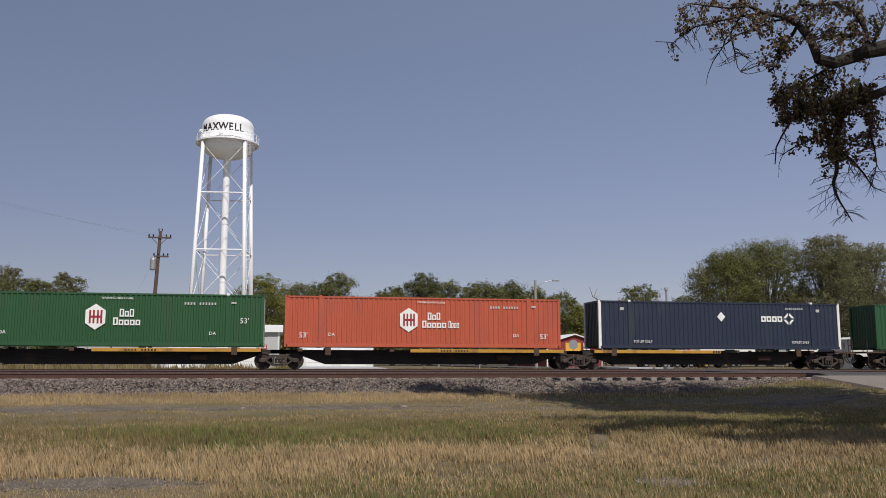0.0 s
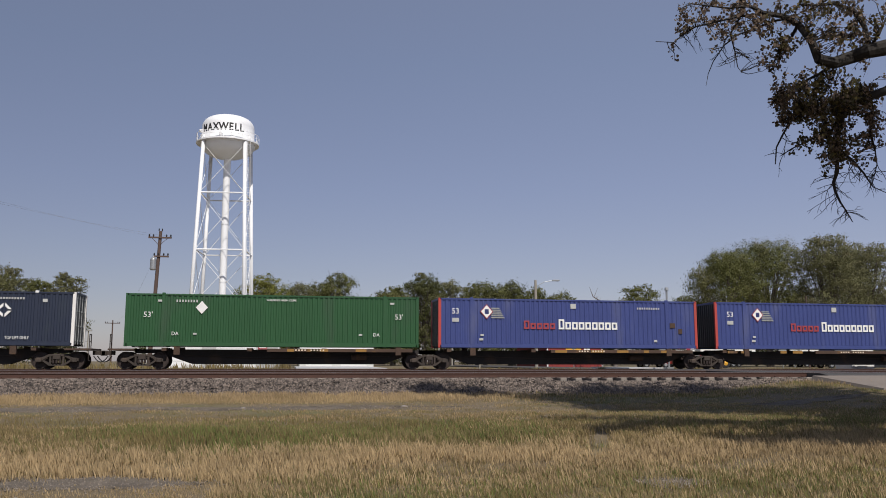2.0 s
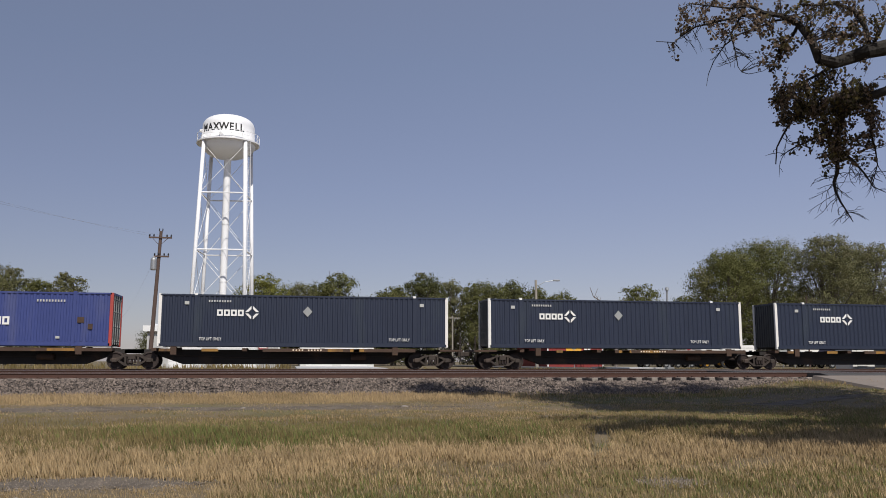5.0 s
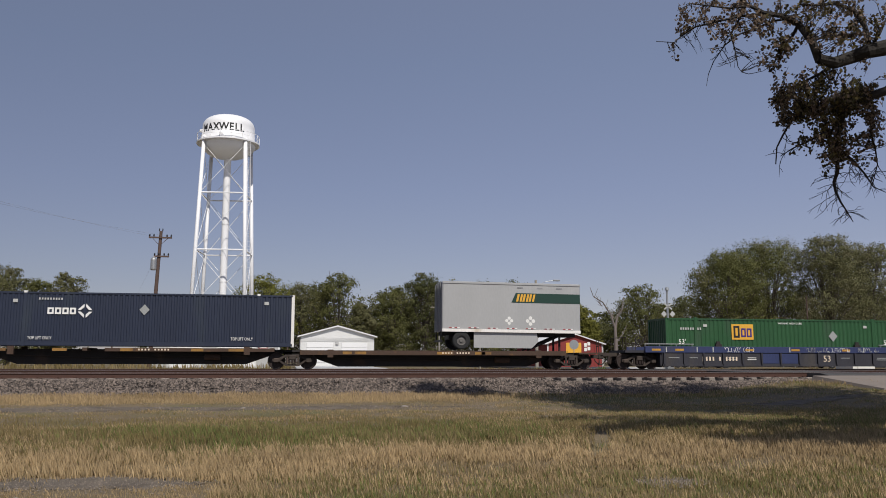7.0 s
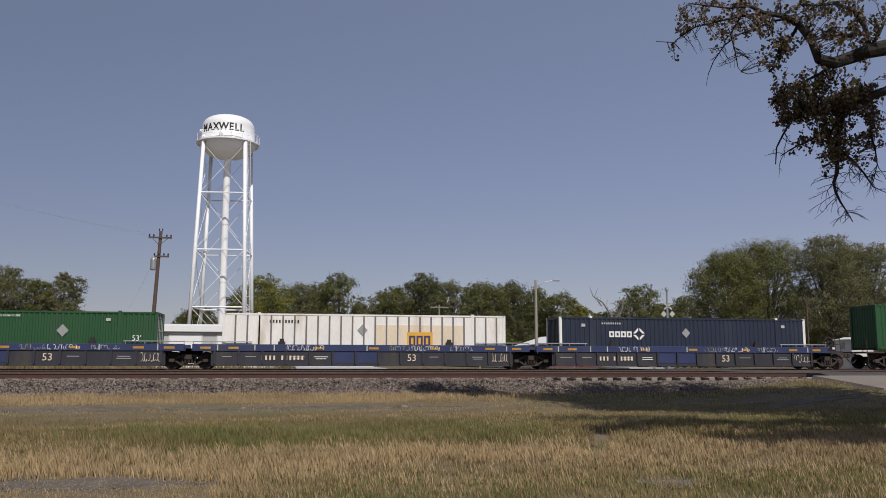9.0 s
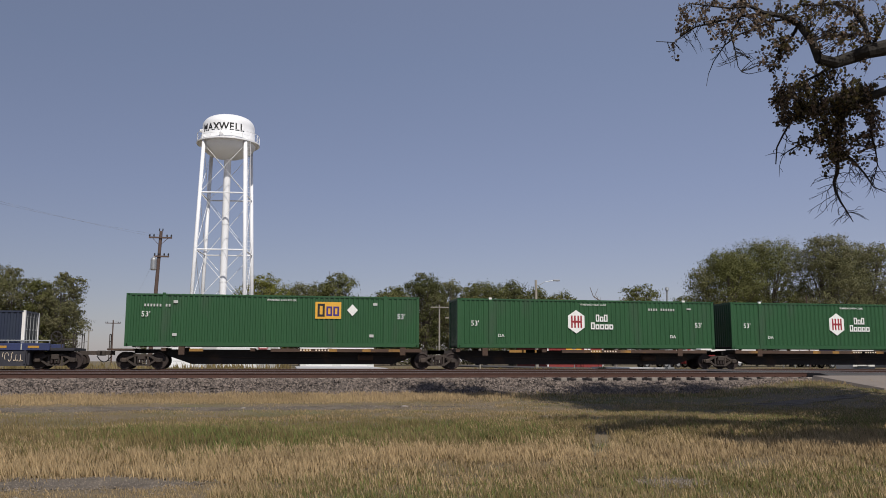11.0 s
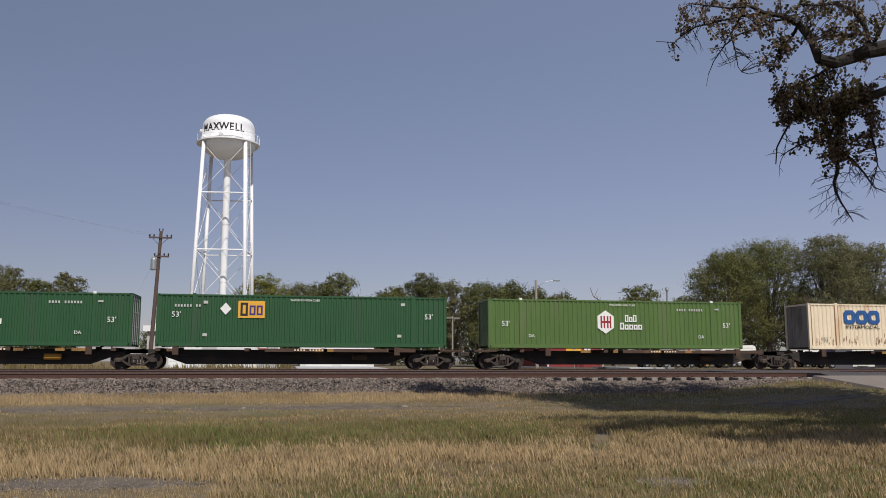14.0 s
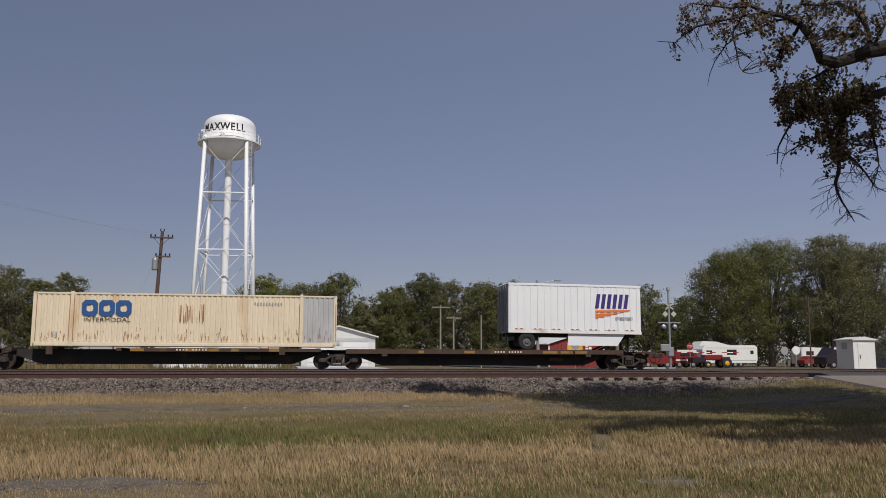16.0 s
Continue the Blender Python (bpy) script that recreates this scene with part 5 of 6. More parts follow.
M["vehicle_red"] = material("red_vehicle_paint", (0.22, 0.022, 0.018), 0.35, 0, 0.1, 1, 10, 0.02)
M["vehicle_dark"] = material("dark_vehicle_paint", (0.03, 0.02, 0.03), 0.3, 0, 0.1, 1, 10, 0.02)


def gable_house(name, label, x0, x1, y0, y1, z0, eave, peak, wall, roof, category="building", along="y"):
    """Walls, and a pitched roof whose ridge runs along y (its gable to the tracks) or along x."""
    b = thing(name, label, category, (x0, y0, z0), group="")
    w, d, e, p = x1 - x0, y1 - y0, eave - z0, peak - z0
    bm = bmesh.new()
    if along == "y":
        prism(bm, [(0, -0.2), (w, -0.2), (w, e), (w / 2, p), (0, e)], 0, 0.15)
        prism(bm, [(0, -0.2), (w, -0.2), (w, e), (w / 2, p), (0, e)], d - 0.15, d)
        box(bm, 0, 0.15, 0.15, d - 0.15, -0.2, e)
        box(bm, w - 0.15, w, 0.15, d - 0.15, -0.2, e)
    else:
        box(bm, 0, w, 0, 0.15, -0.2, e)
        box(bm, 0, w, d - 0.15, d, -0.2, e)
        for xx in (0, w - 0.15):
            v = [bm.verts.new(q) for q in ((xx, 0.15, -0.2), (xx, d - 0.15, -0.2), (xx, d - 0.15, e), (xx, d / 2, p), (xx, 0.15, e))]
            u = [bm.verts.new(q.co + Vector((0.15, 0, 0))) for q in v]
            bm.faces.new(v), bm.faces.new(u[::-1])
            for i in range(5):
                bm.faces.new((v[i], u[i], u[(i + 1) % 5], v[(i + 1) % 5]))
    part("wall", bm, M[wall], b)
    o, k = 0.3, 0.12
    for s in (0, 1):
        bm = bmesh.new()
        if along == "y":
            m = w / 2
            rise = (p - e) / m
            pts = [(-o, e - o * rise), (m, p), (m, p + k), (-o, e - o * rise + k)]
            if s:
                pts = [(w - q, r) for q, r in pts][::-1]
            prism(bm, pts, -0.3, d + 0.3)
        else:
            m = d / 2
            rise = (p - e) / m
            pts = [(-o, e - o * rise), (m, p), (m, p + k), (-o, e - o * rise + k)]
            if s:
                pts = [(d - q, r) for q, r in pts]
            v = [bm.verts.new((-0.3, q, r)) for q, r in pts]
            u = [bm.verts.new((w + 0.3, q, r)) for q, r in pts]
            bm.faces.new(v), bm.faces.new(u[::-1])
            for i in range(4):
                bm.faces.new((v[i], u[i], u[(i + 1) % 4], v[(i + 1) % 4]))
        part("roof", bm, M[roof], b, "pitched metal roof")
    return b, w, e


def garage_door(b, x0, x1, z1, panels=5):
    for i in range(panels):
        h = z1 / panels
        part("door_panel", bars((x0, x1, -0.05, -0.01, i * h, (i + 1) * h - 0.03), bevel=0.01), M["door_white"], b, "white sectional garage door")


def siding(b, w, e, mat, step, gaps=(), y=-0.02):
    rib = mesh("siding_rib", bars((-0.04, 0.04, y - 0.02, 0.0, 0, e)), M[mat])
    x = step / 2
    while x < w:
        if not any(a < x < c for a, c in gaps):
            shared("siding_rib", rib, b, (x, 0, 0))
        x += step


b, w, e = gable_house("garage", "long white metal garage with sectional doors", -13.2, -0.9, 83.0, 93, 1.1, 4.62, 5.3, "siding_grey", "roof_white", along="x")
for a, c in ((2.1, 4.95), (6.5, 10.0)):
    garage_door(b, a, c, 3.1)
    part("door_frame", bars((a - 0.12, a - 0.01, -0.07, -0.005, 0, 3.22), (c + 0.01, c + 0.12, -0.07, -0.005, 0, 3.22), (a - 0.12, c + 0.12, -0.07, -0.005, 3.12, 3.24)), M["siding"], b, "white door frame")
sign = part("wall_sign", bars((10.3, 11.15, -0.06, -0.045, 1.75, 2.2)), M["crimson"], b, "red sign with two illegible white lines")
for q in (1.86, 2.03):
    part("sign_line", bars((10.38, 11.07, -0.066, -0.06, q, q + 0.08)), M["letter"], sign)
part("wall_lamp", bars((10.62, 10.74, -0.2, -0.045, 2.45, 2.65)), M["black"], b, "small dark wall lamp")
part("corner_post", bars((w - 0.14, w + 0.02, -0.05, 0.02, 0, e - 0.12)), M["siding"], b, "white corner trim")
part("fascia", bars((-0.35, w + 0.35, -0.38, -0.3, e - 0.12, e + 0.42)), M["roof_white"], b, "deep white fascia")
siding(b, w, e, "siding_grey", 0.3, ((1.95, 5.1), (6.35, 10.15), (10.2, 11.25)))
b, w, e = gable_house("garage", "white clapboard two-door garage with low gable", 1.1, 8.5, 85.5, 95, 1.1, 4.2, 5.2, "siding", "roof_white")
for a, c in ((0.6, 3.2), (4.1, 6.7)):
    garage_door(b, a, c, 2.5)
bm = bmesh.new()
for i in range(12):
    box(bm, 0.02, 7.38, -0.03, 0, 2.62 + i * 0.11, 2.7 + i * 0.11) if i < 4 else None
part("clapboard", bm, M["siding"], b)
part("wall_light", bars((3.5, 3.8, -0.14, 0, 2.3, 2.6)), M["siding_grey"], b)
b, w, e = gable_house("barn", "dark red metal barn with white roof edge", 28.6, 35.2, 91.2, 104, 1.1, 3.72, 4.75, "barn_red", "roof_white")
part("corner_trim", bars((-0.02, 0.14, -0.04, 0.0, 0, e), (w - 0.14, w + 0.02, -0.04, 0.0, 0, e)), M["siding"], b, "white corner trim")
siding(b, w, e, "barn_red", 0.45, ((2.0, 4.2),))
part("bay_window", bars((2.2, 4.0, -0.08, 0.0, 1.4, 2.75)), M["mark_yellow"], b, "orange-yellow painted panel")
for a, z in ((4.35, 2.3), (4.75, 2.45), (4.35, 1.8), (4.75, 1.9)):
    part("wall_sign", bars((a, a + 0.33, -0.05, -0.02, z, z + 0.4)), M["letter"], b, "small white sign")
b, w, e = gable_house("house", "pale grey house behind the trees", 70, 79, 82, 92, 1.1, 4.0, 6.2, "siding_grey", "siding_grey")
for a in (1.2, 4.5):
    f = part("window", bars((a, a + 1.2, -0.06, 0.0, 1.0, 2.4)), M["siding"], b)
    part("pane", bars((a + 0.1, a + 1.1, -0.08, -0.06, 1.1, 2.3)), M["glass_dark"], f)
single("driveway", bars((0.6, 7.4, 64, 84.8, 0.9, 1.22)), M["siding_grey"], "bleached white concrete driveway", "driveway", kind="structure")
single("driveway_east", bars((24.4, 27.4, 58, 66, 0.9, 1.3)), M["siding_grey"], "bleached white concrete slab", "slab", kind="structure")
single("service_road", bars((-120, 140, 60, 63.5, 0.8, 1.13)), M["gravel"], "gravel service road along the tracks", "road", kind="structure")


def bungalow():
    b = thing("signal_bungalow", "white metal railway equipment hut with shut door", "equipment hut", (39.45, 53.8, 1.1))
    part("body", bars((0, 1.75, 0, 1.9, 0, 2.2), bevel=0.015), M["vehicle_white"], b)
    bm = bmesh.new()
    prism(bm, [(-0.12, 2.16), (1.87, 2.16), (1.87, 2.24), (0.87, 2.42), (-0.12, 2.24)], -0.12, 2.02)
    part("roof", bm, M["vehicle_white"], b)
    d = part("door", bars((0.35, 1.15, -0.035, 0, 0.12, 1.95), bevel=0.01), M["vehicle_white"], b, "flat white door")
    part("handle", bars((0.45, 0.5, -0.07, -0.03, 0.85, 1.15)), M["black"], d)
    part("vent", bars((-0.03, 0, 0.7, 1.25, 1.55, 2.0)), M["galv"], b)
    part("plinth", bars((-0.1, 1.85, -0.1, 2.0, -0.3, 0.04)), M["concrete"], b)


bungalow()


# ---------- poles, signals and signs ----------
def utility_pole(x, y, h, r, mat, arms, label, lean=0.0, z=1.08):
    p = thing("utility_pole", label, "utility pole", (x, y, z), group="utility poles")
    bm = bmesh.new()
    rod(bm, (0, 0, -0.3), (lean, 0, h), r, r * 0.68, 12)
    part("pole", bm, M[mat], p)
    for zz, a, c in arms:
        q = lean * zz / h
        arm = part("crossarm", bars((q + a, q + c, -0.18, -0.08, zz - 0.06, zz + 0.06)), M[mat], p)
        for u in (a + 0.06, a + 0.36, c - 0.36, c - 0.06):
            bm = bmesh.new()
            lathe(bm, [(0, 0.2), (0.045, 0.17), (0.06, 0.08), (0.03, 0.0)], 8, (q + u, -0.13, zz + 0.06))
            part("insulator", bm, M["black"], arm)
    return p


up = utility_pole(-10.1, 64.9, 10.3, 0.17, "wood_pole", [(9.8, -0.82, 0.84), (8.38, -0.35, 0.75)], "dark weathered utility pole with crossarms and transformer", 0.42)
bm = bmesh.new()
lathe(bm, [(0, 8.2), (0.2, 7.98), (0.22, 7.9), (0.22, 7.2), (0.18, 7.12), (0, 7.12)], 16, (0.03, -0.3, 0.2))
part("transformer", bm, M["galv"], up, "grey can transformer", smooth=False)
bm = bmesh.new()
for a in (-0.5, 0.6):
    rod(bm, (a + 0.35, -0.13, 9.75), (0.36, -0.1, 9.2), 0.02, n=5)
part("arm_brace", bm, M["wood_pole"], up)
bm = bmesh.new()
for dx in (-0.12, 0.12):
    rod(bm, (0.42 + dx, 0, 10.3), (0.42 + dx, 0, 10.5), 0.04, n=6)
part("pole_top_pin", bm, M["black"], up)
utility_pole(19.3, 108.3, 8.0, 0.13, "pale_pole", [(7.7, -1.2, 1.2)], "grey utility pole in front of the trees")
utility_pole(21.0, 108.0, 6.6, 0.12, "pale_pole", [(6.3, -1.0, 1.0)], "short grey utility pole in front of the trees")
up2 = utility_pole(-0.15, 82.2, 4.5, 0.09, "wood_pole", [], "short wooden service post with a meter beside the garage")
part("meter_box", bars((0.05, 0.32, -0.16, -0.02, 3.55, 4.0), bevel=0.02), M["galv"], up2, "grey meter box")
utility_pole(-29.0, 147.6, 7.4, 0.14, "wood_pole", [(6.9, -1.2, 1.2)], "distant utility pole with crossarm")
utility_pole(-31.5, 142, 5.6, 0.12, "pale_pole", [(5.4, -0.6, 0.6)], "distant utility pole with crossarm")
utility_pole(53.0, 79, 7.5, 0.085, "wood_pole", [], "slim grey pole before the dark trees")
utility_pole(16.0, 70, 4.6, 0.07, "pale_pole", [], "short bleached post beside the street lamp")


def wire(pts, sag, name="overhead_wire", r=0.004):
    bm = bmesh.new()
    a, b = Vector(pts[0]), Vector(pts[1])
    limb(bm, [a.lerp(b, u) - Vector((0, 0, sag * 4 * u * (1 - u))) for u in np.linspace(0, 1, 13)], r, r, 4)
    single(name, bm, M["pale_pole"], "thin sagging overhead wire", "wire", group="overhead wires")


wire([(-10.5, 64.8, 11.0), (-30, 28, 13.0)], 0.7)
wire([(-9.0, 64.8, 11.0), (-28.5, 28, 12.2)], 0.9)
wire([(-10, 64.9, 9.5), (-29, 147, 8.2)], 1.5)


def street_lamp():
    p = thing("street_lamp", "street lamp on a pale wooden pole", "street lamp", (21.7, 72.3, 1.08))
    bm = bmesh.new()
    rod(bm, (0, 0, -0.3), (0, 0, 7.9), 0.16, 0.11, 12)
    part("pole", bm, M["pale_pole"], p)
    bm = bmesh.new()
    limb(bm, [(0.08, 0, 7.35), (0.8, -0.12, 7.75), (1.6, -0.25, 7.88)], 0.03, 0.03, 6)
    part("arm", bm, M["galv"], p)
    bm = bmesh.new()
    box(bm, 1.5, 2.15, -0.42, -0.14, 7.82, 7.96, bevel=0.04)
    part("lamp_head", bm, M["galv"], p)


street_lamp()


def sign_post(x, y, z, face_z, r, mat, label, sides=24, text=""):
    s = thing("road_sign", label, "road sign", (x, y, z), group="road signs")
    bm = bmesh.new()
    rod(bm, (0, 0.03, -0.2), (0, 0.03, face_z + r), 0.035, n=8)
    part("post", bm, M["galv"], s)
    bm = bmesh.new()
    prism(bm, [(r * math.cos((i + 0.5) * math.tau / sides), face_z + r * math.sin((i + 0.5) * math.tau / sides)) for i in range(sides)], -0.02, 0.0)
    part("sign_plate", bm, M[mat], s)
    if text:
        words("lettering", text, r * 0.85, M["letter"], s, 0, -0.03, face_z, width=r * 1.5)


sign_post(23.3, 66.9, 1.1, 2.02, 0.4, "galv", "round grey back of a road sign on a post")
sign_post(39.7, 79.2, 1.1, 2.15, 0.38, "crimson", "red octagonal stop sign on a post", 8, "STOP")
sign_post(40.4, 63.8, 1.1, 1.55, 0.34, "mark_grey", "pale round road sign on a post")
sign_post(42.5, 65.4, 1.1, 1.6, 0.36, "letter", "white round road sign on a post")
sign_post(44.6, 60, 1.1, 1.4, 0.3, "letter", "small white sign beside the equipment hut", 4)


def crossing_signal(x, y):
    s = thing("crossing_signal", "railway crossing signal with crossbuck and lamps", "crossing signal", (x, y, 1.1))
    bm = bmesh.new()
    rod(bm, (0, 0, 0), (0, 0, 5.7), 0.075, n=10)
    box(bm, -0.25, 0.25, -0.25, 0.25, 0, 0.25)
    part("mast", bm, M["galv"], s)
    for a in (35, -35):
        bm = bmesh.new()
        box(bm, -0.36, 0.36, -0.12, -0.1, -0.05, 0.05)
        bm.transform(Matrix.Translation((0, 0, 4.55)) @ Matrix.Rotation(radians(a), 4, "Y"))
        part("crossbuck_blade", bm, M["pale"], s, "white crossbuck blade")
    for zz in (4.0,):
        for dx in (-0.32, 0.32):
            bm = bmesh.new()
            prism(bm, [(dx, zz - 0.22), (dx + 0.22, zz), (dx, zz + 0.22), (dx - 0.22, zz)], -0.1, -0.08)
            part("diamond_plate", bm, M["pale"], s, "white diamond plate")
    part("lamp_bar", bars((-0.85, 0.85, -0.05, 0.05, 3.35, 3.43)), M["galv"], s)
    for dx in (-0.42, 0.42):
        bm = bmesh.new()
        lathe(bm, [(0, -0.02), (0.3, -0.02), (0.3, 0.02), (0, 0.02)], 24)
        bm.transform(Matrix.Translation((dx, 0.06, 3.1)) @ Matrix.Rotation(radians(90), 4, "X"))
        t = part("target", bm, M["black"], s, "black round backing plate")
        bm = bmesh.new()
        lathe(bm, [(0, 0.22), (0.15, 0.16), (0.17, 0.02), (0, 0.02)], 20)
        bm.transform(Matrix.Translation((dx - 0.02, 0.04, 3.1)) @ Matrix.Rotation(radians(90), 4, "X"))
        part("lamp", bm, M["galv"], t, "silver lamp housing")
    part("mechanism", bars((-0.2, 0.2, -0.2, 0.25, 1.0, 1.65), bevel=0.03), M["galv"], s)
    part("counterweight", bars((-0.85, -0.15, -0.35, -0.2, 1.35, 1.85), bevel=0.04), M["galv"], s)
    for i in range(11):
        part("gate_arm", bars((0.25 + i * 0.44, 0.69 + i * 0.44, -0.32, -0.27, 1.25, 1.31)), M["letter"] if i % 2 else M["crimson"], s, "red and white striped gate arm")
    bm = bmesh.new()
    lathe(bm, [(0, 0.25), (0.12, 0.2), (0.15, 0.0), (0, 0)], 16, (0, 0, 5.7))
    part("bell", bm, M["galv"], s)


crossing_signal(26.6, 56.1)


# ---------- parked vehicles ----------
def wheels(v, xs, width, r, mat="rubber"):
    for x in xs:
        for y in (0.12, width - 0.12):
            bm = bmesh.new()
            lathe(bm, [(0, 0.11), (r * 0.55, 0.11), (r, 0.09), (r, -0.09), (r * 0.55, -0.11), (0, -0.11)], 20)
            bm.transform(Matrix.Translation((x, y, r)) @ Matrix.Rotation(radians(90), 4, "X"))
            t = part("tyre", bm, M[mat], v)
            bm = bmesh.new()
            lathe(bm, [(0, 0.125), (r * 0.5, 0.12), (r * 0.5, -0.12), (0, -0.125)], 16)
            bm.transform(Matrix.Translation((x, y, r)) @ Matrix.Rotation(radians(90), 4, "X"))
            part("rim", bm, M["galv"], t)


def vehicle(name, label, category, x, y, outline, width, mat, windows, wheel_x, r=0.34, z=1.12, stripes=()):
    v = thing(name, label, category, (x, y, z), group="parked vehicles")
    bm = bmesh.new()
    prism(bm, outline, 0, width)
    bmesh.ops.bevel(bm, geom=list(bm.edges), offset=0.05, segments=2, affect="EDGES")
    part("body", bm, M[mat], v)
    for a, c, d, e in windows:
        part("window", bars((a, c, -0.012, 0.03, d, e)), M["glass_dark"], v, "dark window")
    for a, c, d, e, m in stripes:
        part("trim_band", bars((a, c, -0.014, 0.02, d, e)), M[m], v)
    wheels(v, wheel_x, width, r)


vehicle("travel_trailer", "white fifth-wheel travel trailer with brown bands", "travel trailer", 45.9, 88.6, [(0, 0.45), (6.6, 0.45), (6.8, 0.8), (6.8, 2.3), (6.5, 2.5), (0.4, 2.45), (0, 2.0)], 2.4, "vehicle_white",
        [(3.0, 4.2, 1.4, 2.0), (5.9, 6.3, 1.5, 1.9), (0.5, 1.2, 1.5, 1.9)], (3.2, 4.0), stripes=[(0.4, 6.4, 2.16, 2.19, "mark_grey"), (1.2, 6.6, 0.72, 0.84, "repair")])
vehicle("motorhome", "white motorhome with sloping raised nose", "motorhome", 47.6, 93.2, [(0, 0.5), (6.8, 0.5), (6.8, 2.3), (4.6, 2.45), (2.6, 3.0), (0.8, 3.05), (0, 2.1)], 2.4, "vehicle_white",
        [(1.3, 2.6, 2.1, 2.4)], (1.2, 5.6), stripes=[(0.2, 6.6, 1.92, 1.96, "mark_grey")])
vehicle("pickup_truck", "red pickup truck with white canopy", "pickup truck", 38.6, 80.4, [(0, 0.4), (2.5, 0.4), (2.55, 1.0), (2.3, 1.75), (0.5, 1.8), (0.05, 1.1)], 1.8, "vehicle_red", [(0.6, 2.1, 1.2, 1.6)], (0.5, 2.0),
        stripes=[(0.3, 2.4, 1.62, 1.82, "vehicle_white"), (0.1, 2.45, 0.7, 0.85, "vehicle_white")])
vehicle("van", "dark van with white roof behind the equipment hut", "van", 49.3, 71.2, [(0, 0.4), (4.4, 0.4), (4.5, 1.9), (0.9, 1.95), (0.4, 1.2), (0, 1.05)], 1.9, "vehicle_dark", [(1.0, 2.0, 1.25, 1.75), (2.2, 3.6, 1.25, 1.75)], (0.8, 3.6),
        stripes=[(0.9, 4.45, 1.78, 1.97, "vehicle_white")])
vehicle("car", "dull red parked car in the shade", "car", 58.8, 89.0, [(0, 0.35), (3.0, 0.35), (3.0, 0.8), (2.4, 0.9), (2.0, 1.3), (0.9, 1.3), (0.5, 0.9), (0, 0.8)], 1.7, "barn_red", [(0.9, 2.0, 0.95, 1.22)], (0.6, 2.4), 0.3)
vehicle("camper", "white camper parked under the trees", "camper", 60.5, 92, [(0, 0.4), (3.4, 0.4), (3.4, 2.3), (0.3, 2.4), (0, 2.0)], 2.2, "vehicle_white", [(0.6, 1.6, 1.4, 1.9)], (1.4,))


def tractor(x, y):
    t = thing("tractor", "red farm tractor with yellow wheel centres", "tractor", (x, y, 1.12))
    bm = bmesh.new()
    box(bm, 0.2, 2.2, 0.5, 1.2, 0.75, 1.3, bevel=0.08)
    box(bm, 2.0, 2.9, 0.35, 1.35, 0.7, 1.1, bevel=0.05)
    part("bonnet", bm, M["vehicle_red"], t)
    bm = bmesh.new()
    box(bm, -1.1, 0.3, 0.3, 1.4, 0.5, 1.05, bevel=0.05)
    part("loader_box", bm, M["vehicle_dark"], t)
    for xx, r in ((2.4, 0.5), (0.4, 0.33)):
        for yy in (0.2, 1.5):
            bm = bmesh.new()
            lathe(bm, [(r * 0.5, 0.16), (r, 0.13), (r, -0.13), (r * 0.5, -0.16), (r * 0.5, 0.16)], 24)
            bm.transform(Matrix.Translation((xx, yy, r)) @ Matrix.Rotation(radians(90), 4, "X"))
            w = part("tyre", bm, M["rubber"], t)
            bm = bmesh.new()
            lathe(bm, [(0, 0.17), (r * 0.5, 0.1), (r * 0.5, -0.1), (0, -0.17)], 18)
            bm.transform(Matrix.Translation((xx, yy, r)) @ Matrix.Rotation(radians(90), 4, "X"))
            part("wheel_centre", bm, M["mark_yellow"], w, "yellow wheel centre")


tractor(39.6, 76.0)
vehicle("car", "bright red car waiting near the crossing", "car", 33.6, 77.0, [(0, 0.35), (3.2, 0.35), (3.2, 0.85), (2.7, 0.95), (2.2, 1.45), (1.0, 1.45), (0.4, 0.95), (0, 0.85)], 1.7, "vehicle_red", [(0.95, 2.1, 1.0, 1.36)], (0.6, 2.6), 0.32)


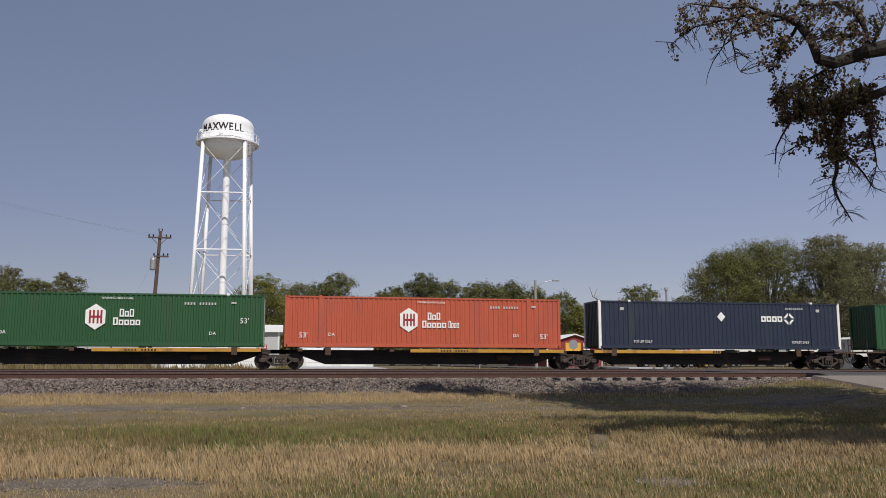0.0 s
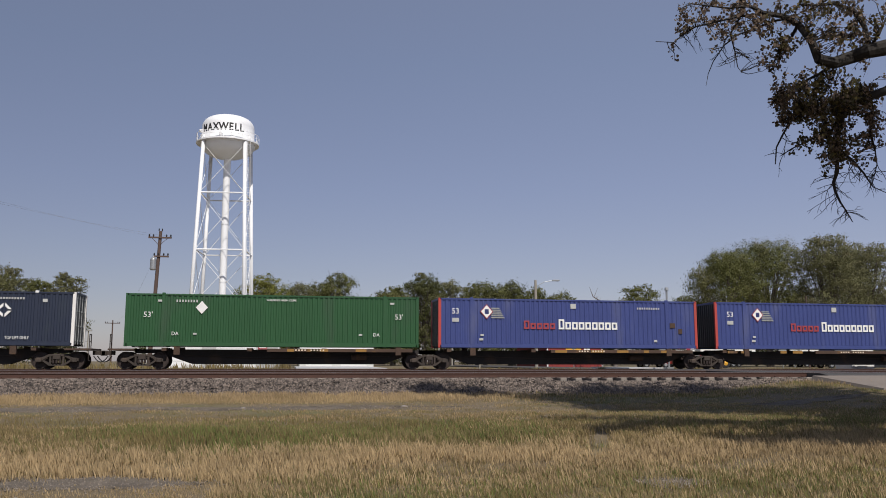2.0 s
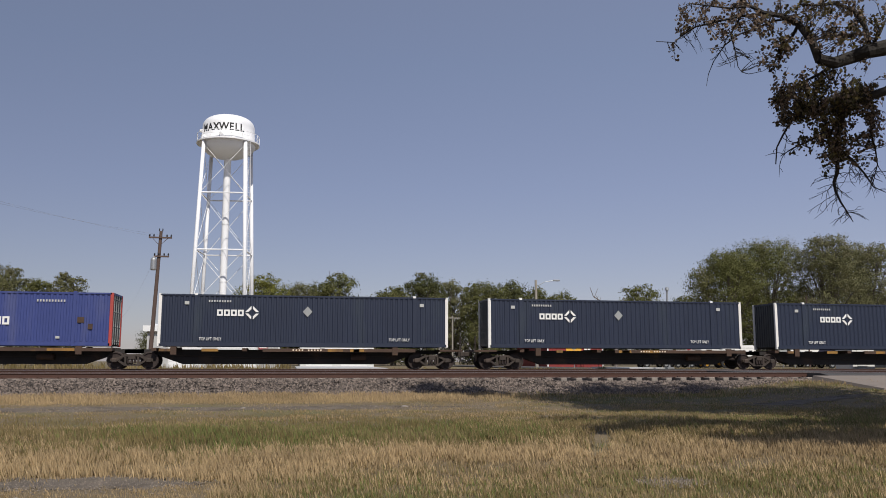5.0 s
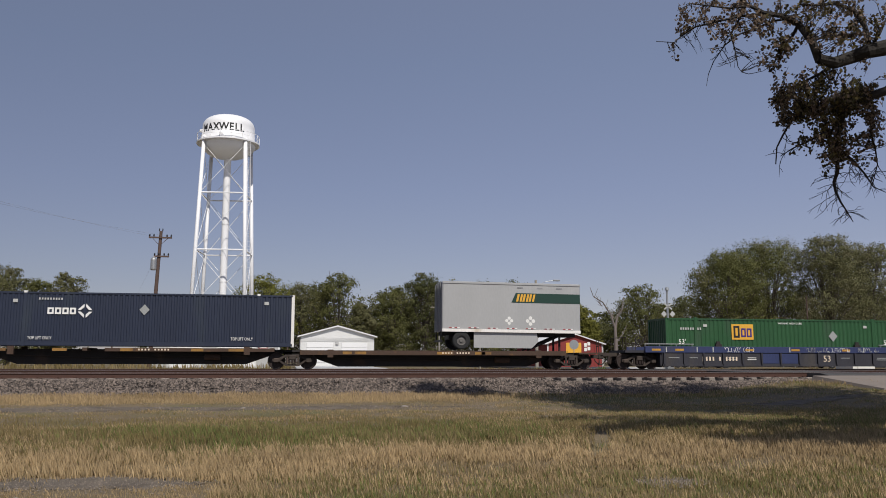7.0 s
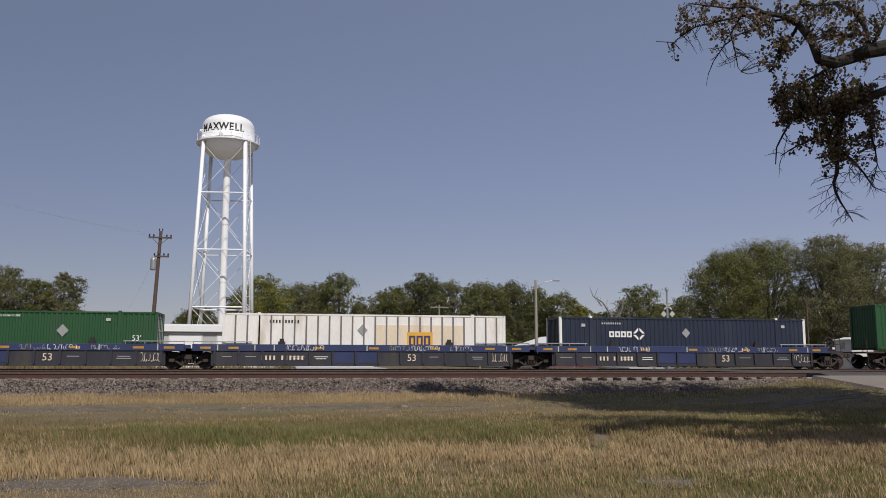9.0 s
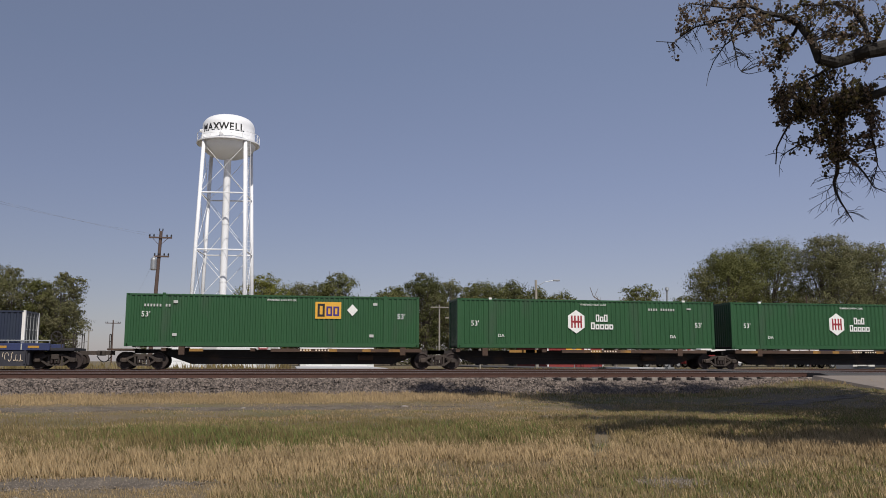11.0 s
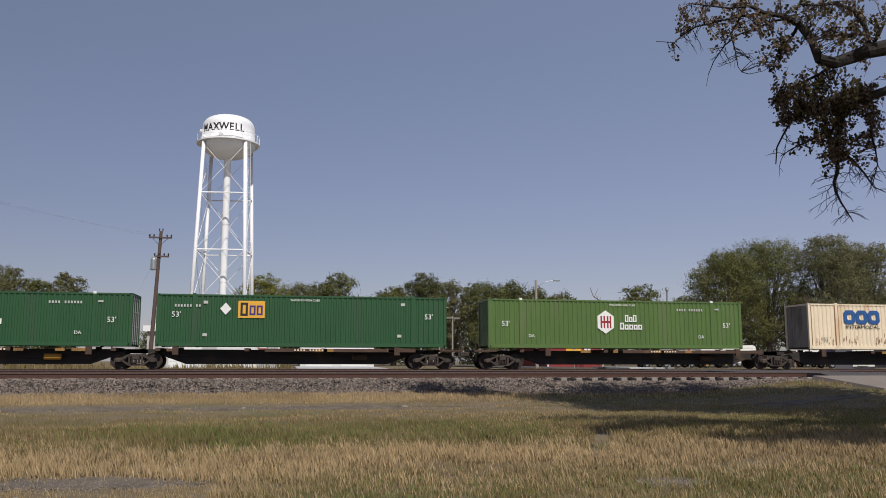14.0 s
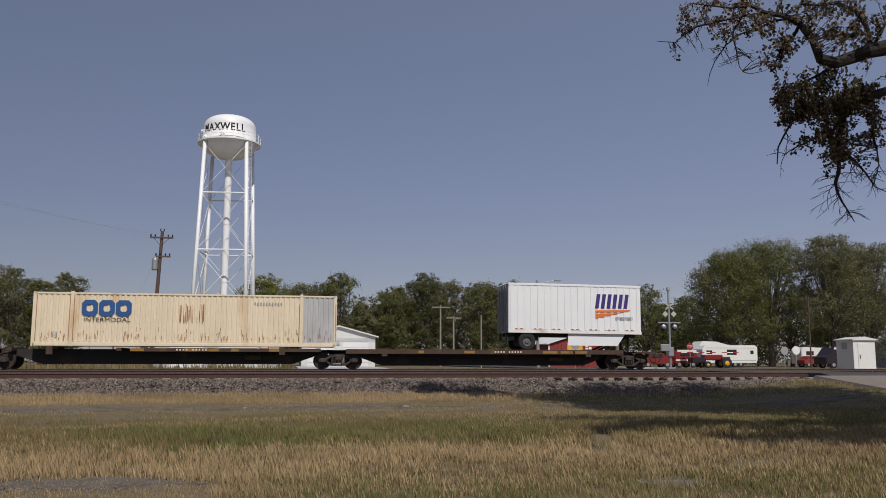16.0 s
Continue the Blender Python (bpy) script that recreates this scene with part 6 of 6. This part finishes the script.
# ---------- the tree that hangs into the view ----------
def near_tree():
    t = thing("overhanging_tree", "old cottonwood with withered brown leaves, hanging over the grass", "tree", (17.6, 11.0, 0.05))
    rng = np.random.default_rng(77)
    o = Vector((17.6, 11.0, 0.05))
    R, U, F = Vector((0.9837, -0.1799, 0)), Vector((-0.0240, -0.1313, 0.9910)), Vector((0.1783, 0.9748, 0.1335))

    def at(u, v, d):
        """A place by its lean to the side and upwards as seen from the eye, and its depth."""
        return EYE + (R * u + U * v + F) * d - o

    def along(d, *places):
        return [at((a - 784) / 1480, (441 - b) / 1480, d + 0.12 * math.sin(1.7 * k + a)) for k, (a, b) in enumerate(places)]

    bm = bmesh.new()
    limb(bm, [(0, 0, -0.3), (0.1, 0, 1.5), (-0.2, 0.2, 3.6), (-0.5, 0.4, 5.5)], 0.55, 0.4, 14)
    limb(bm, [(-0.5, 0.4, 5.5), (-1.5, 0.2, 8.5), (-3.2, -0.2, 11.5), (-5.5, 0.5, 13.5)], 0.34, 0.08, 10)
    limb(bm, [(-0.5, 0.4, 5.5), (0.8, 1.2, 8.5), (1.6, 2.5, 12)], 0.34, 0.08, 10)
    limb(bm, [(-0.5, 0.4, 5.5), (-1.8, -1.2, 7.6), (-5.0, -2.4, 9.3), (-8.0, -2.6, 10)], 0.26, 0.06, 10)
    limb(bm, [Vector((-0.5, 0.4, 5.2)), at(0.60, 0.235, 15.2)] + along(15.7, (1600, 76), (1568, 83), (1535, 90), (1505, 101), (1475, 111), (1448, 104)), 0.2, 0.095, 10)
    part("trunk", bm, M["bark_shaded"], t, "furrowed bark, darkened with the shade of the crown")
    ends = []

    def bough(thick, thin, depth, *places):
        b = along(depth, *places)
        bm = bmesh.new()
        limb(bm, b, thick, thin, 7)
        part("bough", bm, M["bark_shaded"], t)
        ends.extend(p.lerp(q, k / 8) for p, q in zip(b, b[1:]) for k in range(8))

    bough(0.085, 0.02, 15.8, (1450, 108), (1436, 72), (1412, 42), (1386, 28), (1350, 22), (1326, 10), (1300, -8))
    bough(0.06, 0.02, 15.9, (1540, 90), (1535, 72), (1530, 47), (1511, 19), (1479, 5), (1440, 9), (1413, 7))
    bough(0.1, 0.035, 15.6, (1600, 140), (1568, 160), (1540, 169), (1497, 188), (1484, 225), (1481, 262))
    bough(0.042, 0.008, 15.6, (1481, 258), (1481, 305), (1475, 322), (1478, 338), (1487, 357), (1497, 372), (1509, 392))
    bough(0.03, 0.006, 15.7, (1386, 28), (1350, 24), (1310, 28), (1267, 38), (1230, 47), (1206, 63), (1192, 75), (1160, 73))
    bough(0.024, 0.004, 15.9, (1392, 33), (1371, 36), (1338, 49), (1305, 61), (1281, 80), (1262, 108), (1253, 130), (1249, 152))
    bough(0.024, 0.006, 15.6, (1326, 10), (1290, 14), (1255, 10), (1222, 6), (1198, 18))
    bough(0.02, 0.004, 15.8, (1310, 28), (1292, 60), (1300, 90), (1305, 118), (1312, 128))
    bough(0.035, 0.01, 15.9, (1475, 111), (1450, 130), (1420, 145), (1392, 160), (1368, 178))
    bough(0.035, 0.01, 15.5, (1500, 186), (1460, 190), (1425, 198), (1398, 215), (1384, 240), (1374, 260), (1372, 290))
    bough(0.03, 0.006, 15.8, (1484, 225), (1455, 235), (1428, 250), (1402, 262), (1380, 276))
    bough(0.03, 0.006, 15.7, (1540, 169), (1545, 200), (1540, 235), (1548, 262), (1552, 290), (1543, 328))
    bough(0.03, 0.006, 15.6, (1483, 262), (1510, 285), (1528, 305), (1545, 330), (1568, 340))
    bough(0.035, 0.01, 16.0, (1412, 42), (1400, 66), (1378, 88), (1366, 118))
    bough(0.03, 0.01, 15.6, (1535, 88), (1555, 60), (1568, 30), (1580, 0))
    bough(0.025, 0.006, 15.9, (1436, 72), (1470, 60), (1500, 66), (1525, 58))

    def curl(bm, a, e, r, wild=0.09):
        """A crooked twig from a to e, which sags and tapers."""
        n = 5
        side, lift = Vector(rng.normal(0, wild, 3)), rng.uniform(-0.05, 0.12)
        q = [a.lerp(e, k / n) + (side + Vector((0, 0, lift))) * math.sin(math.pi * k / n) * (e - a).length + Vector(rng.normal(0, 0.012, 3)) * (0 < k < n) for k in range(n + 1)]
        limb(bm, q, r, 0.003, 4)
        return q

    bm, dry, green = bmesh.new(), [], []
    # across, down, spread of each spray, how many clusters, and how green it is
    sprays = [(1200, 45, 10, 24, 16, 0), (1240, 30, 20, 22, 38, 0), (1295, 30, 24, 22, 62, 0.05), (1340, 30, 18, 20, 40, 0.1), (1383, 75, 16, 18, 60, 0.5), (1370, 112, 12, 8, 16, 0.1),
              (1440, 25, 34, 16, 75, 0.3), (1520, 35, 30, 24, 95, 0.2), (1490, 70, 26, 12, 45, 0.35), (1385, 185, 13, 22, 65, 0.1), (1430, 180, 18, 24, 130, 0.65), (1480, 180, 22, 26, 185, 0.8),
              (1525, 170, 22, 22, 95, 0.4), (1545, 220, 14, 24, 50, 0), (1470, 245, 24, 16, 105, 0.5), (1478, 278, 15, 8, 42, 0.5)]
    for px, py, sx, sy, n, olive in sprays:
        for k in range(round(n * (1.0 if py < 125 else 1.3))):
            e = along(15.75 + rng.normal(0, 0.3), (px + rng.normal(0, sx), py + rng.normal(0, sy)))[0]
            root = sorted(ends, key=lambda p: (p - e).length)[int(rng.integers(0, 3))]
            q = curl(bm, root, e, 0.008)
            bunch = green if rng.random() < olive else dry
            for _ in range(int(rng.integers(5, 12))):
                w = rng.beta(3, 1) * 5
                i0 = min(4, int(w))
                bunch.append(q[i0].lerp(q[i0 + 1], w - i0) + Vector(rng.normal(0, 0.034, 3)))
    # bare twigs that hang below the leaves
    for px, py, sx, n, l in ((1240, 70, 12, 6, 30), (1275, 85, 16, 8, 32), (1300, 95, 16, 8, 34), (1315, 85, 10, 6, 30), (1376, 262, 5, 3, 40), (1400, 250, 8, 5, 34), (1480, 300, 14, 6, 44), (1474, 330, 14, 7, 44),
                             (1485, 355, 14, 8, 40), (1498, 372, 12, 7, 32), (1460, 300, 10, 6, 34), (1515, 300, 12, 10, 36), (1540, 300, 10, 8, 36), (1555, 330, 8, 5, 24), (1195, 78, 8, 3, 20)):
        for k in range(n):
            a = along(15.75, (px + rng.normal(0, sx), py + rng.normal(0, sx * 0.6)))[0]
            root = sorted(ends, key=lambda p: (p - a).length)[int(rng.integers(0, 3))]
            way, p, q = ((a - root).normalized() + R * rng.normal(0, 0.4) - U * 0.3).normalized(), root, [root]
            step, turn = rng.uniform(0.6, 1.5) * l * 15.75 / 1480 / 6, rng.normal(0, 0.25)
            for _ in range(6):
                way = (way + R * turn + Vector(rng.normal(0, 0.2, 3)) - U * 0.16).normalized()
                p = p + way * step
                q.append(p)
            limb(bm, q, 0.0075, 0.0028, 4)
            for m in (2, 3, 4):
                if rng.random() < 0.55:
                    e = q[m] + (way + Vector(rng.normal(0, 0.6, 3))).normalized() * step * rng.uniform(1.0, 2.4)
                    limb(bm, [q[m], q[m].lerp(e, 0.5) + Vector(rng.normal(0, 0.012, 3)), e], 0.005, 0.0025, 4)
    tagged(part("twigs", bm, M["bark_shaded"], t, "fine crooked hanging twigs"), kind="stuff")
    for bunch, mat, text in ((dry, "leaf_brown", "withered brown leaves"), (green, "leaf_olive", "dull olive leaves")):
        p = np.array(bunch)
        n = len(p)
        a = rng.normal(0, 1, (n, 3)) - np.array((0, 0, 0.9))
        a /= np.linalg.norm(a, axis=1)[:, None]
        b = np.cross(a, rng.normal(0, 1, (n, 3)))
        b /= np.linalg.norm(b, axis=1)[:, None] + 1e-9
        g = (rng.uniform(0.019, 0.037, n))[:, None]
        v = np.stack([p + (a * i + b * j) * g for i, j in ((-0.9, 0.25), (-0.55, 0.85), (0.25, 0.7), (1.15, 0), (0.25, -0.7), (-0.55, -0.85), (-0.9, -0.25))], 1).reshape(-1, 3)
        c = raw("foliage", v, np.arange(7 * n).reshape(-1, 7), M[mat], text, kind="stuff")
        c.parent = t
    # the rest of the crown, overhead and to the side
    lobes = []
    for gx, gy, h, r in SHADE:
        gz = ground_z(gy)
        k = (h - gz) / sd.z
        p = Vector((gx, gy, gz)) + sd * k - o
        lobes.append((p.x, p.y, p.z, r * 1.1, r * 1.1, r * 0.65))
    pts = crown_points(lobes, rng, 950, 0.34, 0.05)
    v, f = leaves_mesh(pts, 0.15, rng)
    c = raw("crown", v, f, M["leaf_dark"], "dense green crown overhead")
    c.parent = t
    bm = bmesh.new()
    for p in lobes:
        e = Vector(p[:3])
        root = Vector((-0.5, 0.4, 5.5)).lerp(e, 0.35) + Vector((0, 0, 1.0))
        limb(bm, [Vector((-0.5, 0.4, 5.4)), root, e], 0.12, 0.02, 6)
    part("upper_boughs", bm, M["bark_shaded"], t)


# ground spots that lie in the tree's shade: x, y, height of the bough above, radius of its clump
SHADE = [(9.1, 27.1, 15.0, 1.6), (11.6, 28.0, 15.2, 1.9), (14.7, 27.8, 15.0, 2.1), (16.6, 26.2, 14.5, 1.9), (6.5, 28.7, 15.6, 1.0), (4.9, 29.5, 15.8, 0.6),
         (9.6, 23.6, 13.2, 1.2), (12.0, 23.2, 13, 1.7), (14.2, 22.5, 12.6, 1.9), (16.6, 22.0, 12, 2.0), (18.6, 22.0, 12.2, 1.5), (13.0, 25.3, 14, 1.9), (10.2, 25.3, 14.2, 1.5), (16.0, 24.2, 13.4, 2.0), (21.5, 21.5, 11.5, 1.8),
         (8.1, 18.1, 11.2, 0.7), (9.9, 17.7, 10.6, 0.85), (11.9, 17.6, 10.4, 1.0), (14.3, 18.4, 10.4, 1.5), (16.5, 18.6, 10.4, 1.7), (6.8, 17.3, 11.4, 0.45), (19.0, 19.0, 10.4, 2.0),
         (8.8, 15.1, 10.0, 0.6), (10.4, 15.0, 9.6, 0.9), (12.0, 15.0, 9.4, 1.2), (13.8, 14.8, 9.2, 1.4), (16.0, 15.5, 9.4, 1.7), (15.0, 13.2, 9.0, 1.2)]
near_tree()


# ---------- grass ----------
def blades(name, n, seed, xr, yr, keep, height, width, mat, label, bend=0.19):
    rng = np.random.default_rng(seed)
    y = yr[0] + (yr[1] - yr[0]) * rng.random(n) ** 1.0
    x = xr(y, rng.random(n))
    wob = np.array([noise.noise(Vector((a * 0.32, b * 0.75, seed * 0.37))) + 0.5 * noise.noise(Vector((a * 0.9, b * 1.6, seed * 0.7))) for a, b in zip(x, y)])
    fine = np.array([noise.noise(Vector((a * 2.4, b * 2.4, seed * 0.11))) for a, b in zip(x, y)])
    ok = rng.random(n) < np.clip(keep(x, y, wob) * (0.9 + 0.9 * fine), 0, 1)
    x, y, wob, fine = x[ok], y[ok], wob[ok], fine[ok]
    n = len(x)
    z = np.array([ground_h(a, b) for a, b in zip(x, y)]) - 0.03
    h = height(x, y) * rng.uniform(0.4, 1.12, n) * (1 + 0.3 * fine) * (1 - 0.45 * (x < -0.9) * (y < 12.0))
    w = width * rng.uniform(0.7, 1.3, n) * np.clip(y / 14, 0.85, 2.2)
    a = rng.uniform(0, math.tau, n)
    ca, sa = np.cos(a), np.sin(a)
    b = rng.uniform(0, math.tau, n)
    k = h * bend * rng.uniform(0.2, 1.6, n)
    bx, by = np.cos(b) * k - 0.06 * h, np.sin(b) * k
    v = np.empty((n, 4, 3))     # a blade of two facets, creased at its bend
    v[:, 0] = np.stack([x - ca * w, y - sa * w, z], 1)
    v[:, 1] = np.stack([x + ca * w, y + sa * w, z], 1)
    v[:, 2] = np.stack([x - ca * w * 0.8 + bx * 0.3, y - sa * w * 0.8 + by * 0.3, z + h * 0.62], 1)
    v[:, 3] = np.stack([x + bx, y + by, z + h], 1)
    tri = np.array([(0, 1, 2), (1, 3, 2)])
    f = (tri[None] + 4 * np.arange(n)[:, None, None]).reshape(-1, 3)
    return raw(name, v.reshape(-1, 3), f, M[mat], label, "grass", "stuff")


def fan(y, u):
    a, b = -0.40 * y - 1.5, 0.84 * y + 1.5
    return a + (b - a) * u


def band(y, a, b, soft=1.0):
    return np.clip((y - a) / soft + 0.5, 0, 1) * np.clip((b - y) / soft + 0.5, 0, 1)


def bare(x, y):
    """Where the soil shows: the track in the grass, and the gravel patch."""
    path = band(y, 23.2, 25.0, 0.6) * np.clip((7 - x) / 5, 0, 1)
    patch = np.clip(1.5 * np.exp(-(((x + 2.6) / 1.4) ** 2 + ((y - 11.95) / 0.6) ** 2)), 0, 1)
    rut = np.exp(-(((x - 5.5 - (y - 14.5) * 0.4) / 0.33) ** 2)) * band(y, 13.0, 17.5, 1.0)
    spot = np.exp(-(((x - 5.2) / 0.42) ** 2 + ((y - 10.9) / 0.45) ** 2))
    return np.clip(1 - 0.45 * path - 0.95 * patch - 0.95 * rut - 0.9 * spot, 0, 1)


def keep_dry(x, y, w):
    near = band(y, 6, 15.0, 1.4) * (0.75 + 1.0 * w) * (1 - 0.72 * band(y, 5, 12.2, 2.0) * np.clip((x + 0.8) / 1.5, 0, 1))
    strip = 1.3 * band(y, 25.8, 29.0, 0.7) * np.clip((9 - x) / 6, 0.1, 1)
    mid = band(y, 15, 25, 2) * np.clip(0.26 + 0.9 * w + 0.25 * np.clip((x - 5) / 4, 0, 1), 0, 1) * (1 - 0.85 * np.exp(-((x - 1.0) / 4.2) ** 4) * band(y, 14.5, 20, 1))
    return (near + strip + mid) * bare(x, y)


def keep_fresh(x, y, w):
    core = 1.4 * band(y, 14.3, 20.0, 1.4) * np.exp(-((x - 1.0) / 4.4) ** 4) * (0.8 + 0.8 * w)
    side = band(y, 17, 29, 2) * np.clip((x - 6) / 5, 0, 1)
    near = band(y, 6, 12.0, 1.5) * np.clip((x + 1.2) / 4, 0, 0.5)
    return np.clip(core + side * 0.7 + near + 0.06 + 0.35 * w, 0, 1) * bare(x, y)


def keep_olive(x, y, w):
    return np.clip(0.5 + 0.5 * band(y, 14.5, 23, 2) - 0.5 * w - 0.3 * band(y, 12.2, 14.5, 1) + 0.45 * band(y, 6, 12.4, 2.0) * (x > -1), 0, 1) * bare(x, y)


def tall(x, y):
    return np.interp(y, (7, 11, 13.5, 15.5, 19, 22, 25.5, 27, 29), (0.13, 0.155, 0.22, 0.21, 0.14, 0.08, 0.08, 0.18, 0.18))


def short(x, y):
    return np.interp(y, (7, 11, 13.5, 16, 19, 22, 25.5, 28), (0.11, 0.13, 0.14, 0.23, 0.15, 0.08, 0.07, 0.12))


blades("dry_grass", 600000, 11, fan, (8.6, 29.2), keep_dry, tall, 0.0023, "dry", "tall sun-bleached dry prairie grass")
blades("green_grass", 300000, 12, fan, (8.6, 29.2), keep_fresh, short, 0.0024, "fresh", "green grass among the dry stems")
blades("olive_grass", 360000, 13, fan, (8.6, 29.2), keep_olive, short, 0.0024, "olive", "olive-brown half-dry grass")
blades("weeds", 26000, 14, lambda y, u: -28 + 90 * u, (53.2, 60), lambda x, y, w: (0.6 + 0.8 * w) * (1 - ((x > 0.2) & (x < 6.8))) * (1 - ((x > 21.5) & (x < 27))), lambda x, y: 0.26 + 0.3 * (x < 0.5) * (y > 55), 0.012, "olive", "low weeds beyond the tracks")
blades("weed_clump", 900, 15, lambda y, u: 19.8 + 1.3 * u, (52.9, 53.8), lambda x, y, w: 0.9 + 0 * x, lambda x, y: 0.5 - 0.5 * abs(x - 20.45), 0.01, "fresh", "bushy green weed clump beside the track")


def field_stone(x, y, r, seed):
    bm = bmesh.new()
    bmesh.ops.create_icosphere(bm, subdivisions=2, radius=r)
    for v in bm.verts:
        v.co *= 1 + 0.35 * noise.noise(v.co * (2.5 / r * 0.3) + Vector((seed, 0, 0)))
        v.co.z *= 0.55
    single("stone", bm, M["tie"], "pale stone lying in the grass", "stone", (x, y, ground_h(x, y) + r * 0.25), group="stones in the grass")


for i, (x, y, r) in enumerate([(5.25, 10.62, 0.075), (5.45, 10.7, 0.05), (5.1, 10.74, 0.045), (-2.2, 10.7, 0.05), (-3.1, 10.8, 0.04), (3.3, 24.2, 0.1), (-1.2, 24.0, 0.08)]):
    field_stone(x, y, r, i * 3.1)


# ---------- small pieces of the setting ----------
def build_gravel():
    rng = np.random.default_rng(21)
    n = 5200
    spot = rng.random(n)
    x = np.where(spot < 0.45, rng.normal(-2.6, 0.95, n), np.where(spot < 0.75, rng.normal(5.2, 0.25, n), rng.uniform(-11, 6, n)))
    y = np.where(spot < 0.45, rng.normal(12.0, 0.34, n), np.where(spot < 0.75, rng.normal(10.95, 0.22, n), rng.normal(24.1, 0.45, n)))
    s = rng.uniform(0.008, 0.028, n) * np.where(spot < 0.75, 0.75, 1.2)
    z = np.array([ground_h(a, b) for a, b in zip(x, y)]) + 0.02
    base = np.array([(1, 0, 0), (-1, 0.3, 0), (0, 1, 0), (0.2, -1, 0), (0, 0, 0.8)])
    v = base[None] * s[:, None, None] * rng.uniform(0.5, 1.3, (n, 5, 1)) + np.stack([x, y, z], 1)[:, None]
    tri = np.array([(0, 2, 4), (2, 1, 4), (1, 3, 4), (3, 0, 4)])
    f = (tri[None] + 5 * np.arange(n)[:, None, None]).reshape(-1, 3)
    raw("gravel_stones", v.reshape(-1, 3), f, M["gravel_bit"], "loose pale gravel on the bare ground", "gravel", "stuff")


build_gravel()
build_ties()
build_stones()


def motions():
    """The whole train runs past at one steady speed."""
    for ob in MOVING:
        x, y, z = ob.location
        dip = 0.45 if ob.name.startswith("road_trailer") else 0.0      # the trailers lean towards their hitches
        walk(ob, [(0.0, pose(x, y, z, 0, dip)), (8.0, pose(x - SPEED * 8, y, z, 0, dip)), (16.0, pose(x - SPEED * 16, y, z, 0, dip))])


motions()
